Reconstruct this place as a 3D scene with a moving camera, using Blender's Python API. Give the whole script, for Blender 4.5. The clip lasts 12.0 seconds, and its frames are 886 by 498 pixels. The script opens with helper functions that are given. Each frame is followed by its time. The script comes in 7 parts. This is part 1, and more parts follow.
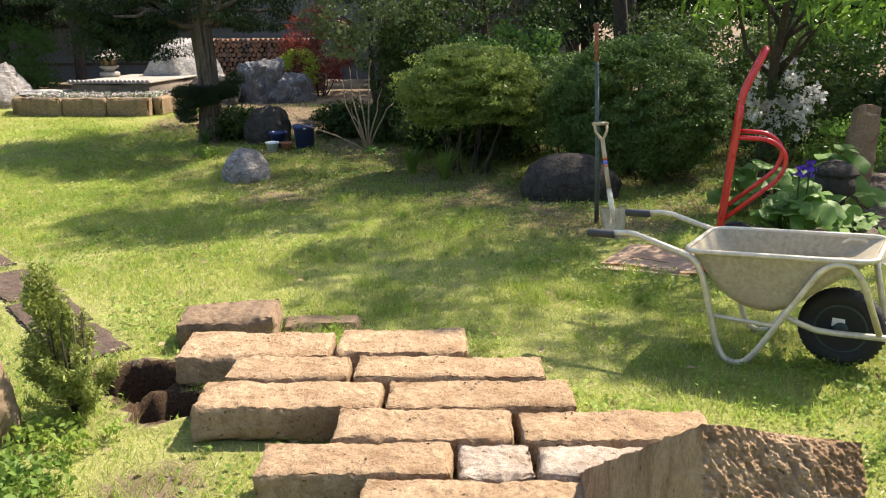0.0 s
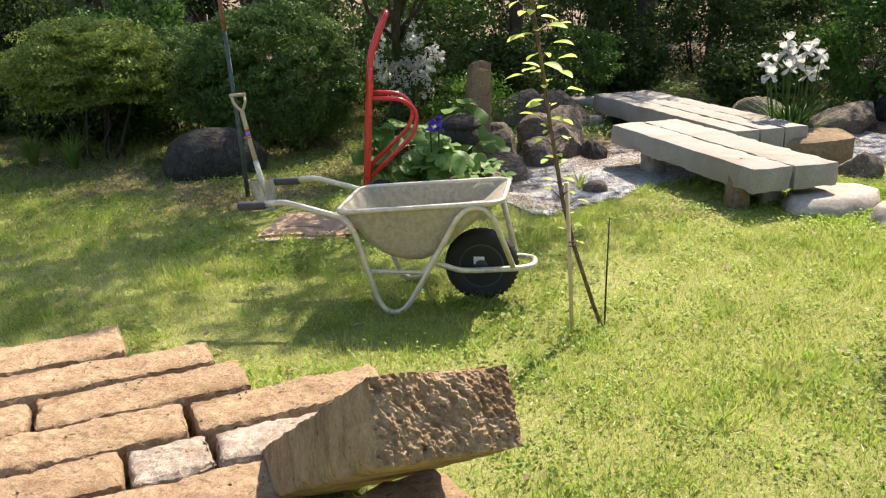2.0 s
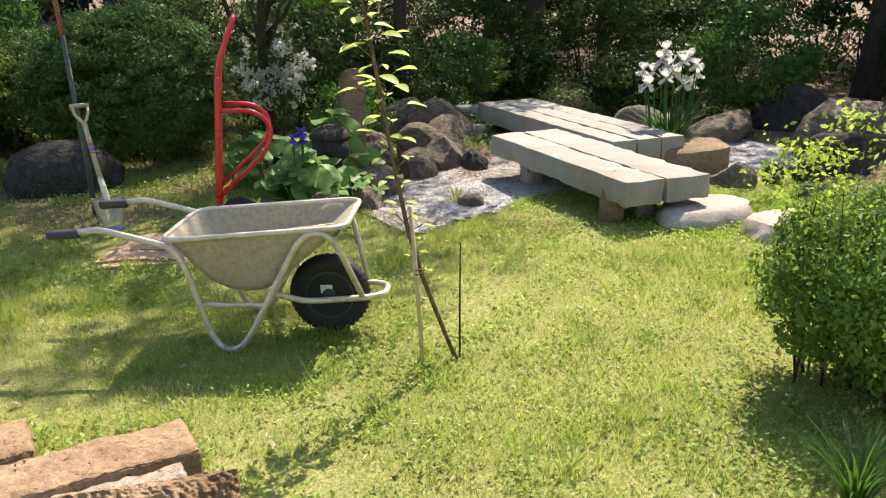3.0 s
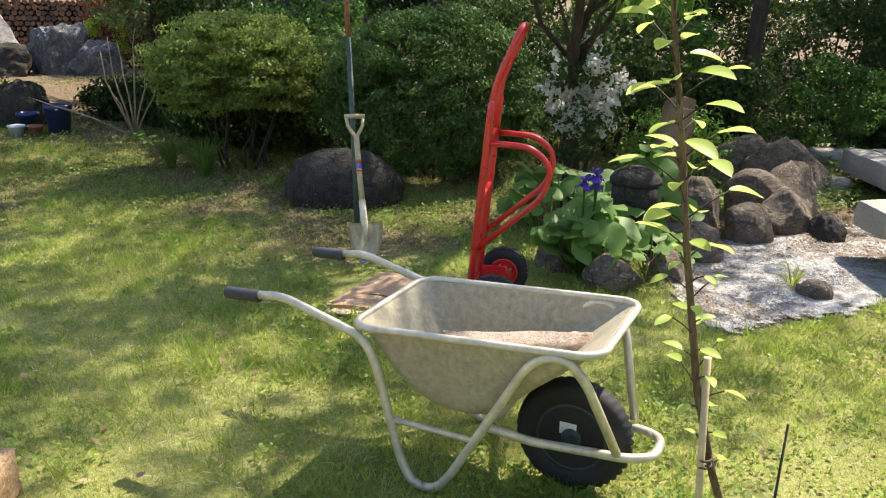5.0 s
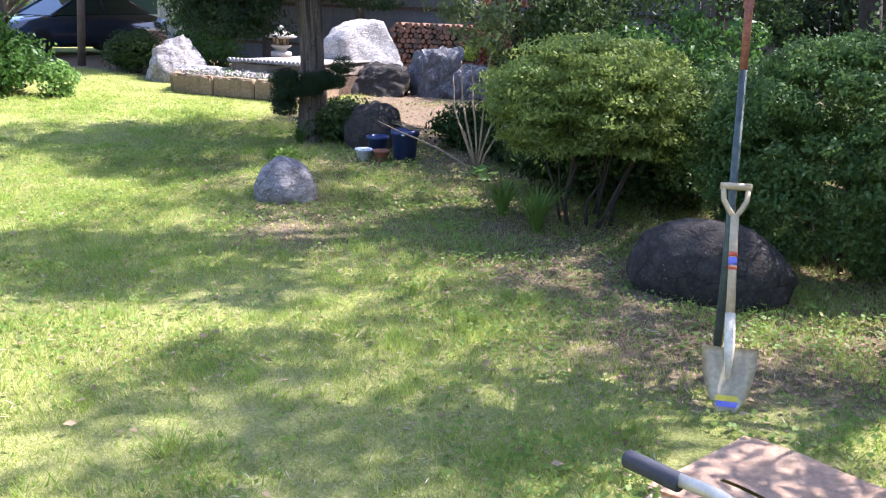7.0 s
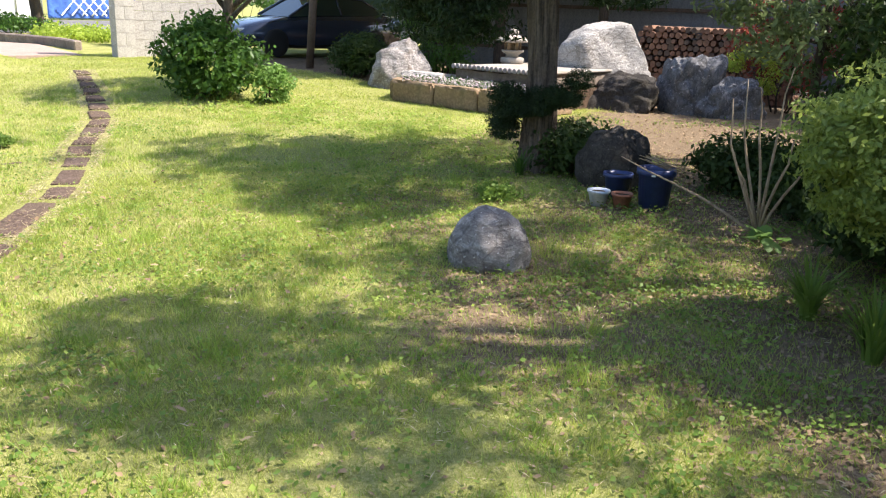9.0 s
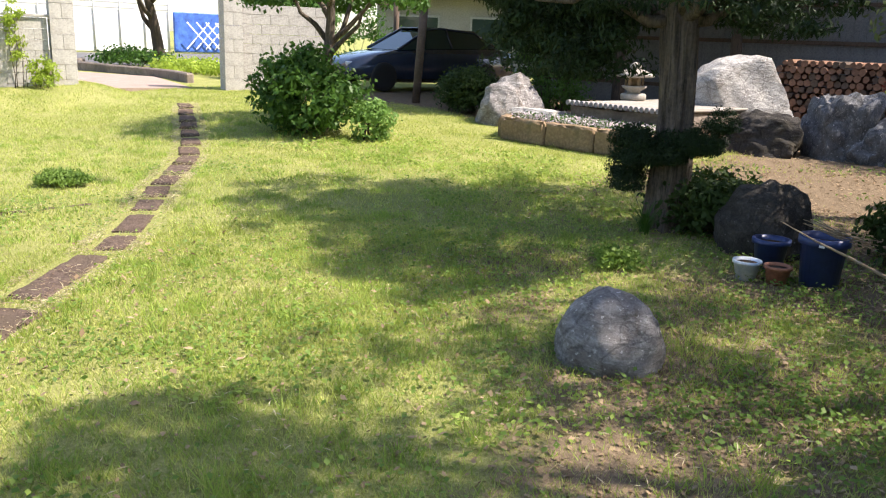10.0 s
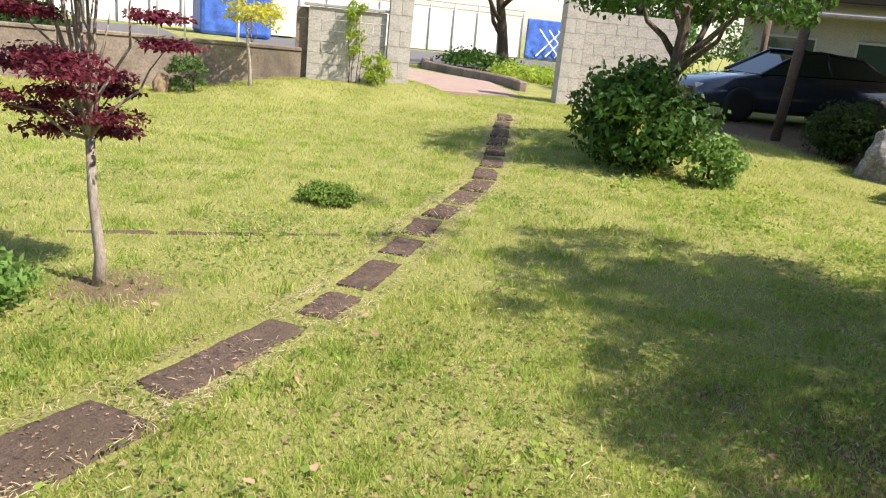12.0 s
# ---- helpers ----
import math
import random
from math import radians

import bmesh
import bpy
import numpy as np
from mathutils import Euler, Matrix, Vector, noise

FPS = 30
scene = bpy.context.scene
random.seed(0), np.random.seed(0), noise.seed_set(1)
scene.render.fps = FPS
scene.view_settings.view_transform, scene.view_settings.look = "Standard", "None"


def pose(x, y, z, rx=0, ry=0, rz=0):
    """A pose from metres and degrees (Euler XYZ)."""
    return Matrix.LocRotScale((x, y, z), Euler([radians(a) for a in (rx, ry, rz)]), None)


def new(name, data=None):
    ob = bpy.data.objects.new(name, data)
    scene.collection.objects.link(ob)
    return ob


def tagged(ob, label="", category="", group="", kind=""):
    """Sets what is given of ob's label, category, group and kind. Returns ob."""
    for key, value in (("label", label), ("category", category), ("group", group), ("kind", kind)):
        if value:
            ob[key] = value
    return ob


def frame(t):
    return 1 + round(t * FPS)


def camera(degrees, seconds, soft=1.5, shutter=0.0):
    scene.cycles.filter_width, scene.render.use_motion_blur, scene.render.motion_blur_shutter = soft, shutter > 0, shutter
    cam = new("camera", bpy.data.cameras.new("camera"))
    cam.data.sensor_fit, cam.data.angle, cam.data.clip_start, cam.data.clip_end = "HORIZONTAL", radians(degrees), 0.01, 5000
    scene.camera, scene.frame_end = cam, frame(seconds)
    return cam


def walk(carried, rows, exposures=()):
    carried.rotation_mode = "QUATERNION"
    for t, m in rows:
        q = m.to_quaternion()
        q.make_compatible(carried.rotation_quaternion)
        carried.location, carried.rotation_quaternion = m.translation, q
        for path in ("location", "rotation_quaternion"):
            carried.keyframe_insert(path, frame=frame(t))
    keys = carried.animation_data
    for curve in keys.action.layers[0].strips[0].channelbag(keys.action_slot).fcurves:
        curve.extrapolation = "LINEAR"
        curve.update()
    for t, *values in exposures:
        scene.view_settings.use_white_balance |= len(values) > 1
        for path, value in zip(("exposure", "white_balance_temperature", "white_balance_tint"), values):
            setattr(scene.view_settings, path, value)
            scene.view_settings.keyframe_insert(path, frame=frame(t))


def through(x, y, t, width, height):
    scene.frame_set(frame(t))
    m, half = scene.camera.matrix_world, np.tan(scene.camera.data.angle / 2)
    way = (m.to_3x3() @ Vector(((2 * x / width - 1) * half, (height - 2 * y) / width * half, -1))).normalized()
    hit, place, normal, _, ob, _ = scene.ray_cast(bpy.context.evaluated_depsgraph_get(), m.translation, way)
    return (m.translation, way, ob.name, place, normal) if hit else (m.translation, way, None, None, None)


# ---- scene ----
cam = camera(56.6, 12.0, 1.15)
METRES, EYE, TILT, LEAN, TURN = 8.3, 1.57, 0.0, 0.0, 0.0
ROWS = [
    (0.0, 0.0, 0.0, 0.0, -0.16, -15.32, 0.59),
    (0.5, 0.0001, -0.0003, 0.0001, -0.44, -15.23, 0.53),
    (1.0, 0.0006, -0.0004, 0.0001, -1.84, -15.26, 1.03),
    (1.5, -0.0008, 0.0017, -0.0002, -10.53, -16.12, 1.77),
    (2.0, 0.0044, 0.0041, -0.0022, -24.71, -17.75, 1.67),
    (2.5, 0.0278, 0.0083, -0.003, -30.8, -18.05, 1.67),
    (2.7, 0.0393, 0.0131, -0.0031, -31.42, -17.65, 1.13),
    (4.3, 0.1153, 0.106, -0.0032, -15.67, -18.65, -1.98),
    (4.5, 0.124, 0.1201, -0.0033, -11.35, -18.53, -1.53),
    (5.0, 0.1323, 0.1577, -0.0051, -7.44, -17.11, -1.18),
    (5.5, 0.1394, 0.2046, -0.0077, -3.02, -15.23, -0.29),
    (6.0, 0.148, 0.2488, -0.0121, 5.34, -15.21, -0.82),
    (6.5, 0.1433, 0.2961, -0.015, 9.37, -16.24, -2.32),
    (7.0, 0.1336, 0.3394, -0.0147, 18.36, -15.81, -2.02),
    (7.5, 0.1169, 0.3892, -0.0142, 31.09, -15.26, -1.23),
    (7.7, 0.1088, 0.4098, -0.0143, 33.2, -15.94, -0.5),
    (9.3, 0.0182, 0.5753, -0.0189, 34.46, -16.05, -2.22),
    (9.5, 0.0053, 0.596, -0.0197, 34.52, -15.49, -2.12),
    (10.0, -0.0344, 0.6482, -0.022, 42.18, -14.23, -2.09),
    (10.5, -0.0773, 0.6922, -0.0243, 46.68, -13.6, -3.22),
    (11.0, -0.1203, 0.7391, -0.0214, 46.69, -13.61, -3.04),
    (11.5, -0.1602, 0.7783, -0.0192, 58.56, -14.16, -4.27),
    (12.0, -0.2069, 0.8064, -0.0229, 65.9, -15.04, -5.75),
]
walk(cam, [(t, pose(0, 0, EYE, TILT, LEAN, TURN) @ pose(METRES * x, METRES * y, METRES * z, 90 + pitch, roll, yaw)) for t, x, y, z, yaw, pitch, roll in ROWS],
     exposures=[(0.0, 1.10, 7100, 14), (2.5, 0.99, 7100, 14), (5.0, 1.08, 7000, 12), (5.5, 1.22, 6450, 16), (6.5, 1.46, 5950, 24), (7.0, 1.76, 5800, 26), (7.5, 1.10, 6500, 16), (9.5, 1.34, 6700, 16), (10.5, 0.97, 6800, 16), (11.0, 1.02, 6850, 16), (11.5, 1.0, 6900, 16), (12.0, 0.80, 6900, 16)])

# ---- world and light ----
world = bpy.data.worlds.new("sky")
scene.world = world
world.use_nodes = True
wn = world.node_tree.nodes
sky = wn.new("ShaderNodeTexSky")
sky.sky_type, sky.sun_disc = "NISHITA", False
SUN_ELEV, SUN_AZ = radians(52), radians(53)
sky.sun_elevation, sky.sun_rotation = SUN_ELEV, SUN_AZ
world.node_tree.links.new(sky.outputs[0], wn["Background"].inputs[0])
wn["Background"].inputs[1].default_value = 0.15
sun_data = bpy.data.lights.new("sun", "SUN")
sun_data.energy, sun_data.angle, sun_data.color = 5.0, radians(0.55), (1.0, 0.95, 0.86)
sun = new("sun", sun_data)
SUN_DIR = Vector((math.sin(SUN_AZ) * math.cos(SUN_ELEV), math.cos(SUN_AZ) * math.cos(SUN_ELEV), math.sin(SUN_ELEV)))
sun.rotation_mode = "QUATERNION"
sun.rotation_quaternion = SUN_DIR.to_track_quat("Z", "Y")
sun.location = (10, 8, 20)

# ---- materials ----


def nodes_of(name):
    m = bpy.data.materials.new(name)
    m.use_nodes = True
    return m, m.node_tree.nodes, m.node_tree.links, m.node_tree.nodes["Principled BSDF"]


def ramp(nt, links, fac, stops):
    r = nt.new("ShaderNodeValToRGB")
    el = r.color_ramp.elements
    while len(el) < len(stops):
        el.new(0.5)
    for e, (p, c) in zip(el, stops):
        e.position, e.color = p, (*c, 1)
    links.new(fac, r.inputs[0])
    return r.outputs[0]


def noise_tex(nt, links, scale, detail=5, rough=0.6, coord="Object", stretch=None, distort=0.0):
    tc = nt.new("ShaderNodeTexCoord")
    n = nt.new("ShaderNodeTexNoise")
    n.inputs["Scale"].default_value, n.inputs["Detail"].default_value = scale, detail
    n.inputs["Roughness"].default_value, n.inputs["Distortion"].default_value = rough, distort
    if stretch:
        mp = nt.new("ShaderNodeMapping")
        mp.inputs["Scale"].default_value = stretch
        links.new(tc.outputs[coord], mp.inputs[0])
        links.new(mp.outputs[0], n.inputs[0])
    else:
        links.new(tc.outputs[coord], n.inputs[0])
    return n.outputs[0]


def mixc(nt, links, fac, a, b, mode="MIX"):
    m = nt.new("ShaderNodeMix")
    m.data_type, m.blend_type = "RGBA", mode
    for sock, v in ((m.inputs[0], fac), (m.inputs[6], a), (m.inputs[7], b)):
        if isinstance(v, (int, float)):
            sock.default_value = v
        elif isinstance(v, tuple):
            sock.default_value = (*v, 1)
        else:
            links.new(v, sock)
    return m.outputs[2]


def bump(nt, links, bsdf, height, strength, dist=0.01, chain=None):
    b = nt.new("ShaderNodeBump")
    b.inputs["Strength"].default_value, b.inputs["Distance"].default_value = strength, dist
    links.new(height, b.inputs["Height"])
    if chain:
        links.new(chain, b.inputs["Normal"])
    links.new(b.outputs[0], bsdf.inputs["Normal"])
    return b.outputs[0]


def surface(name, dark, light, scale=8, fine=60, rough=0.8, metal=0.0, bumps=0.4, depth=0.01, coord="Object", stain=None, spec=0.3):
    """A two-scale surface: broad patches, fine grain, relief, and a stain colour where given."""
    m, nt, ln, b = nodes_of(name)
    big, small = noise_tex(nt, ln, scale, 4, 0.6, coord), noise_tex(nt, ln, fine, 6, 0.7, coord)
    c = ramp(nt, ln, big, [(0.3, dark), (0.7, light)])
    c = mixc(nt, ln, 0.55, c, ramp(nt, ln, small, [(0.25, tuple(v * 0.45 for v in dark)), (0.75, tuple(min(1, v * 1.3) for v in light))]))
    if stain:
        sn = noise_tex(nt, ln, scale * 0.37, 7, 0.65, coord, distort=0.6)
        c = mixc(nt, ln, ramp(nt, ln, sn, [(0.46, (0, 0, 0)), (0.66, (0.85, 0.85, 0.85))]), c, stain)
    ln.new(c, b.inputs["Base Color"])
    b.inputs["Roughness"].default_value, b.inputs["Metallic"].default_value = rough, metal
    b.inputs["Specular IOR Level"].default_value = spec
    first = bump(nt, ln, b, big, bumps, depth * 3)
    bump(nt, ln, b, small, bumps, depth, first)
    return m


def leafy(name, dark, light, through=0.35, rough=0.5, tip=None, tufts=None):
    """Leaf: colour varies leaf by leaf; light passes through the blade."""
    m, nt, ln, b = nodes_of(name)
    geo = nt.new("ShaderNodeNewGeometry")
    stops = [(0.0, dark), (0.75, light)] + ([(1.0, tip)] if tip else [])
    c = ramp(nt, ln, geo.outputs["Random Per Island"], stops)
    n = noise_tex(nt, ln, 1.7, 3, 0.5)
    c = mixc(nt, ln, 0.5, c, ramp(nt, ln, n, [(0.35, tuple(v * 0.75 for v in dark)), (0.7, light)]))
    if tufts:
        c = mixc(nt, ln, 0.5, c, ramp(nt, ln, noise_tex(nt, ln, 5.5, 4, 0.6), [(0.36, tufts[0]), (0.5, light), (0.66, tufts[1])]))
    ln.new(c, b.inputs["Base Color"])
    b.inputs["Roughness"].default_value, b.inputs["Specular IOR Level"].default_value = rough, 0.22
    tr = nt.new("ShaderNodeBsdfTranslucent")
    ln.new(mixc(nt, ln, 0.5, c, tuple(min(1, v * 1.9) for v in light)), tr.inputs[0])
    mx = nt.new("ShaderNodeMixShader")
    mx.inputs[0].default_value = through
    ln.new(b.outputs[0], mx.inputs[1])
    ln.new(tr.outputs[0], mx.inputs[2])
    ln.new(mx.outputs[0], nt["Material Output"].inputs[0])
    return m


def plain(name, col, rough=0.5, metal=0.0, grain=25, amount=0.12, bumps=0.05, coat=0.0):
    m, nt, ln, b = nodes_of(name)
    n = noise_tex(nt, ln, grain, 6, 0.7)
    c = ramp(nt, ln, n, [(0.3, tuple(v * (1 - amount * 2) for v in col)), (0.7, tuple(min(1, v * (1 + amount)) for v in col))])
    ln.new(c, b.inputs["Base Color"])
    b.inputs["Metallic"].default_value, b.inputs["Coat Weight"].default_value = metal, coat
    r = nt.new("ShaderNodeMapRange")
    r.inputs[3].default_value, r.inputs[4].default_value = rough * 0.8, min(1, rough * 1.25)
    ln.new(n, r.inputs[0])
    ln.new(r.outputs[0], b.inputs["Roughness"])
    bump(nt, ln, b, n, bumps, 0.003)
    return m


def bark_mat(name, dark, light, stretch=(9, 9, 1.3)):
    m, nt, ln, b = nodes_of(name)
    n = noise_tex(nt, ln, 3, 8, 0.7, "Object", stretch, 0.8)
    f = noise_tex(nt, ln, 40, 5, 0.6)
    c = mixc(nt, ln, 0.3, ramp(nt, ln, n, [(0.35, dark), (0.65, light)]), ramp(nt, ln, f, [(0.3, dark), (0.7, light)]))
    ln.new(c, b.inputs["Base Color"])
    b.inputs["Roughness"].default_value = 0.95
    bump(nt, ln, b, n, 0.9, 0.02)
    return m


def soil_ground(name):
    """Lawn sheet: thin turf over earth; the soil attribute says where the turf gives way to bare ground."""
    m, nt, ln, b = nodes_of(name)
    at_ = nt.new("ShaderNodeAttribute")
    at_.attribute_name = "soil"
    n1, n2, n3 = noise_tex(nt, ln, 1.3, 5, 0.65), noise_tex(nt, ln, 9, 5, 0.7), noise_tex(nt, ln, 70, 6, 0.75)
    turf = mixc(nt, ln, 0.5, ramp(nt, ln, n1, [(0.3, (0.16, 0.18, 0.04)), (0.7, (0.41, 0.38, 0.15))]),
                ramp(nt, ln, n3, [(0.3, (0.05, 0.065, 0.016)), (0.5, (0.21, 0.24, 0.06)), (0.72, (0.60, 0.53, 0.30))]))
    earth = mixc(nt, ln, 0.5, ramp(nt, ln, n2, [(0.3, (0.09, 0.062, 0.038)), (0.7, (0.24, 0.175, 0.11))]),
                 ramp(nt, ln, n3, [(0.3, (0.05, 0.035, 0.022)), (0.7, (0.34, 0.26, 0.17))]))
    ad = nt.new("ShaderNodeMath")
    ad.operation = "MULTIPLY_ADD"
    ln.new(n2, ad.inputs[0])
    ad.inputs[1].default_value = 0.9
    ln.new(at_.outputs["Fac"], ad.inputs[2])
    fac = ramp(nt, ln, ad.outputs[0], [(0.62, (0, 0, 0)), (0.86, (1, 1, 1))])
    deep = ramp(nt, ln, n3, [(0.3, (0.022, 0.014, 0.009)), (0.7, (0.12, 0.075, 0.045))])
    gt = nt.new("ShaderNodeMath")
    gt.operation = "GREATER_THAN"
    gt.inputs[1].default_value = 1.15
    ln.new(at_.outputs["Fac"], gt.inputs[0])
    ln.new(mixc(nt, ln, gt.outputs[0], mixc(nt, ln, fac, turf, earth), deep), b.inputs["Base Color"])
    b.inputs["Roughness"].default_value, b.inputs["Specular IOR Level"].default_value = 0.95, 0.1
    first = bump(nt, ln, b, n2, 0.6, 0.03)
    bump(nt, ln, b, n3, 0.8, 0.015, first)
    return m


def rock_mat(name, dark, light, brown, speck, bands=(3, 3, 7), speck_at=0.63):
    """Weathered rock: mottled body, streaks, brown stains, lichen specks and fine cracks."""
    m, nt, ln, b = nodes_of(name)
    body = noise_tex(nt, ln, 5, 10, 0.72)
    streak = noise_tex(nt, ln, 4, 8, 0.7, "Object", bands, 0.7)
    fine = noise_tex(nt, ln, 75, 6, 0.75)
    stain = noise_tex(nt, ln, 2.3, 6, 0.65, distort=0.5)
    spots = noise_tex(nt, ln, 38, 4, 0.6)
    c = ramp(nt, ln, body, [(0.33, dark), (0.66, light)])
    c = mixc(nt, ln, 0.5, c, ramp(nt, ln, streak, [(0.36, tuple(v * 0.5 for v in dark)), (0.5, dark), (0.64, light)]))
    c = mixc(nt, ln, ramp(nt, ln, stain, [(0.50, (0, 0, 0)), (0.64, (0.75, 0.75, 0.75))]), c, brown)
    c = mixc(nt, ln, ramp(nt, ln, spots, [(speck_at, (0, 0, 0)), (speck_at + 0.04, (1, 1, 1))]), c, speck)
    c = mixc(nt, ln, 0.8, c, ramp(nt, ln, fine, [(0.3, (0.45, 0.45, 0.45)), (0.65, (1, 1, 1))]), "MULTIPLY")
    tc, vo = nt.new("ShaderNodeTexCoord"), nt.new("ShaderNodeTexVoronoi")
    vo.feature = "DISTANCE_TO_EDGE"
    vo.inputs["Scale"].default_value = 5
    ln.new(mixc(nt, ln, 0.12, tc.outputs["Object"], body), vo.inputs[0])
    crack = ramp(nt, ln, vo.outputs[0], [(0.0, (0.35, 0.35, 0.35)), (0.03, (1, 1, 1))])
    c = mixc(nt, ln, 0.6, c, crack, "MULTIPLY")
    ln.new(c, b.inputs["Base Color"])
    b.inputs["Roughness"].default_value, b.inputs["Specular IOR Level"].default_value = 0.92, 0.2
    first = bump(nt, ln, b, streak, 0.9, 0.035)
    second = bump(nt, ln, b, crack, 0.5, 0.012, first)
    bump(nt, ln, b, fine, 0.8, 0.008, second)
    return m


def tuff_mat(name, dark, light, dirt):
    """Soft volcanic stone: mottled, pocked with small holes, dirty in patches."""
    m, nt, ln, b = nodes_of(name)
    inf = nt.new("ShaderNodeObjectInfo")
    big, mid = noise_tex(nt, ln, 4, 8, 0.7), noise_tex(nt, ln, 17, 8, 0.75)
    fine, holes = noise_tex(nt, ln, 110, 5, 0.7), noise_tex(nt, ln, 46, 3, 0.5)
    c = ramp(nt, ln, mid, [(0.32, dark), (0.66, light)])
    c = mixc(nt, ln, ramp(nt, ln, big, [(0.47, (0, 0, 0)), (0.60, (0.85, 0.85, 0.85))]), c, dirt)
    c = mixc(nt, ln, 1.0, c, ramp(nt, ln, holes, [(0.27, (0.35, 0.33, 0.31)), (0.36, (1, 1, 1))]), "MULTIPLY")
    c = mixc(nt, ln, 0.6, c, ramp(nt, ln, fine, [(0.3, (0.5, 0.48, 0.46)), (0.62, (1, 1, 1))]), "MULTIPLY")
    c = mixc(nt, ln, ramp(nt, ln, noise_tex(nt, ln, 2.3, 6, 0.7, "Object", None, 1.2), [(0.52, (0, 0, 0)), (0.63, (0.7, 0.7, 0.7))]), c, tuple(v * 0.72 for v in dirt))
    c = mixc(nt, ln, 0.55, c, ramp(nt, ln, inf.outputs["Random"], [(0.0, (0.78, 0.76, 0.73)), (1.0, (1, 1, 1))]), "MULTIPLY")
    ln.new(c, b.inputs["Base Color"])
    b.inputs["Roughness"].default_value, b.inputs["Specular IOR Level"].default_value = 0.98, 0.05
    first = bump(nt, ln, b, mid, 0.9, 0.022)
    second = bump(nt, ln, b, holes, 0.7, 0.008, first)
    bump(nt, ln, b, fine, 0.9, 0.005, second)
    return m


GROUND = soil_ground("lawn_turf")
OYA = tuff_mat("tan_tuff", (0.375, 0.245, 0.145), (0.63, 0.455, 0.29), (0.31, 0.195, 0.11))
OYA_PALE = tuff_mat("pale_tuff", (0.42, 0.33, 0.25), (0.66, 0.56, 0.46), (0.30, 0.20, 0.12))
# dark weathered tuff; on the stone post its darkness stands in for shade
OYA_DARK = surface("weathered_tuff", (0.115, 0.075, 0.048), (0.33, 0.23, 0.15), 5, 50, 0.95, 0, 0.7, 0.006, "Object", (0.05, 0.04, 0.03), 0.1)
PAVER = tuff_mat("dark_paving", (0.085, 0.062, 0.05), (0.21, 0.155, 0.125), (0.15, 0.115, 0.085))
ROCK_GREY = rock_mat("grey_rock", (0.24, 0.215, 0.20), (0.66, 0.63, 0.60), (0.20, 0.15, 0.105), (0.68, 0.66, 0.63))
ROCK_DARK = rock_mat("dark_rock", (0.05, 0.044, 0.038), (0.125, 0.112, 0.098), (0.065, 0.055, 0.035), (0.30, 0.28, 0.26), (4, 4, 4), 0.68)
ROCK_WHITE = rock_mat("white_rock", (0.42, 0.39, 0.35), (0.80, 0.77, 0.72), (0.30, 0.27, 0.23), (0.85, 0.83, 0.80))
ROCK_BLUE = rock_mat("blue_grey_rock", (0.11, 0.115, 0.125), (0.38, 0.38, 0.39), (0.17, 0.155, 0.13), (0.55, 0.54, 0.53), (6, 6, 3))
ROCK_BROWN = rock_mat("brown_rock", (0.14, 0.11, 0.082), (0.38, 0.31, 0.24), (0.22, 0.18, 0.14), (0.42, 0.38, 0.33))
STONE_TAN = surface("ochre_stone", (0.17, 0.115, 0.07), (0.36, 0.26, 0.165), 4, 30, 0.95, 0, 0.7, 0.012, "Object", (0.13, 0.12, 0.07), 0.1)
GRANITE = surface("granite_beam", (0.24, 0.22, 0.19), (0.43, 0.40, 0.35), 3, 90, 0.85, 0, 0.5, 0.005, "Object", (0.25, 0.205, 0.155), 0.2)
GRANITE_SIDE = surface("step_stone", (0.30, 0.26, 0.21), (0.52, 0.46, 0.39), 5, 60, 0.9, 0, 0.6, 0.008, "Object", (0.25, 0.20, 0.15), 0.15)
CONCRETE = surface("old_concrete", (0.30, 0.28, 0.255), (0.56, 0.53, 0.48), 2, 30, 0.9, 0, 0.4, 0.005, "Object", (0.24, 0.22, 0.19), 0.2)
CONCRETE_DARK = surface("stained_concrete", (0.13, 0.10, 0.08), (0.34, 0.28, 0.225), 2, 25, 0.95, 0, 0.5, 0.006, "Object", (0.10, 0.085, 0.07), 0.2)
GRAVEL = surface("pale_gravel", (0.36, 0.345, 0.33), (0.76, 0.75, 0.74), 34, 120, 0.9, 0, 0.9, 0.014, "Object", (0.22, 0.18, 0.14), 0.2)
ASPHALT = surface("asphalt", (0.10, 0.10, 0.10), (0.17, 0.165, 0.16), 2, 120, 0.95, 0, 0.4, 0.004)
ALU = plain("scuffed_aluminium", (0.66, 0.60, 0.475), 0.42, 0.35, 18, 0.16, 0.05)
TUB = surface("galvanised_tub", (0.32, 0.28, 0.19), (0.49, 0.44, 0.315), 3, 45, 0.6, 0.05, 0.12, 0.002, "Object", (0.42, 0.34, 0.25), 0.4)
RUBBER = plain("tyre_rubber", (0.018, 0.018, 0.018), 0.75, 0, 40, 0.3, 0.2)
HUB = plain("dark_teal_paint", (0.03, 0.05, 0.056), 0.5, 0, 20, 0.2)
GRIP = plain("grey_grip", (0.05, 0.05, 0.055), 0.6, 0, 60, 0.2, 0.2)
RED = plain("red_enamel", (0.62, 0.02, 0.025), 0.28, 0, 14, 0.08, 0.03, 0.4)
STEEL = plain("bright_steel", (0.6, 0.6, 0.6), 0.3, 0.9, 40)
LABEL_WHITE = plain("white_label", (0.75, 0.75, 0.73), 0.6)
LABEL_YELLOW = plain("yellow_label", (0.75, 0.60, 0.06), 0.5)
LABEL_BLUE = plain("blue_label", (0.20, 0.20, 0.62), 0.5)
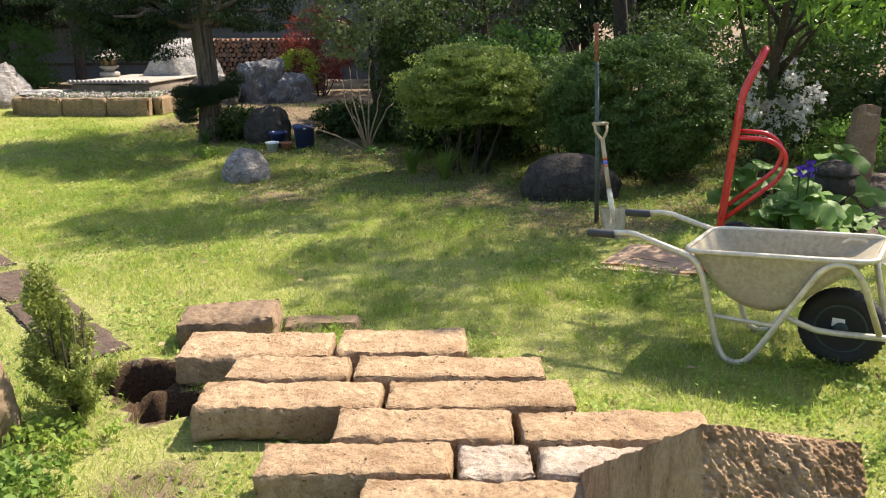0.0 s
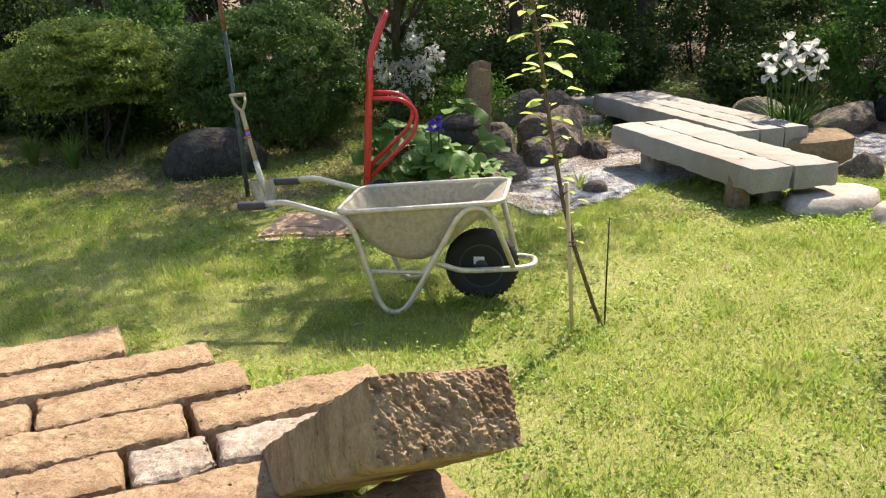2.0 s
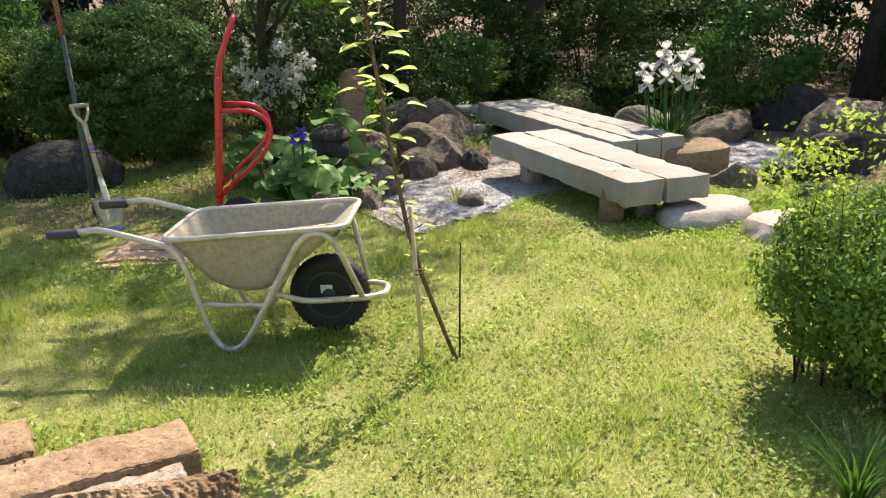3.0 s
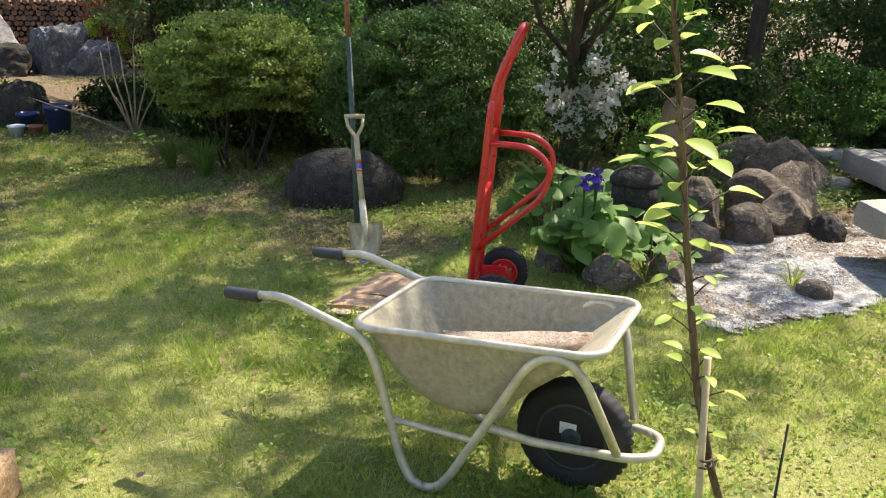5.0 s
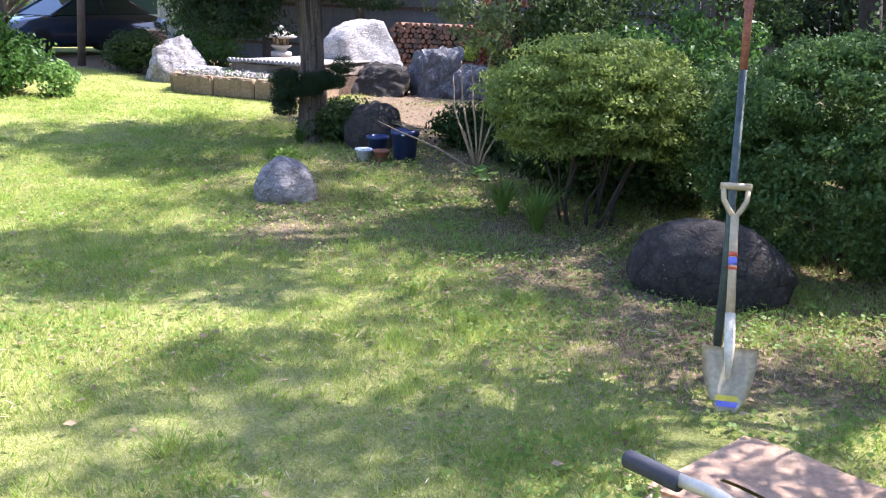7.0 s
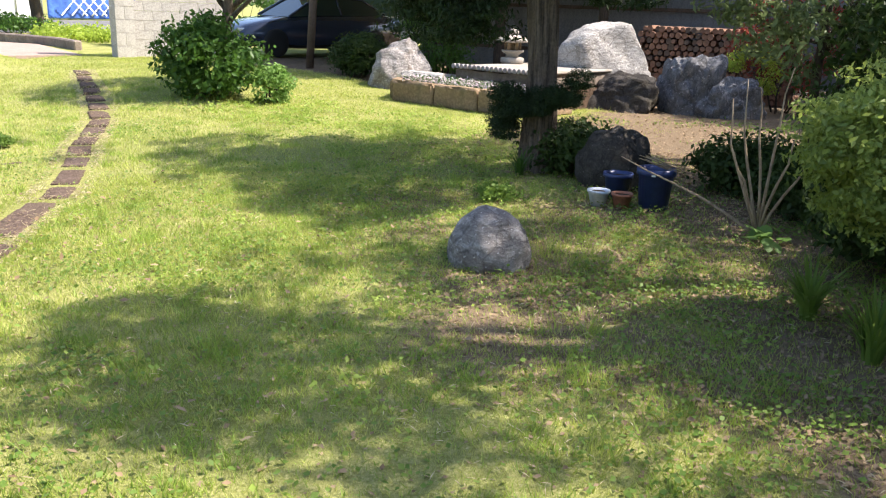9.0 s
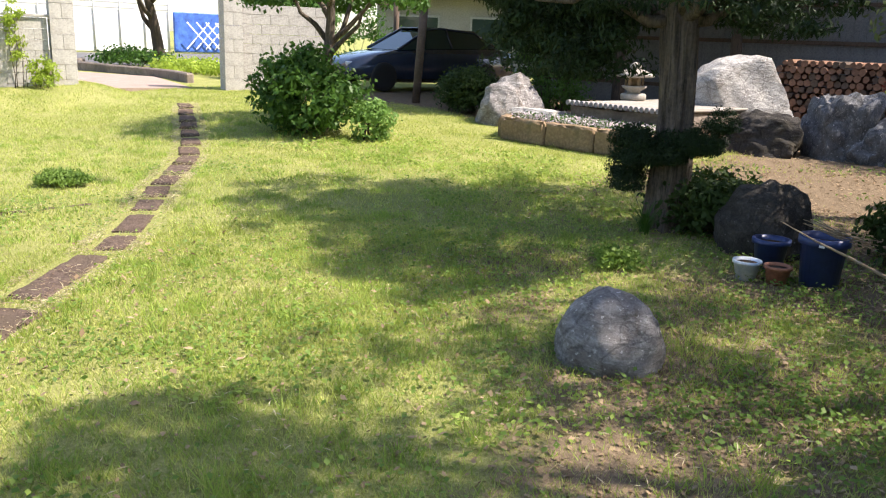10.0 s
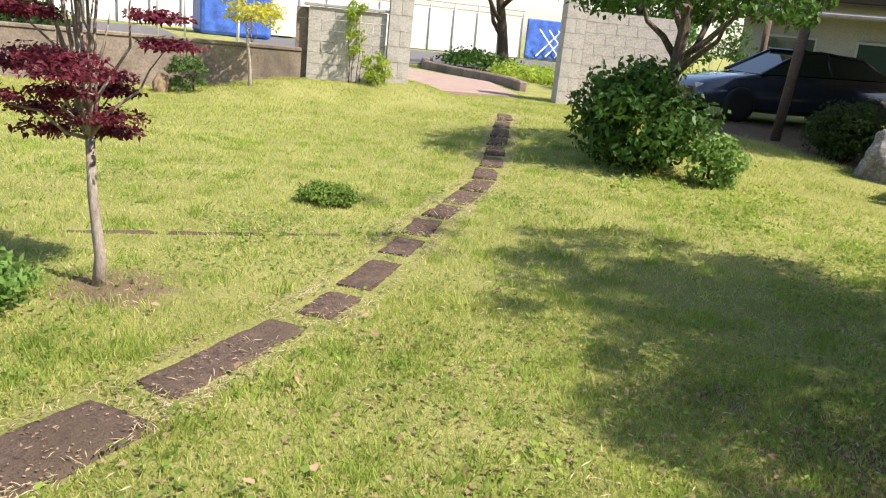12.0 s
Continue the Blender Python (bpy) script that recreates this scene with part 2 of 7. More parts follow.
LABEL_RED = plain("orange_red_label", (0.65, 0.12, 0.04), 0.5)
BLADE = surface("beige_steel_blade", (0.74, 0.62, 0.42), (0.86, 0.76, 0.56), 6, 50, 0.5, 0.0, 0.1, 0.002, "Object", (0.3, 0.24, 0.17), 0.4)
ASHWOOD = plain("varnished_wood", (0.56, 0.43, 0.24), 0.45, 0, 30, 0.15, 0.08)
BAR_DARK = plain("dark_green_steel", (0.09, 0.115, 0.10), 0.5, 0.4, 30, 0.25, 0.1)
BAR_RUST = plain("rusty_red_steel", (0.36, 0.14, 0.09), 0.8, 0.1, 50, 0.3, 0.3)
CARD = surface("brown_cardboard", (0.60, 0.42, 0.28), (0.74, 0.55, 0.39), 3, 40, 0.9, 0, 0.15, 0.003)
BARK = bark_mat("fissured_bark", (0.018, 0.014, 0.011), (0.22, 0.17, 0.135), (13, 13, 1.0))
BARK_DARK = bark_mat("dark_bark", (0.02, 0.016, 0.012), (0.09, 0.065, 0.045))
BARK_PALE = bark_mat("pale_bark", (0.22, 0.18, 0.15), (0.48, 0.42, 0.36), (6, 6, 4))
STICK = bark_mat("dry_stick", (0.17, 0.12, 0.07), (0.42, 0.33, 0.22), (12, 12, 2))
LEAF_YEL = leafy("yellow_green_leaf", (0.085, 0.14, 0.032), (0.26, 0.325, 0.075), 0.35, 0.5, (0.43, 0.47, 0.13))
LEAF_DARK = leafy("dark_box_leaf", (0.034, 0.075, 0.022), (0.115, 0.195, 0.05), 0.25, 0.6)
LEAF_FOREST = leafy("forest_leaf", (0.018, 0.036, 0.012), (0.055, 0.095, 0.022), 0.3, 0.62)
LEAF_CAMEL = leafy("glossy_leaf", (0.03, 0.078, 0.014), (0.078, 0.165, 0.028), 0.3, 0.45)
LEAF_PEACH = leafy("fresh_leaf", (0.08, 0.18, 0.025), (0.19, 0.33, 0.055), 0.28, 0.45)
LEAF_LIME = leafy("lime_leaf", (0.17, 0.26, 0.03), (0.36, 0.45, 0.07), 0.45, 0.5)
LEAF_SAP = leafy("sapling_leaf", (0.34, 0.48, 0.09), (0.56, 0.68, 0.18), 0.45, 0.45)
LEAF_RED = leafy("maple_red_leaf", (0.06, 0.011, 0.02), (0.20, 0.034, 0.055), 0.35, 0.5)
LEAF_RUST = leafy("red_shrub_leaf", (0.10, 0.02, 0.015), (0.28, 0.06, 0.04), 0.35, 0.5)
LEAF_PINE = leafy("juniper_needles", (0.010, 0.022, 0.010), (0.035, 0.065, 0.02), 0.12, 0.6)
LEAF_BROAD = leafy("broad_leaf", (0.095, 0.19, 0.036), (0.21, 0.345, 0.088), 0.35, 0.5)
LEAF_YELLOW = leafy("yellow_leaf", (0.42, 0.40, 0.04), (0.66, 0.60, 0.10), 0.45, 0.5)
LEAF_YEW = leafy("yew_needles", (0.11, 0.15, 0.03), (0.34, 0.38, 0.10), 0.2, 0.6)
LEAF_GREY = leafy("grey_green_leaf", (0.05, 0.085, 0.03), (0.17, 0.22, 0.09), 0.3, 0.5)
LEAF_LAWN = leafy("lawn_weed_leaf", (0.13, 0.23, 0.035), (0.34, 0.43, 0.09), 0.4, 0.5)
LEAF_TUFT = leafy("rank_grass", (0.12, 0.21, 0.03), (0.34, 0.45, 0.085), 0.4, 0.5)
LEAF_WEED = leafy("weed_leaf", (0.07, 0.14, 0.02), (0.20, 0.30, 0.06), 0.35, 0.55)
LEAF_DEAD = leafy("dry_leaf", (0.14, 0.085, 0.045), (0.42, 0.31, 0.19), 0.1, 0.8)
GRASS = leafy("grass_blade", (0.13, 0.19, 0.03), (0.40, 0.45, 0.10), 0.4, 0.55, (0.70, 0.63, 0.38), ((0.10, 0.20, 0.025), (0.62, 0.54, 0.26)))
MOSS = leafy("moss_green", (0.16, 0.30, 0.02), (0.32, 0.46, 0.04), 0.3, 0.7)
PETAL_WHITE = leafy("white_petal", (0.50, 0.49, 0.45), (0.68, 0.67, 0.62), 0.35, 0.6)
PETAL_PINK = leafy("pale_pink_petal", (0.55, 0.42, 0.47), (0.75, 0.64, 0.66), 0.3, 0.6)
PETAL_VIOLET = leafy("violet_petal", (0.06, 0.03, 0.30), (0.16, 0.07, 0.50), 0.3, 0.5)
POT_BLUE = plain("navy_plastic", (0.025, 0.045, 0.14), 0.4, 0, 20, 0.15)
TERRACOTTA = plain("terracotta", (0.40, 0.16, 0.09), 0.85, 0, 30, 0.2, 0.2)
POT_CHINA = surface("blue_white_china", (0.62, 0.68, 0.74), (0.78, 0.80, 0.82), 8, 40, 0.3, 0, 0.05, 0.002, "Object", (0.22, 0.42, 0.70), 0.5)
EARTH = surface("dark_earth", (0.035, 0.022, 0.014), (0.14, 0.09, 0.055), 9, 60, 0.98, 0, 1.0, 0.02)
BOARD = surface("grey_weathered_board", (0.09, 0.095, 0.10), (0.20, 0.205, 0.21), 2, 40, 0.9, 0, 0.3, 0.004)
WOOD_DARK = surface("dark_brown_timber", (0.045, 0.03, 0.022), (0.14, 0.10, 0.075), 4, 40, 0.85, 0, 0.3, 0.004)
LOG_END = surface("cut_log_end", (0.10, 0.052, 0.033), (0.28, 0.155, 0.10), 6, 40, 0.9, 0, 0.4, 0.004)
WHITE_PANEL = surface("white_steel_panel", (0.74, 0.75, 0.76), (0.82, 0.83, 0.83), 1, 20, 0.5, 0, 0.05, 0.002)
SHEET_BLUE = plain("blue_sheeting", (0.05, 0.14, 0.50), 0.5, 0, 3, 0.3)
WHITE_PAINT = plain("white_paint", (0.78, 0.78, 0.77), 0.5)
CAR_PAINT = plain("black_blue_car_paint", (0.022, 0.034, 0.062), 0.18, 0, 3, 0.05, 0.0, 1.0)
CHROME = plain("chrome", (0.7, 0.7, 0.72), 0.12, 1.0)
LAMP_GLASS = plain("headlamp_glass", (0.62, 0.64, 0.66), 0.1, 0.2)
GLASS = nodes_of("car_glass")[0]
GLASS.node_tree.nodes["Principled BSDF"].inputs["Base Color"].default_value = (0.03, 0.05, 0.045, 1)
GLASS.node_tree.nodes["Principled BSDF"].inputs["Roughness"].default_value = 0.05
ROOF_SHEET = surface("grey_roof_sheet", (0.24, 0.25, 0.25), (0.42, 0.43, 0.43), 2, 30, 0.6)
TILE_CLAY = surface("smoky_roof_tile", (0.16, 0.15, 0.15), (0.36, 0.34, 0.34), 6, 40, 0.8)
HOUSE_WALL = surface("pale_house_wall", (0.20, 0.20, 0.195), (0.32, 0.32, 0.31), 1, 20, 0.9)
HOUSE_DARK = surface("dark_house_wall", (0.10, 0.10, 0.105), (0.2, 0.2, 0.205), 1, 20, 0.8)

# ---- helpers for building ----


def part(name, bm, material, parent=None, label="", smooth=False):
    """Links a bmesh as one mesh object under a thing or part."""
    me = bpy.data.meshes.new(name)
    bm.to_mesh(me)
    bm.free()
    me.materials.append(material)
    if smooth:
        me.polygons.foreach_set("use_smooth", [True] * len(me.polygons))
        me.set_sharp_from_angle(angle=radians(38))
    ob = new(name, me)
    if parent:
        ob.parent = parent
    if label:
        tagged(ob, label)
    return ob


def thing(name, label, category, x=0.0, y=0.0, z=0.0, turn=0.0, group="", kind=""):
    ob = new(name)
    ob.empty_display_size = 0.1
    ob.matrix_basis = pose(x, y, z, 0, 0, turn)
    return tagged(ob, label, category, group, kind)


def arrays(name, verts, faces, material, parent=None, smooth=False):
    """A mesh object from numpy arrays; all faces have the same number of corners."""
    me = bpy.data.meshes.new(name)
    n, k = faces.shape
    me.vertices.add(len(verts))
    me.vertices.foreach_set("co", np.ascontiguousarray(verts, dtype=np.float32).ravel())
    me.loops.add(n * k)
    me.loops.foreach_set("vertex_index", np.ascontiguousarray(faces, dtype=np.int32).ravel())
    me.polygons.add(n)
    me.polygons.foreach_set("loop_start", np.arange(0, n * k, k, dtype=np.int32))
    me.update(calc_edges=True)
    me.materials.append(material)
    if smooth:
        me.polygons.foreach_set("use_smooth", [True] * n)
    ob = new(name, me)
    if parent:
        ob.parent = parent
    return ob


def box(bm, sx, sy, sz, m=None, bevel=0.0, segs=1):
    """A bevelled box, its base at z = 0 before m is applied."""
    r = bmesh.ops.create_cube(bm, size=1, matrix=Matrix.Translation((0, 0, sz / 2)) @ Matrix.Diagonal((sx, sy, sz, 1)))
    vs = r["verts"]
    if bevel:
        es = list({e for v in vs for e in v.link_edges})
        out = bmesh.ops.bevel(bm, geom=es, offset=bevel, segments=segs, affect="EDGES", profile=0.5)
        vs = list({v for f in out["faces"] for v in f.verts} | {v for v in vs if v.is_valid})
    if m is not None:
        bmesh.ops.transform(bm, matrix=m, verts=vs)
    return vs


def tube(bm, pts, radius, sides=8, closed=False):
    """A round tube along points; radius may be one number or one for each point."""
    pts = [Vector(p) for p in pts]
    rad = radius if isinstance(radius, (list, tuple)) else [radius] * len(pts)
    rings, up = [], None
    for i, p in enumerate(pts):
        if closed:
            d = (pts[(i + 1) % len(pts)] - pts[i - 1]).normalized()
        else:
            d = (pts[min(i + 1, len(pts) - 1)] - pts[max(i - 1, 0)]).normalized()
        if up is None:
            up = d.orthogonal().normalized()
        up = (up - d * up.dot(d)).normalized()
        side = d.cross(up)
        rings.append([bm.verts.new(p + (up * math.cos(a) + side * math.sin(a)) * rad[i]) for a in (2 * math.pi * k / sides for k in range(sides))])
    pairs = list(zip(rings, rings[1:])) + ([(rings[-1], rings[0])] if closed else [])
    for a, b in pairs:
        for k in range(sides):
            f = bm.faces.new((a[k], a[(k + 1) % sides], b[(k + 1) % sides], b[k]))
            f.smooth = True
    if not closed:
        bm.faces.new(rings[0][::-1])
        bm.faces.new(rings[-1])


def bent(pts, r=0.08, n=5):
    """The polyline with its corners rounded."""
    pts = [Vector(p) for p in pts]
    out = [pts[0]]
    for a, b, c in zip(pts, pts[1:], pts[2:]):
        u, v = (a - b), (c - b)
        k = min(r, u.length * 0.49, v.length * 0.49)
        p, q = b + u.normalized() * k, b + v.normalized() * k
        for i in range(n + 1):
            t = i / n
            out.append((1 - t) ** 2 * p + 2 * t * (1 - t) * b + t * t * q)
    return out + [pts[-1]]


def lathe(bm, profile, sides=24, m=None):
    """A turned body from (radius, height) pairs."""
    rings = []
    for r, z in profile:
        rings.append([bm.verts.new((r * math.cos(2 * math.pi * k / sides), r * math.sin(2 * math.pi * k / sides), z)) for k in range(sides)])
    for a, b in zip(rings, rings[1:]):
        for k in range(sides):
            bm.faces.new((a[k], a[(k + 1) % sides], b[(k + 1) % sides], b[k])).smooth = True
    bm.faces.new(rings[0][::-1])
    bm.faces.new(rings[-1])
    if m is not None:
        bmesh.ops.transform(bm, matrix=m, verts=[v for r in rings for v in r])


def smooth_step(a, b, v):
    u = np.clip((v - a) / (b - a), 0, 1)
    return u * u * (3 - 2 * u)


def pit_edge(x, y):
    """Below 1 inside the dug hole: two lobes with a ragged rim and a ridge of earth between."""
    a = np.hypot((x + 1.42) / 0.25, (y - 3.50) / 0.20)
    b = np.hypot((x + 1.17) / 0.17, (y - 3.20) / 0.15)
    return np.minimum(a, b) + 0.20 * soft_noise(x * 11, y * 11) + 0.12 * soft_noise(x * 29, y * 29, 4)


def land(x, y):
    """Height of the ground."""
    z = (0.085 + 0.165 * smooth_step(7.6, 10.5, -x)) * smooth_step(6.8 + 0.8 * smooth_step(-7.6, -5.0, x), 11.0, y + 0.25 * (x + 1))
    z = z + 0.30 * smooth_step(13.5, 15.5, -x) * smooth_step(8.0, 10.5, y) * (1 - smooth_step(12.3, 13.3, y))
    z = z - 0.05 * smooth_step(4.8, 5.4, y - 0.35 * (x - 4.2)) * smooth_step(2.9, 3.3, x) * (1 - smooth_step(6.6, 7.4, y)) * (1 - smooth_step(7, 8.5, x))
    return z


def g(x, y):
    return float(land(np.float64(x), np.float64(y)))


def soft_noise(x, y, seed=0):
    """Cheap smooth noise of two numbers, about -1 to 1."""
    s = seed * 1.7
    return (np.sin(1.3 * x + 0.7 * y + s) + np.sin(-0.9 * x + 1.7 * y + 2.1 * s) + np.sin(2.9 * x - 1.1 * y + s * 0.6) * 0.6 + np.sin(3.7 * y + 2.3 * x + s) * 0.5) / 3.1


def soil_at(x, y):
    """How bare the ground is, 0 for turf to 1 for earth and litter."""
    s = smooth_step(5.9, 7.9, y + 0.45 * np.clip(x, -0.8, 1.6) + 0.55 * soft_noise(x * 1.4, y * 1.4)) * smooth_step(-2.9, -1.1, x + 0.12 * y - 0.9)
    s = s * np.clip(0.62 + 0.42 * soft_noise(x * 2.2 + 3, y * 2.2, 9), 0.1, 1)
    s = np.maximum(s, smooth_step(11.9, 12.8, y) * smooth_step(-5.0, -4.0, x))
    s = np.maximum(s, smooth_step(2.2, 3.2, x) * smooth_step(5.2, 6.0, y))
    s = np.maximum(s, smooth_step(6.0, 7.0, x) * smooth_step(2.5, 4.0, y))
    s = np.maximum(s, 0.5 * np.exp(-(((x + 3.2) / 1.3) ** 2 + ((y - 9.3) / 1.1) ** 2)) * np.clip(0.7 + 0.6 * soft_noise(x * 3.1, y * 3.1, 19), 0, 1))
    s = np.maximum(s, 0.55 * np.exp(-((x + 5.8) ** 2 + (y - 6.9) ** 2) / 0.12))
    s = np.maximum(s, 0.5 * np.exp(-((x + 1.05) ** 2 + (y - 2.55) ** 2) / 0.06))
    s = np.maximum(s, smooth_step(15.5, 16.5, y) * smooth_step(-14.0, -12.5, x))
    return s


# ---- ground ----
def make_ground():
    def axis(lo, hi, step, far):
        mid = np.arange(lo, hi + step / 2, step)
        grow = step * np.cumsum(1.25 ** np.arange(1, 40))
        grow = grow[grow < far]
        return np.concatenate([lo - grow[::-1], mid, hi + grow])
    xs, ys = axis(-17.0, 8.0, 0.1, 900), axis(-1.0, 18.0, 0.1, 900)
    xs = np.union1d(np.round(xs, 4), np.round(np.arange(-1.9, -0.95, 0.02), 4))
    ys = np.union1d(np.round(ys, 4), np.round(np.arange(2.9, 3.8, 0.02), 4))
    X, Y = np.meshgrid(xs, ys)
    Z = land(X, Y) + 0.008 * soft_noise(X * 2.3, Y * 2.3) + 0.005 * soft_noise(X * 7, Y * 7, 2)
    d = pit_edge(X, Y)
    Z = Z - (0.40 + 0.10 * soft_noise(X * 9, Y * 9, 6)) * (1 - smooth_step(0.62, 1.0, d)) + 0.03 * np.exp(-((d - 1.15) / 0.16) ** 2) * (0.5 + soft_noise(X * 13, Y * 13, 3))
    nx, ny = len(xs), len(ys)
    V = np.stack([X.ravel(), Y.ravel(), Z.ravel()], 1)
    i = (np.arange(ny - 1)[:, None] * nx + np.arange(nx - 1)[None]).ravel()
    ob = arrays("ground", V, np.stack([i, i + 1, i + nx + 1, i + nx], 1), GROUND, smooth=True)
    at_ = ob.data.attributes.new("soil", "FLOAT", "POINT")
    at_.data.foreach_set("value", np.maximum(soil_at(X, Y), 1.3 * (d < 1.12)).ravel().astype(np.float32))
    tagged(ob, "lawn with thin sunlit turf and bare earth under shrubs", "ground", kind="structure")


make_ground()


# ---- stones ----
def rough_block(sx, sy, sz, seed, rough=0.008, chip=0.02, cuts=9):
    """A hewn stone: a box of many faces, edges worn and chipped, sides uneven."""
    bm = bmesh.new()
    n = [max(2, int(round(cuts * s / max(sx, sy, sz)))) for s in (sx, sy, sz)]
    grid = {}

    def vert(i, j, k):
        if (i, j, k) not in grid:
            p = Vector((i / n[0] - 0.5, j / n[1] - 0.5, k / n[2] - 0.5))
            q = Vector((p.x * sx, p.y * sy, p.z * sz))
            on = [i in (0, n[0]), j in (0, n[1]), k in (0, n[2])]
            gap = [h / 2 - abs(c) for h, c in zip((sx, sy, sz), q)]
            d = noise.noise_vector(q * 6 + Vector((seed * 3.1, seed, 0))) * rough * 0.9 + noise.noise_vector(q * 37 + Vector((seed, 7, seed))) * rough * 0.6
            wear = chip * (0.35 + 0.8 * abs(noise.fractal(q * 9 + Vector((seed * 5, 0, 0)), 0.7, 2.3, 5)) + max(0, noise.noise(q * 6 + Vector((seed * 2, 4, 0))) - 0.15) * 2.4)
            for c in range(3):
                if on[c]:
                    near = min(gap[o] for o in range(3) if o != c)
                    d[c] -= math.copysign(wear * max(0, 1 - near / (1.3 * chip + 0.008)) ** 2, q[c])
            grid[i, j, k] = bm.verts.new(q + d + Vector((0, 0, sz / 2)))
        return grid[i, j, k]
    for a, b, c in ((0, 1, 2), (1, 2, 0), (2, 0, 1)):
        for side in (0, n[c]):
            for u in range(n[a]):
                for v in range(n[b]):
                    f = []
                    for du, dv in ((0, 0), (1, 0), (1, 1), (0, 1)):
                        idx = [0, 0, 0]
                        idx[a], idx[b], idx[c] = u + du, v + dv, side
                        f.append(vert(*idx))
                    bm.faces.new(f if side else f[::-1])
    bmesh.ops.recalc_face_normals(bm, faces=bm.faces)
    return bm


def hewn(name, label, category, sx, sy, sz, m, mat, seed, group="", rough=0.008, chip=0.02, cuts=12):
    ob = part(name, rough_block(sx, sy, sz, seed, rough, chip, cuts), mat, None, "", True)
    ob.matrix_basis = m
    return tagged(ob, label, category, group)


def boulder(name, label, x, y, rx, ry, height, mat, seed, turn=0, sink=0.25, jag=0.22, flat=False, group="", z=None, lean=0, facets=0):
    """A natural rock: a ball, split along a few flat faces, pushed about by noise at three scales, with a flattened foot."""
    bm = bmesh.new()
    bmesh.ops.create_icosphere(bm, subdivisions=5 if facets else 4, radius=1)
    rng = np.random.default_rng(seed + 900)
    cuts = [(Vector(n / np.linalg.norm(n)), h) for n, h in zip(rng.normal(0, 1, (facets, 3)), rng.uniform(0.60, 0.86, facets))]
    for v in bm.verts:
        p = v.co.copy()
        for n, h in cuts:
            if p.dot(n) > h:
                p = p * (h / p.dot(n))
        k = 1 + jag * noise.noise(p * 1.1 + Vector((seed * 2.3, seed, 1))) + jag * 0.55 * noise.noise(p * 2.7 + Vector((seed, 3, 5))) + jag * 0.28 * noise.noise(p * 7 + Vector((2, seed, 9)))
        ridge = abs(noise.noise(p * 2 + Vector((seed, seed, 2))))
        k -= jag * 0.35 * ridge
        v.co = p * k
        if flat:
            v.co.z = min(v.co.z, 0.55 + 0.05 * noise.noise(p * 3))
    top = max(v.co.z for v in bm.verts)
    low = -sink
    for v in bm.verts:
        zz = max(v.co.z, low)
        v.co = Vector((v.co.x * rx, v.co.y * ry, (zz - low) / (top - low) * (height + 0.04) - 0.04))
    ob = part(name, bm, mat, None, "", True)
    ob.matrix_basis = pose(x, y, g(x, y) if z is None else z, 0, lean, turn)
    return tagged(ob, label, "rock", group)


# the taken-up kerb blocks, laid out on the lawn: x0, x1, y front, y back, material, top
PILE = [
    (-1.21, -0.51, 3.40, 3.70, OYA, 0.16), (-0.49, 0.11, 3.41, 3.73, OYA, 0.16), (-0.92, -0.40, 3.16, 3.39, OYA, 0.16), (-0.38, 0.43, 3.15, 3.38, OYA, 0.16),
    (-0.99, -0.245, 2.88, 3.13, OYA, 0.16), (-0.23, 0.51, 2.86, 3.13, OYA, 0.16), (-0.41, 0.25, 2.63, 2.865, OYA, 0.16), (0.27, 0.97, 2.60, 2.84, OYA, 0.16),
    (-0.63, 0.025, 2.38, 2.61, OYA, 0.165), (0.04, 0.295, 2.39, 2.605, OYA_PALE, 0.15), (0.31, 0.90, 2.38, 2.58, OYA_PALE, 0.15), (-0.27, 0.45, 2.10, 2.36, OYA, 0.16),
]
for i, (x0, x1, y0, y1, mat, top) in enumerate(PILE):
    hewn("kerb_block", "tan tuff kerb block lying on the lawn" if mat is OYA else "pale worn tuff kerb block lying on the lawn", "stone block",
         x1 - x0 - 0.006, y1 - y0 - 0.006, top, pose((x0 + x1) / 2, (y0 + y1) / 2, 0, random.uniform(-1.0, 1.0), random.uniform(-0.8, 0.8), random.uniform(-1.9, 0.7)), mat, i + 1, "kerb blocks on the lawn", 0.011, 0.020, 84)
hewn("kerb_block", "dark weathered kerb block lying beside the others", "stone block", 0.50, 0.30, 0.15, pose(-1.10, 4.02, 0.01, 3, -3, 5), OYA_DARK, 31, "kerb blocks on the lawn", 0.012, 0.035, 56)
hewn("kerb_block", "dark kerb block sunk flush in the turf", "stone block", 0.44, 0.19, 0.09, pose(-0.66, 4.18, -0.05, 0, 0, 1), OYA_DARK, 32, "kerb blocks on the lawn", 0.008, 0.03, 12)


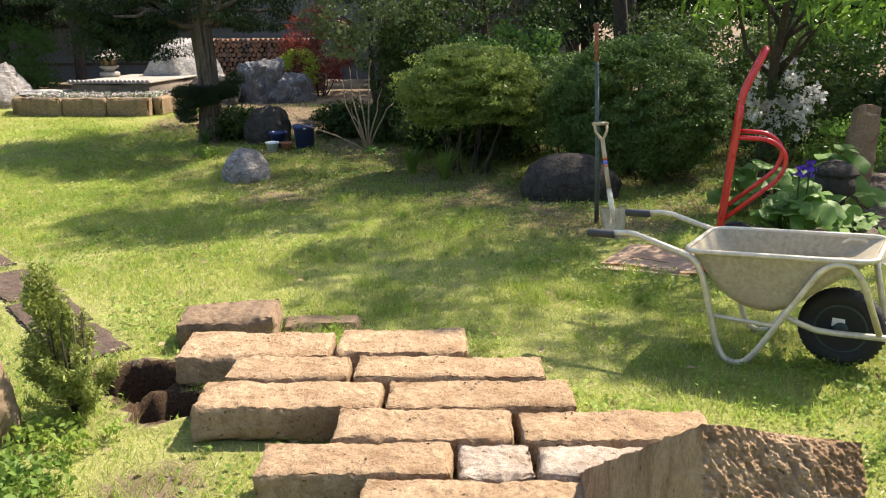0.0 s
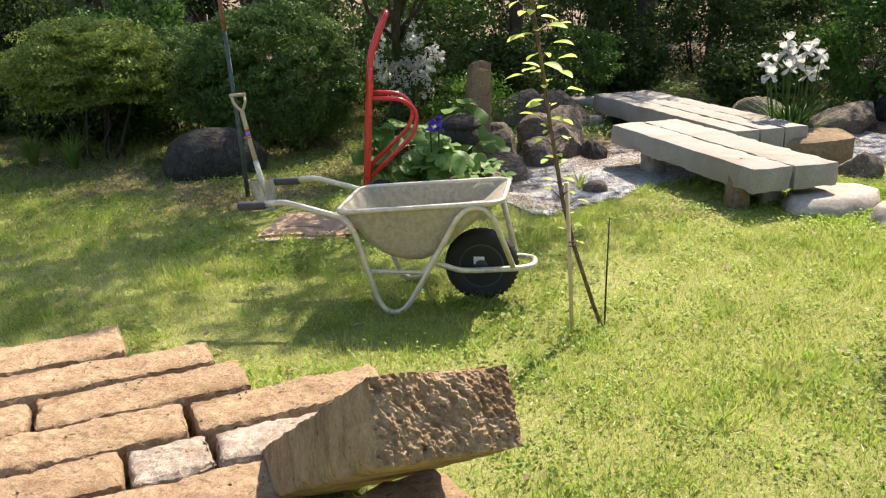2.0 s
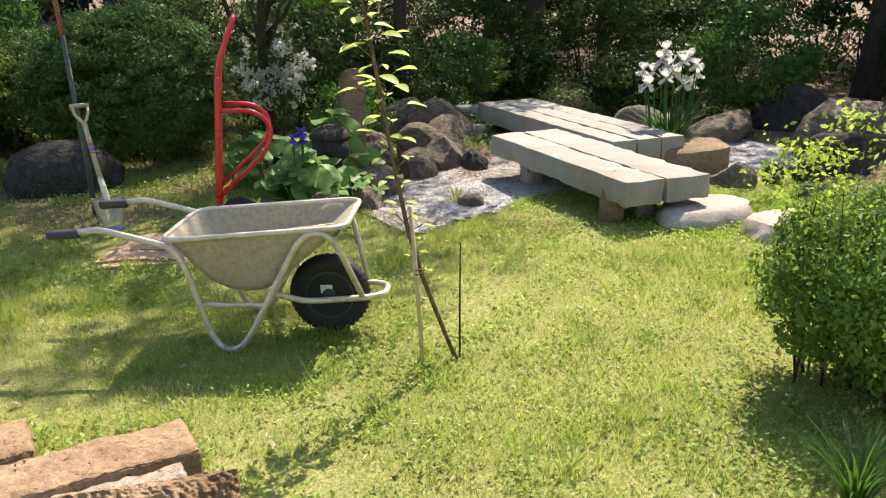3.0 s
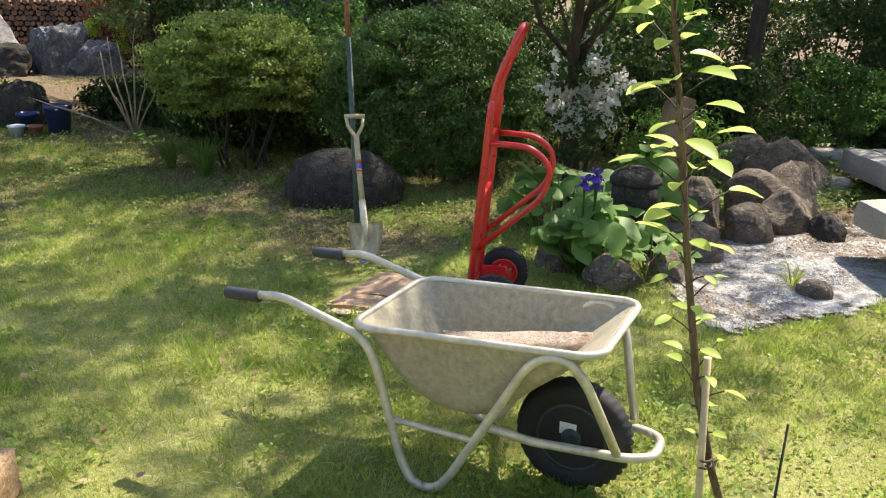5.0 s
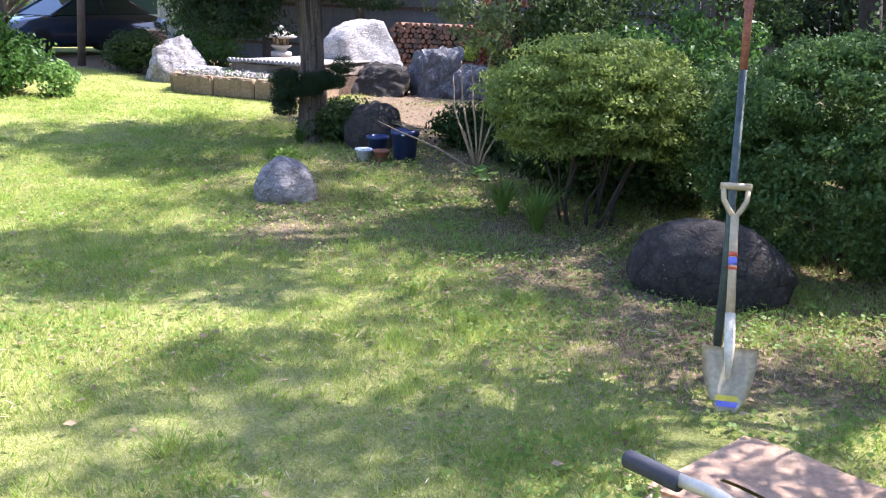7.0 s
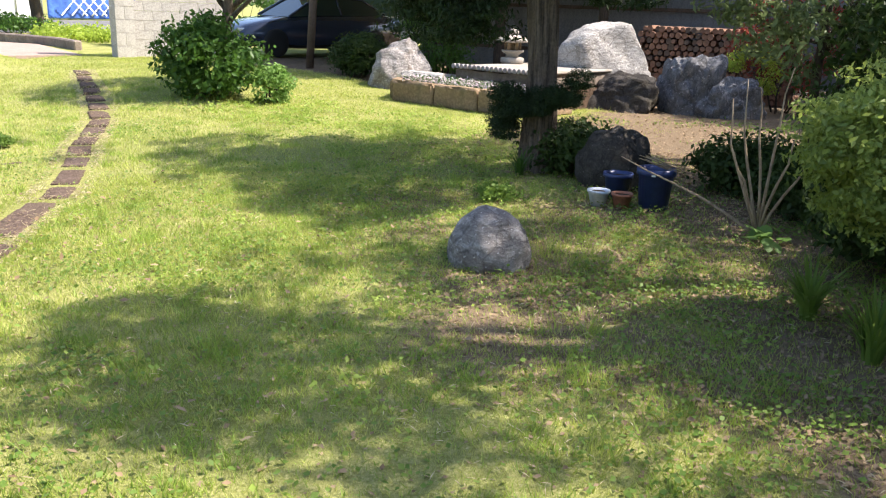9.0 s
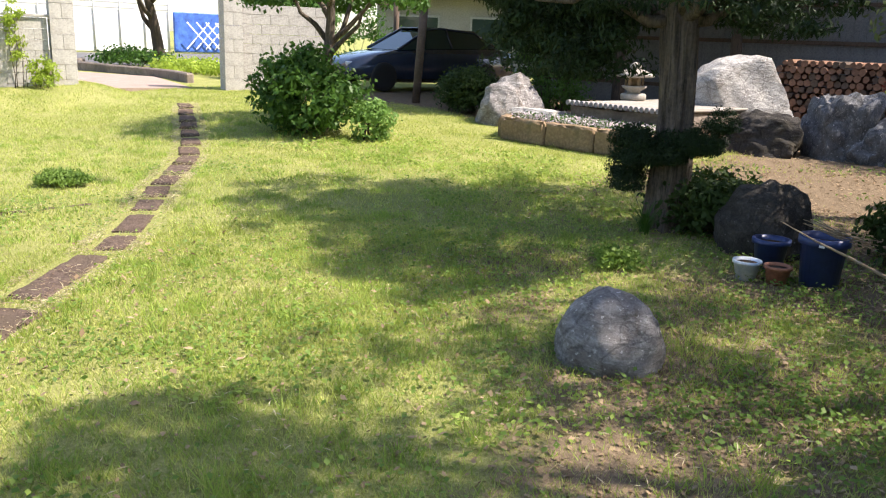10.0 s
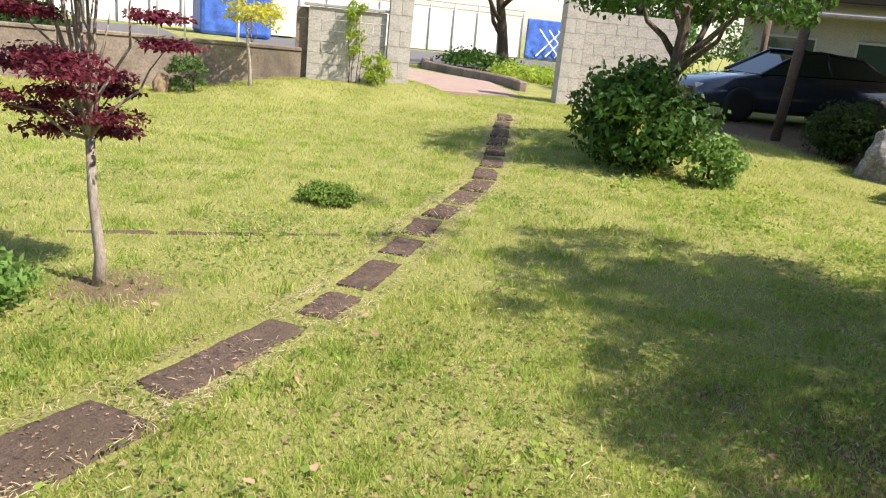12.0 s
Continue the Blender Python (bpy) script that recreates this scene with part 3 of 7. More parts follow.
def leaning_block():
    """The propped block: its raised end is deeply pitted, its foot rests on the pile."""
    L, W, H = 1.32, 0.295, 0.168
    bm = rough_block(W, L, H, 57, 0.006, 0.005, 60)
    ends = [f for f in bm.faces if all(v.co.y < -L / 2 + 0.03 for v in f.verts)]
    bmesh.ops.subdivide_edges(bm, edges=list({e for f in ends for e in f.edges}), cuts=9, use_grid_fill=True)
    for v in bm.verts:
        p = v.co.copy()
        if p.y < -L / 2 + 0.03:
            # pick marks run slantwise across the raised end
            u, w = p.x * 0.8 + p.z * 0.6, p.z * 0.8 - p.x * 0.6
            a = noise.noise(Vector((u * 78, 3, w * 44))) + 0.6 * noise.noise(Vector((u * 150, 5, w * 95)))
            v.co.y += 0.0085 * max(-0.4, a) + 0.009 * noise.noise(Vector((p.x * 14, 9, p.z * 14))) + 0.004 * noise.noise(p * 190)
    ob = part("kerb_block", bm, OYA, None, "", True)
    ob.matrix_basis = Matrix.Translation((0.452, 1.30, 0.805)) @ pose(0, 0, 0, -34.5, 6.3, -3) @ Matrix.Translation((W / 2, L / 2, -H / 2))
    tagged(ob, "tan tuff block propped at a slant, its raised end deeply pitted", "stone block", "kerb blocks on the lawn")
    hewn("kerb_block", "tan tuff block standing on end under the slanting one", "stone block", 0.24, 0.20, 0.44, pose(0.63, 1.56, 0.0, 0, 0, 6), OYA, 58, "kerb blocks on the lawn", 0.008, 0.02, 14)


leaning_block()
boulder("garden_rock", "rounded pale grey boulder half sunk in the lawn", -2.05, 8.50, 0.25, 0.20, 0.345, ROCK_GREY, 6, 10, 0.35, 0.11)
boulder("garden_rock", "low dark lichen-spotted rock under the clipped shrub", 1.17, 7.46, 0.46, 0.27, 0.42, ROCK_DARK, 8, -8, 0.45, 0.09)
boulder("garden_rock", "dark mossy rock beside the juniper trunk", -2.28, 10.85, 0.31, 0.25, 0.50, ROCK_DARK, 9, 20, 0.3, 0.18)
boulder("garden_rock", "tan rough stone beside the small yew", -1.80, 2.90, 0.13, 0.15, 0.44, STONE_TAN, 11, 0, 0.3, 0.16, facets=9)

# stepping path of dark paving slabs leading to the gate: x, y, length, width, turn
path = thing("stepping_path", "narrow path of dark worn paving slabs sunk in the lawn", "path", kind="structure")
SLABS = [(-1.86, 3.96, 0.52, 0.36), (-2.24, 4.42, 0.60, 0.38), (-2.70, 4.96, 0.70, 0.38), (-3.28, 5.58, 0.72, 0.36), (-4.10, 6.42, 1.18, 0.38), (-4.90, 7.30, 0.88, 0.30), (-5.42, 7.88, 0.38, 0.27), (-5.88, 8.26, 0.56, 0.28), (-6.42, 8.66, 0.44, 0.28), (-6.90, 9.00, 0.46, 0.29),
         (-7.34, 9.36, 0.46, 0.29), (-7.80, 9.74, 0.52, 0.31), (-8.26, 10.12, 0.54, 0.31), (-8.74, 10.44, 0.56, 0.32), (-9.26, 10.78, 0.58, 0.32), (-9.80, 11.10, 0.6, 0.32), (-10.4, 11.45, 0.66, 0.32),
         (-11.05, 11.82, 0.7, 0.32), (-11.75, 12.22, 0.75, 0.32), (-12.5, 12.66, 0.8, 0.32)]
for i, (x, y, l, w) in enumerate(SLABS):
    a, b = SLABS[max(i - 1, 0)], SLABS[min(i + 1, len(SLABS) - 1)]
    turn = math.degrees(math.atan2(b[1] - a[1], b[0] - a[0])) + random.uniform(-4, 4)
    ob = part("slab", rough_block(l, w * (0.90 if x > -4.5 else 0.74), 0.06, 70 + i, 0.008, 0.022, 44), PAVER, path, "", True)
    ob.matrix_basis = pose(x, y, g(x, y) - 0.042, 0, 0, turn)
for i, (x, y, l) in enumerate(((-6.86, 6.95, 0.55), (-6.80, 7.55, 0.62), (-6.74, 8.15, 0.42))):
    hewn("edging_stone", "flat strip of grey edging stone flush with the lawn", "edging", 0.05, l, 0.05, pose(x, y, g(x, y) - 0.035, 0, 0, -5), PAVER, 90 + i, "lawn edging")


# ---- wheelbarrow ----
def wheelbarrow():
    w = thing("wheelbarrow", "dull aluminium wheelbarrow with one black rubber wheel, standing on the lawn", "wheelbarrow", 1.85, 3.59, 0, -33)
    # rim line: a rounded rectangle that rises towards the wheel
    def ring(x0, x1, hw0, hw1, z0, z1, r, n=6):
        out = []
        for cx, cy, a0 in ((x1 - r, hw1 - r, 0), (x0 + r, hw0 - r, 90), (x0 + r, -hw0 + r, 180), (x1 - r, -hw1 + r, 270)):
            for k in range(n + 1):
                a = radians(a0 + 90 * k / n)
                x = cx + r * math.cos(a)
                out.append(Vector((x, cy + r * math.sin(a), z0 + (z1 - z0) * (x - x0) / (x1 - x0))))
        return out
    # tub: a trough whose floor sweeps down from the back and up to the front, between two leaning flat sides
    floor_line = [(-0.668, 0.523), (-0.632, 0.478), (-0.590, 0.420), (-0.545, 0.360), (-0.490, 0.308), (-0.425, 0.274), (-0.350, 0.260), (-0.275, 0.264), (-0.215, 0.290), (-0.150, 0.342), (-0.075, 0.414), (0.010, 0.488), (0.075, 0.545), (0.114, 0.578)]
    bm = bmesh.new()
    half_at = lambda z: 0.196 + 0.058 * (z - 0.26) / 0.31
    left, right = [[bm.verts.new((x, q * half_at(z), z)) for x, z in floor_line] for q in (1, -1)]
    for k in range(len(floor_line) - 1):
        bm.faces.new((left[k], left[k + 1], right[k + 1], right[k]))
    bm.faces.new(left[::-1])
    bm.faces.new(right)
    bmesh.ops.recalc_face_normals(bm, faces=bm.faces)
    seam = [e for e in bm.edges if len(e.link_faces) == 2 and abs(e.verts[0].co.y - e.verts[1].co.y) < 0.05 and any(len(f.verts) > 4 for f in e.link_faces)]
    bmesh.ops.bevel(bm, geom=seam, offset=0.045, segments=4, affect="EDGES", profile=0.5)
    bmesh.ops.triangulate(bm, faces=[f for f in bm.faces if len(f.verts) > 4])
    bmesh.ops.solidify(bm, geom=bm.faces[:], thickness=0.004)
    part("tub", bm, TUB, w, "scuffed grey metal tub with dried mud", True)
    bm = bmesh.new()
    tube(bm, ring(-0.680, 0.128, 0.264, 0.253, 0.525, 0.580, 0.075), 0.0125, 8, True)
    part("rim", bm, ALU, w, "rolled pale metal rim")
    for s in (-1, 1):
        bm = bmesh.new()
        tube(bm, bent([(-1.03, s * 0.262, 0.566), (-0.935, s * 0.262, 0.578), (-0.630, s * 0.266, 0.498), (-0.585, s * 0.262, 0.42), (-0.500, s * 0.25, 0.09), (-0.455, s * 0.25, 0.013), (-0.375, s * 0.25, 0.013), (-0.320, s * 0.25, 0.085), (-0.085, s * 0.256, 0.512), (-0.035, s * 0.256, 0.553), (0.035, s * 0.254, 0.556), (0.085, s * 0.235, 0.49), (0.165, s * 0.118, 0.222)], 0.045), 0.0145, 10)
        part("side_frame", bm, ALU, w)
        bm = bmesh.new()
        tube(bm, [(-1.165, s * 0.262, 0.552), (-1.16, s * 0.262, 0.5525), (-1.03, s * 0.262, 0.560), (-1.025, s * 0.262, 0.560)], [0.016, 0.021, 0.021, 0.018], 12)
        part("grip", bm, GRIP, w, "dark grey rubber grip")
        bm = bmesh.new()
        tube(bm, [(-0.533, s * 0.252, 0.228), (-0.242, s * 0.252, 0.226)], 0.010, 8)
        part("leg_brace", bm, ALU, w)
    bm = bmesh.new()
    tube(bm, bent([(-0.215, 0.235, 0.275), (-0.10, 0.125, 0.196), (-0.03, 0.105, 0.190), (0.20, 0.100, 0.205), (0.268, 0.06, 0.208), (0.268, -0.06, 0.208), (0.20, -0.100, 0.205), (-0.03, -0.105, 0.190), (-0.10, -0.125, 0.196), (-0.215, -0.235, 0.275)], 0.045), 0.0145, 10)
    part("wheel_fork", bm, ALU, w)
    wheel = new("wheel")
    wheel.parent = w
    wheel.matrix_basis = pose(0.0, 0, 0.19, 90, 0, 0)
    bm = bmesh.new()
    prof = [(0.115, -0.035), (0.125, -0.042), (0.15, -0.047), (0.175, -0.040), (0.188, -0.022), (0.191, 0), (0.188, 0.022), (0.175, 0.040), (0.15, 0.047), (0.125, 0.042), (0.115, 0.035)]
    lathe(bm, prof, 120)
    for v in bm.verts:
        r, a = math.hypot(v.co.x, v.co.y), math.atan2(v.co.y, v.co.x)
        if r > 0.16 and int(round((a + v.co.z * 4) * 60 / math.pi)) % 3 == 0:
            v.co.x, v.co.y = v.co.x * 0.955, v.co.y * 0.955
    part("tyre", bm, RUBBER, wheel, "black treaded tyre")
    bm = bmesh.new()
    lathe(bm, [(0.02, -0.05), (0.03, -0.048), (0.035, -0.03), (0.09, -0.022), (0.108, -0.036), (0.118, -0.036), (0.118, 0.036), (0.108, 0.036), (0.09, 0.022), (0.035, 0.03), (0.03, 0.048), (0.02, 0.05)], 28)
    part("rim", bm, HUB, wheel, "dark blue-green wheel rim")
    for k in range(4):
        bm = bmesh.new()
        box(bm, 0.022, 0.018, 0.004, Matrix.Rotation(math.pi / 4 + k * math.pi / 2, 4, "Z") @ pose(0.075, 0, 0.0265))
        part("bolt", bm, STEEL, wheel)
    bm = bmesh.new()
    box(bm, 0.055, 0.040, 0.002, pose(-0.012, 0.030, 0.0345))
    part("label", bm, LABEL_WHITE, wheel, "small white sticker on the wheel rim")
    # what lies in it
    m = w.matrix_basis
    hewn("stone_slab", "flat tan broken stone slab lying in the wheelbarrow", "stone slab", 0.52, 0.13, 0.045, m @ pose(-0.20, 0.00, 0.440, 6, -3, 20), OYA_PALE, 41, "", 0.005, 0.02, 26)
    hewn("stone_shard", "grey broken stone shard in the wheelbarrow", "stone slab", 0.2, 0.12, 0.03, m @ pose(-0.17, 0.14, 0.36, 20, -30, 30), CONCRETE_DARK, 42, "", 0.008, 0.03, 10)


wheelbarrow()


# ---- hand truck, spade, bar, cardboard ----
def hand_truck():
    t = thing("hand_truck", "bright red tubular hand truck standing upright on two rubber wheels", "hand truck", 1.79, 5.22, 0, -18)
    hw = 0.165
    for s in (-1, 1):
        bm = bmesh.new()
        tube(bm, [(0.0, s * hw, 0.015), (0.035, s * hw, 0.45), (0.078, s * hw, 0.98), (0.0845, s * hw, 1.055), (0.0855, s * hw, 1.067), (0.086, s * hw, 1.073)], [0.0185, 0.0185, 0.0185, 0.0185, 0.014, 0.005], 12)
        part("rail", bm, RED, t)
        bm = bmesh.new()
        tube(bm, bent([(0.075, s * hw, 0.88), (0.28, s * hw, 0.87), (0.375, s * hw, 0.78), (0.345, s * hw, 0.64), (0.035, s * hw, 0.36)], 0.10), 0.0145, 10)
        part("rear_loop", bm, RED, t)
        wh = new("wheel")
        wh.parent = t
        wh.matrix_basis = pose(0.135, s * 0.235, 0.13, 90, 0, 0)
        bm = bmesh.new()
        lathe(bm, [(0.07, -0.03), (0.085, -0.037), (0.11, -0.035), (0.126, -0.02), (0.130, 0), (0.126, 0.02), (0.11, 0.035), (0.085, 0.037), (0.07, 0.03)], 36)
        for k in range(36):
            for q in (-1, 1):
                box(bm, 0.008, 0.014, 0.022, Matrix.Rotation(2 * math.pi * (k + 0.25 * q) / 36, 4, "Z") @ pose(0.1245, 0, q * 0.014 - 0.011, q * 22, 0, 0))
        part("tyre", bm, RUBBER, wh, "black treaded tyre")
        bm = bmesh.new()
        lathe(bm, [(0.015, -0.042), (0.022, -0.041), (0.028, -0.033), (0.062, -0.033), (0.070, -0.038), (0.076, -0.036), (0.076, 0.036), (0.070, 0.038), (0.062, 0.033), (0.028, 0.033), (0.022, 0.041), (0.015, 0.042)], 24)
        part("hub", bm, RED, wh)
        bm = bmesh.new()
        for k in range(4):
            lathe(bm, [(0.006, -0.038), (0.006, 0.038)], 8, Matrix.Rotation(k * math.pi / 2 + 0.5, 4, "Z") @ Matrix.Translation((0.042, 0, 0)))
        lathe(bm, [(0.008, -0.050), (0.011, -0.046), (0.011, 0.046), (0.008, 0.050)], 10)
        part("axle_nut", bm, STEEL, wh)
    bm = bmesh.new()
    hi = hw - 0.034
    tube(bm, bent([(0.066, -hi, 0.82), (0.091, -hi, 1.135), (0.205, -hi, 1.405), (0.205, hi, 1.405), (0.091, hi, 1.135), (0.066, hi, 0.82)], 0.07), 0.0165, 12)
    part("handle", bm, RED, t)
    for z, x in ((0.62, 0.05), (0.90, 0.072)):
        bm = bmesh.new()
        tube(bm, [(x, -hw, z), (x, hw, z)], 0.013, 10)
        part("crossbar", bm, RED, t)
    bm = bmesh.new()
    box(bm, 0.12, 0.37, 0.006, pose(-0.06, 0, 0.012), 0.002)
    part("toe_plate", bm, RED, t)
    bm = bmesh.new()
    box(bm, 0.006, 0.36, 0.13, pose(0.005, 0, 0.015, 0, 5, 0), 0.002)
    box(bm, 0.15, 0.006, 0.13, pose(0.075, -0.155, 0.05), 0.002)
    box(bm, 0.15, 0.006, 0.13, pose(0.075, 0.155, 0.05), 0.002)
    part("axle_bracket", bm, RED, t)


hand_truck()


def spade():
    s = thing("spade", "beige round-point spade with wooden D-handle leaning on a bar", "spade", 1.29, 5.90, -0.01, 7)
    tilt = Matrix.Rotation(radians(-28.5), 4, "X")
    bm = bmesh.new()
    rows = []
    for i in range(13):
        v = i / 12
        half = 0.104 * (1 - (1 - v) ** 2.2) ** 0.75 + 0.002
        rows.append([bm.verts.new((u * half, 0.030 * (1 - u * u) * (0.3 + v) + 0.02 * (1 - v), v * 0.285)) for u in (-1, -0.7, -0.35, -0.12, 0, 0.12, 0.35, 0.7, 1)])
    for a, b in zip(rows, rows[1:]):
        for k in range(8):
            bm.faces.new((a[k], a[k + 1], b[k + 1], b[k])).smooth = True
    bmesh.ops.solidify(bm, geom=bm.faces[:], thickness=0.003)
    bmesh.ops.transform(bm, matrix=tilt, verts=bm.verts)
    part("blade", bm, BLADE, s, "beige steel blade with a yellow and blue sticker")
    bm = bmesh.new()
    tube(bm, [tilt @ Vector(p) for p in ((0, 0.012, 0.16), (0, 0.016, 0.28), (0, 0.03, 0.42))], [0.008, 0.021, 0.020], 12)
    part("socket", bm, BLADE, s)
    bm = bmesh.new()
    tube(bm, [tilt @ Vector(p) for p in ((0, 0.028, 0.40), (0, 0.04, 0.60), (0, 0.045, 0.83))], [0.018, 0.0165, 0.017], 12)
    for k in (-1, 1):
        tube(bm, [tilt @ Vector(p) for p in ((0, 0.045, 0.82), (k * 0.028, 0.047, 0.865), (k * 0.046, 0.048, 0.90), (k * 0.05, 0.048, 0.955))], 0.011, 8)
    part("shaft", bm, ASHWOOD, s, "pale varnished wooden shaft")
    bm = bmesh.new()
    tube(bm, [tilt @ Vector(p) for p in ((-0.062, 0.048, 0.958), (0, 0.048, 0.960), (0.062, 0.048, 0.958))], 0.015, 10)
    part("handle_grip", bm, ASHWOOD, s)
    for name, mat, z, sx, sz, x in (("sticker", LABEL_YELLOW, 0.085, 0.085, 0.022, 0), ("sticker", LABEL_BLUE, 0.062, 0.085, 0.022, 0.0)):
        bm = bmesh.new()
        k = [bm.verts.new((x + u * sx / 2, 0.030 * (1 - (u * sx / 0.2) ** 2) * (0.3 + (z + w * sz / 2) / 0.285) + 0.02 * (1 - (z + w * sz / 2) / 0.285) - 0.006, z + w * sz / 2)) for w in (-1, 1) for u in (-1, -0.33, 0.33, 1)]
        for i in range(3):
            bm.faces.new((k[i], k[i + 1], k[i + 5], k[i + 4]))
        bmesh.ops.transform(bm, matrix=tilt, verts=bm.verts)
        part(name, bm, mat, s)
    bm = bmesh.new()
    for z, r in ((0.60, 0.0176), (0.655, 0.0175)):
        tube(bm, [tilt @ Vector((0, 0.0405, z)), tilt @ Vector((0, 0.042, z + 0.02))], r, 12)
    part("sticker", bm, LABEL_RED, s)
    bm = bmesh.new()
    tube(bm, [tilt @ Vector((0, 0.041, 0.62)), tilt @ Vector((0, 0.042, 0.653))], 0.0177, 12)
    part("sticker", bm, LABEL_BLUE, s)


spade()
bar = thing("iron_bar", "tall dark iron bar with rusty red top, stuck upright", "digging bar", 1.235, 6.47, 0.0)
bm = bmesh.new()
tube(bm, [(0.01, 0, -0.1), (0, 0, 0.4), (-0.035, 0.02, 1.28)], [0.02, 0.019, 0.016], 10)
part("shaft", bm, BAR_DARK, bar)
bm = bmesh.new()
tube(bm, [(-0.035, 0.02, 1.28), (-0.045, 0.024, 1.50), (-0.047, 0.025, 1.55)], [0.0165, 0.0165, 0.015], 10)
box(bm, 0.042, 0.024, 0.05, pose(-0.047, 0.025, 1.515), 0.008)
part("top", bm, BAR_RUST, bar, "rusty red worn top")


def cardboard():
    bm = bmesh.new()
    n, V = 24, {}
    for i in range(n + 1):
        for j in range(n + 1):
            u, v = i / n, j / n
            x, y = -0.30 + 0.62 * u + 0.10 * v, -0.28 + 0.56 * v + 0.02 * math.sin(6 * u)
            z = 0.014 + 0.010 * noise.noise(Vector((x * 3, y * 3, 2))) + 0.016 * abs(v - 0.42)
            V[i, j] = bm.verts.new((x, y, z + 0.006))
    for i in range(n):
        for j in range(n):
            if not (j == 8 and 4 < i < 15):
                bm.faces.new((V[i, j], V[i + 1, j], V[i + 1, j + 1], V[i, j + 1]))
    bmesh.ops.solidify(bm, geom=bm.faces[:], thickness=0.006)
    ob = part("cardboard_sheet", bm, CARD)
    ob.matrix_basis = pose(1.42, 5.38, 0.0, 0, 0, -23)
    tagged(ob, "torn brown corrugated cardboard lying flat on the grass", "cardboard")
    bm = bmesh.new()
    box(bm, 0.56, 0.20, 0.010, pose(0, -0.17, 0.002, 0, 0, 3), 0.002)
    ob = part("cardboard_sheet", bm, CARD)
    ob.matrix_basis = pose(1.40, 5.33, 0.0, 0, 0, -23)
    tagged(ob, "lower torn layer of brown cardboard on the grass", "cardboard")


cardboard()


# ---- plants ----
def leaf_cloud(name, pos, out, size, mat, parent, aspect=1.9, seed=1, droop=0.3, fold=0.25):
    """Many small folded leaves: four-cornered blades at pos, facing roughly along out."""
    rng = np.random.default_rng(seed)
    n = len(pos)
    nrm = out + rng.normal(0, 0.65, (n, 3))
    nrm /= np.linalg.norm(nrm, axis=1)[:, None] + 1e-9
    t = rng.normal(0, 1, (n, 3))
    t[:, 2] -= droop
    t -= nrm * (t * nrm).sum(1)[:, None]
    t /= np.linalg.norm(t, axis=1)[:, None] + 1e-9
    b = np.cross(nrm, t)
    L = (size * rng.uniform(0.6, 1.25, n))[:, None]
    W = L / aspect
    base, tip = pos, pos + t * L
    mid = pos + t * L * 0.45 - nrm * L * fold * 0.25
    V = np.stack([base, mid + b * W * 0.5 + nrm * L * fold * 0.3, tip - nrm * L * 0.12, mid - b * W * 0.5 + nrm * L * fold * 0.3], 1).reshape(-1, 3)
    i = np.arange(n)[:, None] * 4
    F = np.concatenate([i + np.array([[0, 1, 2]]), i + np.array([[0, 2, 3]])], 1).reshape(-1, 3)
    return arrays(name, V, F, mat, parent)


def clumps(rng, centres, radii, per, shell=0.35, squash=0.7):
    """Points in clumps, most of them near each clump's skin; gives places and outward ways."""
    c = np.repeat(centres, per, 0)
    r = np.repeat(radii, per)
    d = rng.normal(0, 1, (len(c), 3))
    d /= np.linalg.norm(d, axis=1)[:, None]
    d[:, 2] = np.where(d[:, 2] < -0.3, d[:, 2] * 0.5, d[:, 2])
    k = 1 - shell * rng.random(len(c)) ** 1.5
    p = c + d * (r * k)[:, None] * np.array([1, 1, squash])
    return p, d


def crown_points(rng, n_clump, rx, ry, rz, clump, per, inner=0.45, low=-0.5, squash=0.7):
    """Clump centres over an uneven ellipsoid."""
    d = rng.normal(0, 1, (n_clump * 3, 3))
    d /= np.linalg.norm(d, axis=1)[:, None]
    d = d[d[:, 2] > low][:n_clump]
    k = inner + (1 - inner) * rng.random(len(d)) ** 0.5
    c = d * k[:, None] * np.array([rx, ry, rz])
    return clumps(rng, c, clump * rng.uniform(0.6, 1.3, len(c)), per, 0.35, squash)


def limbs(bm, rng, base, tips, r0, sag=0.05):
    for tip in tips:
        a, b = Vector(base), Vector(tip)
        mid = a.lerp(b, 0.5) + Vector(rng.normal(0, sag, 3)) + Vector((0, 0, (b - a).length * 0.08))
        q = a.lerp(b, 0.25) + Vector(rng.normal(0, sag * 0.4, 3))
        tube(bm, [a, q, mid, a.lerp(b, 0.78).lerp(mid, 0.2), b], [r0, r0 * 0.8, r0 * 0.6, r0 * 0.4, r0 * 0.18], 6)


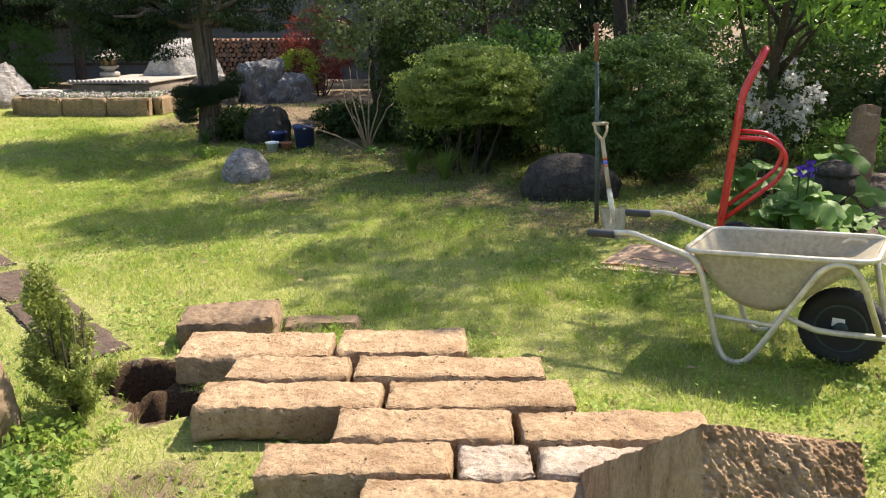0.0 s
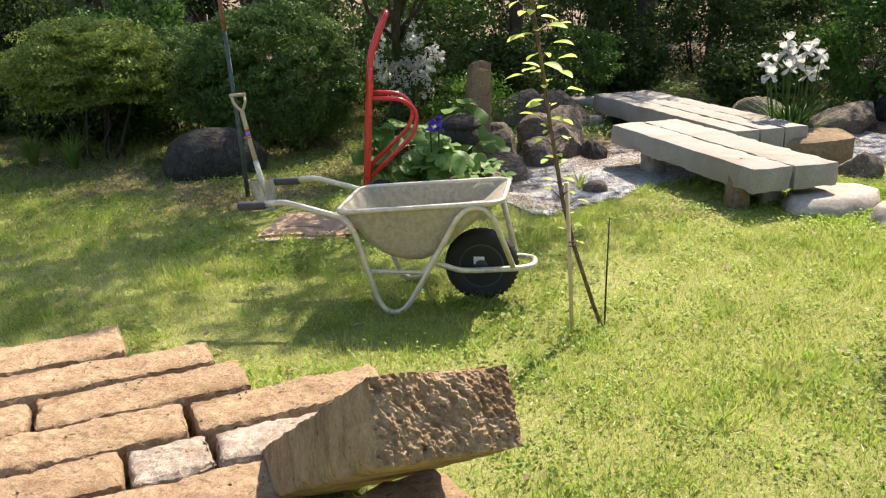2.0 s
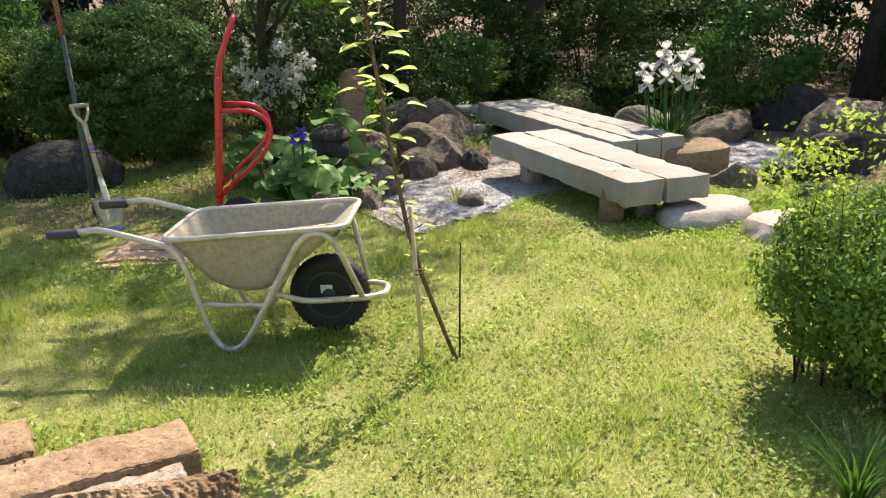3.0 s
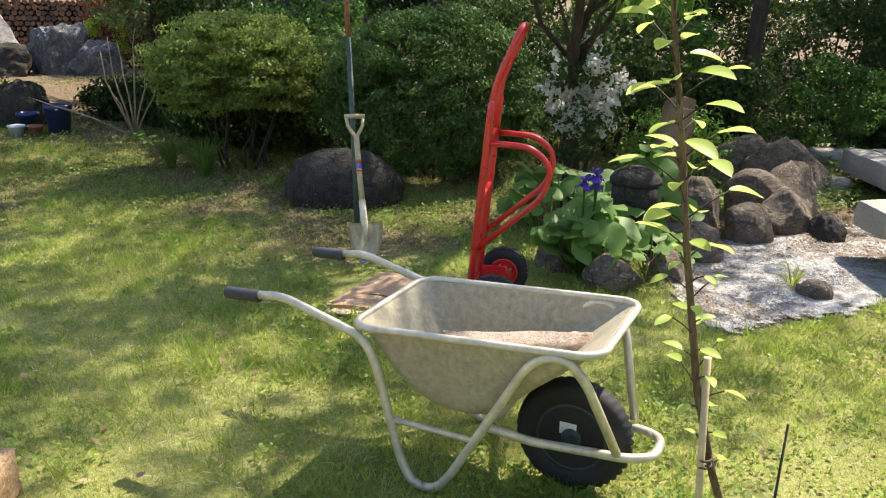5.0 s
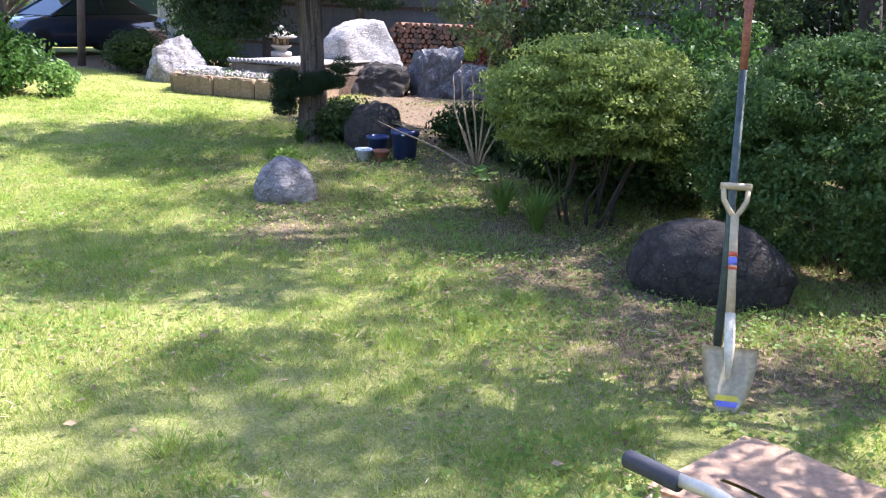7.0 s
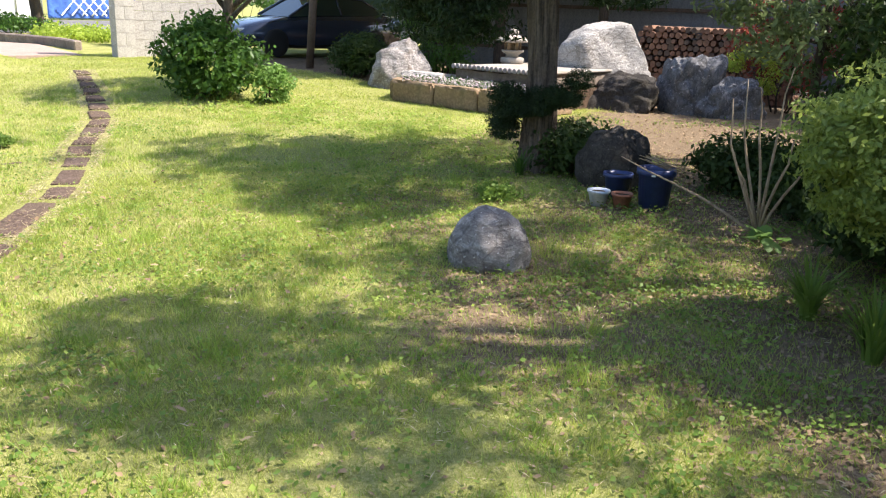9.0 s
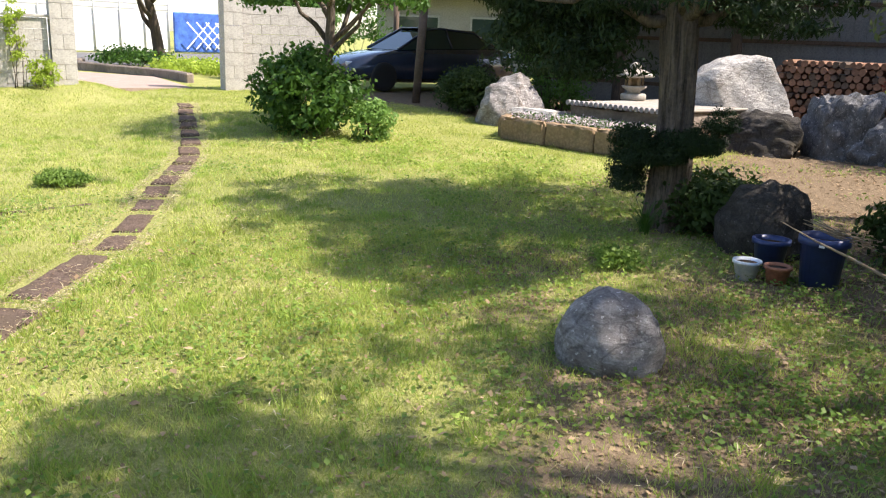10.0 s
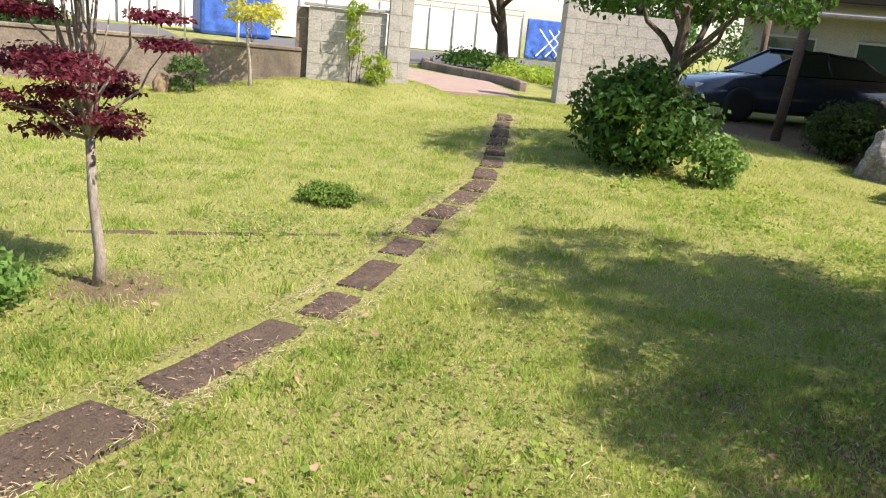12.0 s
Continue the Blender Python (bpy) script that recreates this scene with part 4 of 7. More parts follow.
def shrub(name, label, x, y, rx, ry, z0, z1, mat, leaf, n_clump, per, clump, seed, stems=7, category="shrub", bark=BARK_DARK, stem_r=0.02, group="", inner=0.55, low=-0.55, spread=0.15, aspect=1.9, squash=0.7):
    """A bush: stems from the foot and a crown between heights z0 and z1."""
    rng = np.random.default_rng(seed)
    s = thing(name, label, category, x, y, g(x, y), 0, group)
    rz, cz = (z1 - z0) / 2, (z0 + z1) / 2
    for k in range(stems):
        bm = bmesh.new()
        a = 2 * math.pi * k / stems + rng.uniform(-0.3, 0.3)
        rr = rng.uniform(0.35, 0.75)
        limbs(bm, rng, (spread * math.cos(a) * rng.uniform(0.3, 1), spread * math.sin(a) * rng.uniform(0.3, 1), -0.05), [(rx * rr * math.cos(a), ry * rr * math.sin(a), cz + rz * rng.uniform(-0.3, 0.5))], stem_r * rng.uniform(0.7, 1.2))
        part("stem", bm, bark, s)
    p, d = crown_points(rng, n_clump, rx, ry, rz, clump, per, inner, low, squash)
    p = p + np.array([0, 0, cz])
    keep = p[:, 2] > 0.02
    leaf_cloud("crown", p[keep], d[keep], leaf, mat, s, aspect, seed)
    return s


def tree(name, label, x, y, trunk_r, fork, rx, ry, z0, z1, mat, leaf, n_clump, per, clump, seed, bark=BARK, lean=(0, 0), n_limb=9, aspect=1.9, low=-0.6, inner=0.4):
    rng = np.random.default_rng(seed)
    s = thing(name, label, "tree", x, y, g(x, y))
    cz, rz = (z0 + z1) / 2, (z1 - z0) / 2
    bm = bmesh.new()
    pts, rad = [], []
    for k in range(9):
        v = k / 8
        pts.append((lean[0] * v + 0.04 * math.sin(5 * v + seed), lean[1] * v + 0.04 * math.cos(4 * v + seed) - 0.04, -0.1 + v * (cz + 0.1)))
        rad.append(trunk_r * (1.35 - 0.35 * min(1, v * 6)) * (1 - 0.55 * v))
    tube(bm, pts, rad, 12)
    part("trunk", bm, bark, s)
    for i in range(n_limb):
        bm = bmesh.new()
        a = 2 * math.pi * i / n_limb + rng.uniform(-0.3, 0.3)
        zz = fork + (cz - fork) * rng.uniform(0, 0.9)
        v = zz / max(cz, 0.1)
        rr = rng.uniform(0.5, 0.85)
        limbs(bm, rng, (lean[0] * v, lean[1] * v, zz), [(lean[0] + rx * rr * math.cos(a), lean[1] + ry * rr * math.sin(a), cz + rz * rng.uniform(-0.5, 0.6))], trunk_r * 0.42, 0.1)
        part("limb", bm, bark, s)
    p, d = crown_points(rng, n_clump, rx, ry, rz, clump, per, inner, low)
    leaf_cloud("crown", p + np.array([lean[0], lean[1], cz]), d, leaf, mat, s, aspect, seed)
    return s


def stem_plant(name, label, x, y, n, height, spread, mat, seed, width=0.02, category="plant", z=None, group=""):
    """A tuft of long arching strap leaves from one root."""
    rng = np.random.default_rng(seed)
    s = thing(name, label, category, x, y, g(x, y) if z is None else z, 0, group)
    V, F = [], []
    for k in range(n):
        a, h, w = rng.uniform(0, 2 * math.pi), height * rng.uniform(0.6, 1.1), width * rng.uniform(0.7, 1.2)
        out, r0 = spread * rng.uniform(0.3, 1.0), 0.04 * rng.random()
        d, sd = np.array([math.cos(a), math.sin(a), 0]), np.array([-math.sin(a), math.cos(a), 0])
        bend = rng.uniform(0.7, 1.0)
        base = len(V)
        for q in range(5):
            v = q / 4
            c = d * (r0 + out * v * v) + np.array([0, 0, h * (v - (1 - bend) * v * v * v)])
            ww = w * (1 - v) ** 0.6 + 0.001
            V += [c - sd * ww / 2, c + sd * ww / 2]
            if q:
                o = base + 2 * q
                F.append((o - 2, o - 1, o + 1, o))
    arrays("leaves", np.array(V), np.array(F), mat, s)
    return s


# the great clipped shrubs
shrub("clipped_shrub", "rounded yellow-green clipped shrub on several bare stems", 0.30, 8.68, 0.70, 0.60, 0.40, 1.36, LEAF_YEL, 0.034, 320, 190, 0.16, 11, 9, stem_r=0.017, low=-0.75, spread=0.26, inner=0.5, squash=0.33)
shrub("clipped_shrub", "large dense dark green clipped shrub down to the ground", 1.95, 8.25, 0.86, 0.62, 0.0, 1.38, LEAF_DARK, 0.034, 420, 170, 0.13, 12, 7, low=-0.9, inner=0.72, squash=0.6)
shrub("clipped_shrub", "dark green clipped shrub behind the spade", 1.30, 8.9, 0.5, 0.5, 0.1, 1.15, LEAF_DARK, 0.034, 120, 180, 0.16, 13, 6, low=-0.9, inner=0.7)
shrub("azalea", "azalea shrub covered in white blossom", 2.86, 7.15, 0.34, 0.32, 0.25, 1.28, LEAF_FOREST, 0.035, 40, 90, 0.12, 14, 5, low=-0.9)


def blossoms(parent_label, x, y, rx, ry, z0, z1, n, mat, size, seed):
    rng = np.random.default_rng(seed)
    c = rng.normal(0, 1, (n, 3))
    c /= np.linalg.norm(c, axis=1)[:, None]
    c[:, 1] = -np.abs(c[:, 1])
    c *= rng.uniform(0.35, 1.0, n)[:, None]
    c[:, 0] += 0.12
    c = c * np.array([rx, ry, (z1 - z0) / 2]) + np.array([0, 0, (z0 + z1) / 2])
    p, d = clumps(rng, c, np.full(n, 0.035), 14, 0.8, 1.0)
    ob = leaf_cloud("blossom", p, d, size, mat, None, 1.3, seed)
    ob.matrix_basis = pose(x, y, g(x, y))
    tagged(ob, parent_label, "blossom", kind="stuff")


blossoms("clusters of white azalea blossom on the shrub", 2.84, 7.12, 0.36, 0.34, 0.48, 1.32, 85, PETAL_WHITE, 0.048, 3)


def juniper():
    """The trained juniper: a ridged twisting trunk, a collar of foliage low down and a dark crown above."""
    x, y = -3.09, 10.95
    s = thing("juniper", "old trained juniper with fissured trunk and dark foliage pads", "tree", x, y, g(x, y))
    bm = bmesh.new()
    n, sides = 44, 60
    rings = []
    for i in range(n):
        v = i / (n - 1)
        z = -0.1 + v * 3.3
        r = 0.142 * (1 + 0.22 * max(0, 1 - v * 9)) * (1 - 0.30 * v)
        cx, cy = 0.05 * math.sin(v * 5) - 0.03 * v, 0.05 * math.cos(v * 4)
        rings.append([bm.verts.new((cx + math.cos(a) * q, cy + math.sin(a) * q, z)) for a, q in ((2 * math.pi * k / sides, r * (1 + 0.13 * math.sin(5 * (2 * math.pi * k / sides) + v * 7) + 0.08 * math.sin(9 * (2 * math.pi * k / sides) - v * 9) - 0.09 * abs(math.sin(13 * (math.pi * k / sides) + v * 6)))) for k in range(sides))])
    for a, b in zip(rings, rings[1:]):
        for k in range(sides):
            bm.faces.new((a[k], a[(k + 1) % sides], b[(k + 1) % sides], b[k])).smooth = True
    rng = np.random.default_rng(5)
    part("trunk", bm, BARK, s)
    # the last two limbs carry the unseen boughs added for shade
    for tip in [(-1.3, 0.2, 1.75), (-0.9, -0.5, 1.62), (1.0, 0.2, 1.7), (0.7, -0.5, 1.85), (-1.7, 0.5, 2.3), (1.4, 0.5, 2.4), (0.3, 0.9, 2.1), (1.3, -0.9, 2.55), (0.8, -1.0, 2.5)]:
        bm = bmesh.new()
        limbs(bm, rng, (0, 0, 1.5), [tip], 0.055, 0.08)
        part("limb", bm, BARK, s)
    C = np.array([(-0.27, -0.05, 0.50), (-0.24, -0.12, 0.40), (-0.15, -0.2, 0.62), (-0.05, -0.22, 0.60), (0.1, -0.16, 0.60), (0.22, -0.1, 0.58), (0.32, -0.03, 0.66), (0.40, 0.0, 0.76), (-0.30, 0.02, 0.34), (-0.2, -0.18, 0.30), (-0.12, -0.22, 0.48), (0.02, -0.22, 0.50), (0.14, -0.2, 0.52), (0.26, -0.14, 0.62), (-0.3, -0.1, 0.6), (0.36, -0.08, 0.60)])
    C = C + np.array([0, 0, 0.05])
    p, d = clumps(rng, C, np.array([0.16, 0.17, 0.13, 0.12, 0.12, 0.13, 0.15, 0.13, 0.15, 0.15, 0.12, 0.11, 0.11, 0.12, 0.12, 0.11]), 2300, 0.5, 0.95)
    leaf_cloud("foliage_pad", p, d, 0.024, LEAF_PINE, s, 3.2, 8)
    C = rng.normal(0, 1, (210, 3)) * np.array([0.85, 0.5, 0.5]) + np.array([-0.4, 0.1, 2.15])
    C = C[(C[:, 2] > 1.75 - 0.28 * np.clip(np.abs(C[:, 0] + 0.1), 0, 1.6))]
    low = np.concatenate([np.stack([rng.uniform(-1.65, -0.2, 70), rng.uniform(-0.35, 0.6, 70), rng.uniform(1.12, 1.75, 70)], 1), np.stack([rng.uniform(0.25, 1.2, 12), rng.uniform(-0.3, 0.6, 12), rng.uniform(1.45, 1.9, 12)], 1)])
    # unseen foliage above view, added to widen the juniper's shadow on the lawn
    unseen_bough = np.stack([rng.uniform(0.5, 1.7, 55), rng.uniform(-1.3, -0.1, 55), rng.uniform(2.3, 2.9, 55)], 1)
    C = np.concatenate([C, low, unseen_bough])
    p, d = clumps(rng, C, rng.uniform(0.13, 0.28, len(C)), 190, 0.7, 0.55)
    leaf_cloud("crown", p, d, 0.06, LEAF_PINE, s, 3.2, 9, 1.2)


juniper()


# ---- woods behind ----
# tall trees added to shade the garden from crowns out of view: x, y, trunk radius, lean, crown rx, ry, z0, z1, seed
for x, y, r, lean, rx, ry, z0, z1, sd in ((2.4, 11.6, 0.14, (0.45, 0.1), 1.6, 1.5, 4.4, 8.2, 21), (2.4, 10.8, 0.10, (-0.85, -1.35), 0.95, 0.65, 5.1, 6.2, 26), (5.4, 9.7, 0.09, (0.2, -0.65), 2.5, 2.3, 4.5, 8.4, 22), (-0.9, 13.6, 0.13, (0.2, 0), 1.7, 1.6, 3.0, 6.4, 23), (8.8, 11.2, 0.17, (0, 0.2), 2.2, 2.0, 3.0, 7.0, 24), (10.6, 6.6, 0.16, (0.3, 0), 2.0, 2.2, 2.8, 7.5, 25)):
    tree("shade_tree", "tall dark-leaved tree added behind the shrubs, its unseen crown shading the garden", x, y, r, z0 * 0.6, rx, ry, z0, z1, LEAF_FOREST, 0.12, 38 if sd == 21 else 30 if sd == 26 else 90 if sd == 22 else 62, 95, 0.42, sd, BARK_DARK, lean, 9)
for x, y, z0, z1, rx, sd in ((-9.6, 18.6, 1.0, 6.0, 1.6, 31), (-7.9, 18.4, 1.5, 6.5, 1.5, 32), (-6.3, 19.6, 1.7, 6.0, 1.5, 33), (2.6, 15.0, 0.6, 6.0, 2.0, 34), (6.0, 14.0, 0.5, 6.0, 2.2, 35), (10.5, 11.5, 0.4, 6.0, 2.2, 36), (12.0, 7.0, 0.4, 6.0, 2.2, 37), (11.5, 3.0, 0.3, 5.5, 2.0, 38), (1.0, 19.6, 1.5, 6.2, 1.8, 39), (-5.0, 22.6, 1.6, 6.2, 1.7, 40), (4.6, 17.6, 0.2, 6.0, 2.1, 171), (8.2, 17.2, 0.2, 6.2, 2.1, 172), (11.6, 15.4, 0.2, 6.0, 2.1, 173), (14.6, 12.4, 0.2, 6.2, 2.1, 174), (16.6, 9.0, 0.2, 6.0, 2.1, 175), (17.4, 5.2, 0.2, 6.0, 2.1, 176), (16.8, 1.4, 0.2, 6.0, 2.1, 177), (-1.8, 22.8, 0.6, 6.0, 1.8, 178)):
    tree("conifer", "dense dark evergreen tree at the garden's edge", x, y, 0.12, z0, rx, rx, z0, z1, LEAF_PINE, 0.17, 95, 110, 0.5, sd, BARK_DARK, (0, 0), 8, 2.6, -0.95, 0.45)
# understory bushes: x, y, rx, z1, seed
for x, y, rx, z1, sd in ((-0.25, 10.9, 0.6, 1.75, 41), (0.9, 10.2, 0.8, 1.5, 42), (2.7, 9.6, 0.8, 1.6, 43), (3.7, 9.0, 0.7, 1.45, 44), (4.3, 9.9, 0.9, 1.7, 45), (0.2, 11.8, 1.0, 2.0, 46), (2.3, 12.2, 1.2, 2.4, 47), (7.0, 10.4, 0.9, 1.5, 49), (8.6, 8.0, 0.9, 1.6, 50), (8.4, 6.6, 0.7, 1.3, 51), (9.2, 4.2, 0.9, 1.5, 52), (4.6, 13.2, 1.4, 2.6, 54), (10.2, 8.6, 1.2, 2.2, 55), (-8.7, 17.6, 0.7, 1.6, 57), (-9.5, 16.2, 0.45, 0.7, 58), (0.1, 9.65, 0.5, 0.55, 160), (0.75, 9.5, 0.5, 0.6, 163), (-1.25, 11.35, 0.4, 0.35, 164), (-0.55, 10.75, 0.4, 0.42, 166), (-2.78, 11.2, 0.32, 0.32, 167), (8.3, 12.6, 1.5, 2.2, 59), (6.9, 9.2, 0.5, 0.7, 83), (4.9, 9.0, 0.5, 0.8, 86), (7.6, 7.6, 0.6, 0.7, 89), (9.3, 10.4, 1.0, 1.3, 92), (10.6, 9.6, 1.4, 2.0, 62), (11.3, 6.9, 1.3, 1.9, 65), (10.8, 4.6, 1.2, 1.7, 68), (10.4, 2.2, 1.3, 1.8, 71), (6.6, 13.4, 1.3, 2.0, 74), (9.6, 1.0, 1.0, 1.4, 77), (13.4, 9.2, 1.9, 2.6, 130), (14.2, 5.6, 1.9, 2.6, 133), (14.0, 2.2, 1.9, 2.4, 136), (12.2, 12.6, 1.9, 2.6, 139), (9.4, 14.6, 1.9, 2.6, 142), (15.0, 7.4, 1.8, 2.6, 145), (12.9, -0.6, 1.8, 2.3, 148)):
    shrub("evergreen_bush", "loose dark green bush in the shade of the trees", x, y, rx, rx * 0.85, 0.05, z1, LEAF_FOREST if sd % 3 else LEAF_CAMEL, 0.06, 75, 95, 0.24, sd, 6, inner=0.5, low=-0.9)
shrub("lit_bush", "round bush with sunlit glossy leaves", 6.0, 8.9, 0.45, 0.45, 0.0, 0.95, LEAF_CAMEL, 0.045, 60, 90, 0.14, 61, 6, low=-0.9)
shrub("lime_bush", "small bright lime-green bush behind the rocks", -3.0, 17.6, 0.45, 0.35, 0.1, 1.0, LEAF_LIME, 0.05, 45, 70, 0.14, 62, 5, low=-0.7)
shrub("red_bush", "red-leaved bush in front of the firewood", -2.6, 18.0, 0.8, 0.5, 0.2, 1.9, LEAF_RUST, 0.06, 60, 70, 0.2, 63, 6, low=-0.8)
shrub("fresh_bush", "light green bush beside the path", 4.0, 8.0, 0.42, 0.38, 0.0, 0.62, LEAF_PEACH, 0.04, 50, 60, 0.14, 64, 5, low=-0.9)

tree("loose_evergreen", "loose grey-green evergreen with hanging twigs beside the clipped shrub", -0.85, 11.5, 0.05, 0.6, 0.85, 0.7, 0.85, 2.7, LEAF_GREY, 0.075, 100, 75, 0.24, 65, BARK_DARK, (-0.1, -0.1), 9, 2.6, -0.95, 0.5)

# overhanging peach boughs
peach = tree("peach_tree", "fruit tree with long drooping fresh green leaves over the shrubs", 2.95, 7.6, 0.055, 0.9, 1.25, 0.7, 1.48, 2.35, LEAF_PEACH, 0.15, 46, 42, 0.22, 71, BARK_DARK, (-0.25, -0.95), 9, 4.2, -0.9, 0.5)

# board fence and firewood
fence = thing("board_fence", "dark grey weathered board fence behind the garden", "fence", kind="structure")
k = 0
for x in np.arange(-11.5, 3.0, 0.21):
    bm = bmesh.new()
    box(bm, 0.2085, 0.02, 2.15 + random.uniform(-0.01, 0.01), None, 0.004)
    ob = part("board", bm, BOARD, fence)
    ob.matrix_basis = pose(x, 21.0 + random.uniform(-0.004, 0.004), 0.25)
for z in (0.65, 1.55, 2.2):
    bm = bmesh.new()
    box(bm, 14.8, 0.04, 0.07, pose(-4.3, 20.955, z), 0.004)
    part("rail", bm, WOOD_DARK, fence)


def firewood(x0, y, cols, rows, seed):
    rng = np.random.default_rng(seed)
    s = thing("firewood_stack", "stack of split firewood logs with reddish cut ends", "firewood", x0, y, g(x0, y))
    for j in range(rows):
        for i in range(cols):
            r = rng.uniform(0.042, 0.064)
            bm = bmesh.new()
            n = int(rng.integers(6, 9))
            ring = [(r * rng.uniform(0.8, 1.1) * math.cos(2 * math.pi * q / n), r * rng.uniform(0.8, 1.1) * math.sin(2 * math.pi * q / n)) for q in range(n)]
            a = [bm.verts.new((u, 0, v)) for u, v in ring]
            b = [bm.verts.new((u, 0.4, v)) for u, v in ring]
            bm.faces.new(a)
            bm.faces.new(b[::-1])
            for q in range(n):
                bm.faces.new((a[q], b[q], b[(q + 1) % n], a[(q + 1) % n]))
            ob = part("log", bm, LOG_END if rng.random() < 0.75 else WOOD_DARK, s)
            ob.matrix_basis = pose(i * 0.113 + (j % 2) * 0.055, rng.uniform(-0.06, 0.06), 0.06 + j * 0.100, 0, rng.uniform(0, 60), 0)


firewood(-5.3, 18.9, 24, 12, 3)

# ---- raised bed with lantern ----
bed = thing("raised_bed", "low raised bed walled with mossy tan stone blocks", "raised bed")
BED = [((-7.35, 14.42), (-6.56, 14.34)), ((-6.54, 14.34), (-5.76, 14.26)), ((-5.74, 14.26), (-4.98, 14.18)), ((-4.92, 14.30), (-4.80, 15.1)), ((-7.42, 14.50), (-7.75, 15.4))]
for i, ((x0, y0), (x1, y1)) in enumerate(BED):
    l = math.hypot(x1 - x0, y1 - y0)
    ob = part("block", rough_block(l, 0.18, 0.33, 120 + i, 0.012, 0.03, 24), STONE_TAN, bed, "", True)
    ob.matrix_basis = pose((x0 + x1) / 2, (y0 + y1) / 2 + 0.08, 0.07, 0, 0, math.degrees(math.atan2(y1 - y0, x1 - x0)))
bm = bmesh.new()
vs = [bm.verts.new(p) for p in ((-7.25, 14.55, 0.36), (-5.02, 14.32, 0.36), (-4.9, 15.4, 0.38), (-4.9, 17.2, 0.38), (-7.7, 17.2, 0.38))]
bm.faces.new(vs)
r = bmesh.ops.extrude_face_region(bm, geom=bm.faces[:])
bmesh.ops.translate(bm, vec=(0, 0, -0.3), verts=[e for e in r["geom"] if isinstance(e, bmesh.types.BMVert)])
bmesh.ops.recalc_face_normals(bm, faces=bm.faces)
part("earth", bm, EARTH, bed)
rng0 = np.random.default_rng(77)
n = 6500
p = np.stack([rng0.uniform(-7.2, -4.95, n), rng0.uniform(14.42, 15.3, n), rng0.uniform(0.38, 0.47, n)], 1)
ob = leaf_cloud("creeping_flowers", p[: n // 2], np.tile([0, 0, 1.0], (n // 2, 1)), 0.035, PETAL_PINK, None, 1.3, 4)
tagged(ob, "carpet of pale pink creeping flowers in the raised bed", "flowers", kind="stuff")
ob = leaf_cloud("creeping_leaves", p[n // 2:], np.tile([0, 0, 1.0], (n - n // 2, 1)), 0.04, LEAF_CAMEL, None, 1.8, 5)
tagged(ob, "low green creeping leaves in the raised bed", "plant", kind="stuff")
hewn("flat_stone", "flat white-grey stone on the raised bed's corner", "rock", 0.95, 0.5, 0.11, pose(-7.12, 15.0, 0.385, 0, 0, -6), ROCK_WHITE, 131, "", 0.02, 0.08, 10)
plat = thing("stone_platform", "stone platform edged with a row of small roof tiles", "platform", -5.76, 16.10, 0.385, -8)
ob = part("base", rough_block(1.5, 2.3, 0.21, 132, 0.008, 0.02, 14), CONCRETE_DARK, plat, "", True)
bm = bmesh.new()
box(bm, 1.56, 2.36, 0.035, pose(0, 0, 0.212), 0.01)
part("top", bm, GRANITE, plat)
for k in range(19):
    bm = bmesh.new()
    lathe(bm, [(0.032, 0), (0.036, 0.005), (0.036, 0.05), (0.034, 0.055)], 10, pose(-0.74 + k * 0.0822, -1.16, 0.245, 90, 0, 0))
    part("edge_tile", bm, TILE_CLAY, plat)


def lantern():
    s = thing("stone_lantern", "small pale granite lantern with a broad roof stone", "stone lantern", -6.48, 16.45, 0.632)
    s.scale = (1.14, 1.14, 1.14)
    bm = bmesh.new()
    lathe(bm, [(0.15, 0), (0.165, 0.02), (0.165, 0.07), (0.15, 0.085)], 20)
    part("foot", bm, GRANITE, s)
    bm = bmesh.new()
    lathe(bm, [(0.09, 0.085), (0.085, 0.12), (0.155, 0.16), (0.16, 0.185)], 12)
    part("platform", bm, GRANITE, s)
    bm = bmesh.new()
    for a in range(6):
        box(bm, 0.05, 0.03, 0.10, Matrix.Rotation(radians(60 * a + 30), 4, "Z") @ pose(0.105, 0, 0.185, 0, 0, 90), 0.004)
    lathe(bm, [(0.07, 0.185), (0.07, 0.285)], 6)
    part("fire_box", bm, STONE_TAN, s)
    bm = bmesh.new()
    lathe(bm, [(0.12, 0.285), (0.27, 0.30), (0.285, 0.318), (0.24, 0.345), (0.13, 0.385), (0.06, 0.395)], 6)
    part("roof", bm, GRANITE, s)
    bm = bmesh.new()
    lathe(bm, [(0.04, 0.395), (0.07, 0.41), (0.075, 0.44), (0.04, 0.47), (0.01, 0.485)], 12)
    part("finial", bm, GRANITE, s)


lantern()
boulder("garden_rock", "tall whitish weathered rock with dark clefts", -5.15, 17.1, 0.90, 0.62, 1.25, ROCK_WHITE, 16, 15, 0.35, 0.12, z=0.10, facets=7)
boulder("garden_rock", "slanting pale grey rock at the bed's corner", -8.42, 15.95, 0.56, 0.40, 0.84, ROCK_GREY, 23, 20, 0.3, 0.16, z=0.12, facets=6)
boulder("garden_rock", "long low dark rock in front of the white one", -4.50, 16.35, 0.72, 0.42, 0.56, ROCK_DARK, 18, -6, 0.3, 0.3, facets=12)
boulder("garden_rock", "angular blue-grey rock with pale streaks", -3.70, 16.85, 0.55, 0.5, 0.88, ROCK_BLUE, 19, -12, 0.3, 0.30, facets=12)
boulder("garden_rock", "angular blue-grey rock beside the others", -3.05, 16.75, 0.55, 0.42, 0.58, ROCK_BLUE, 20, 30, 0.3, 0.3, facets=12)


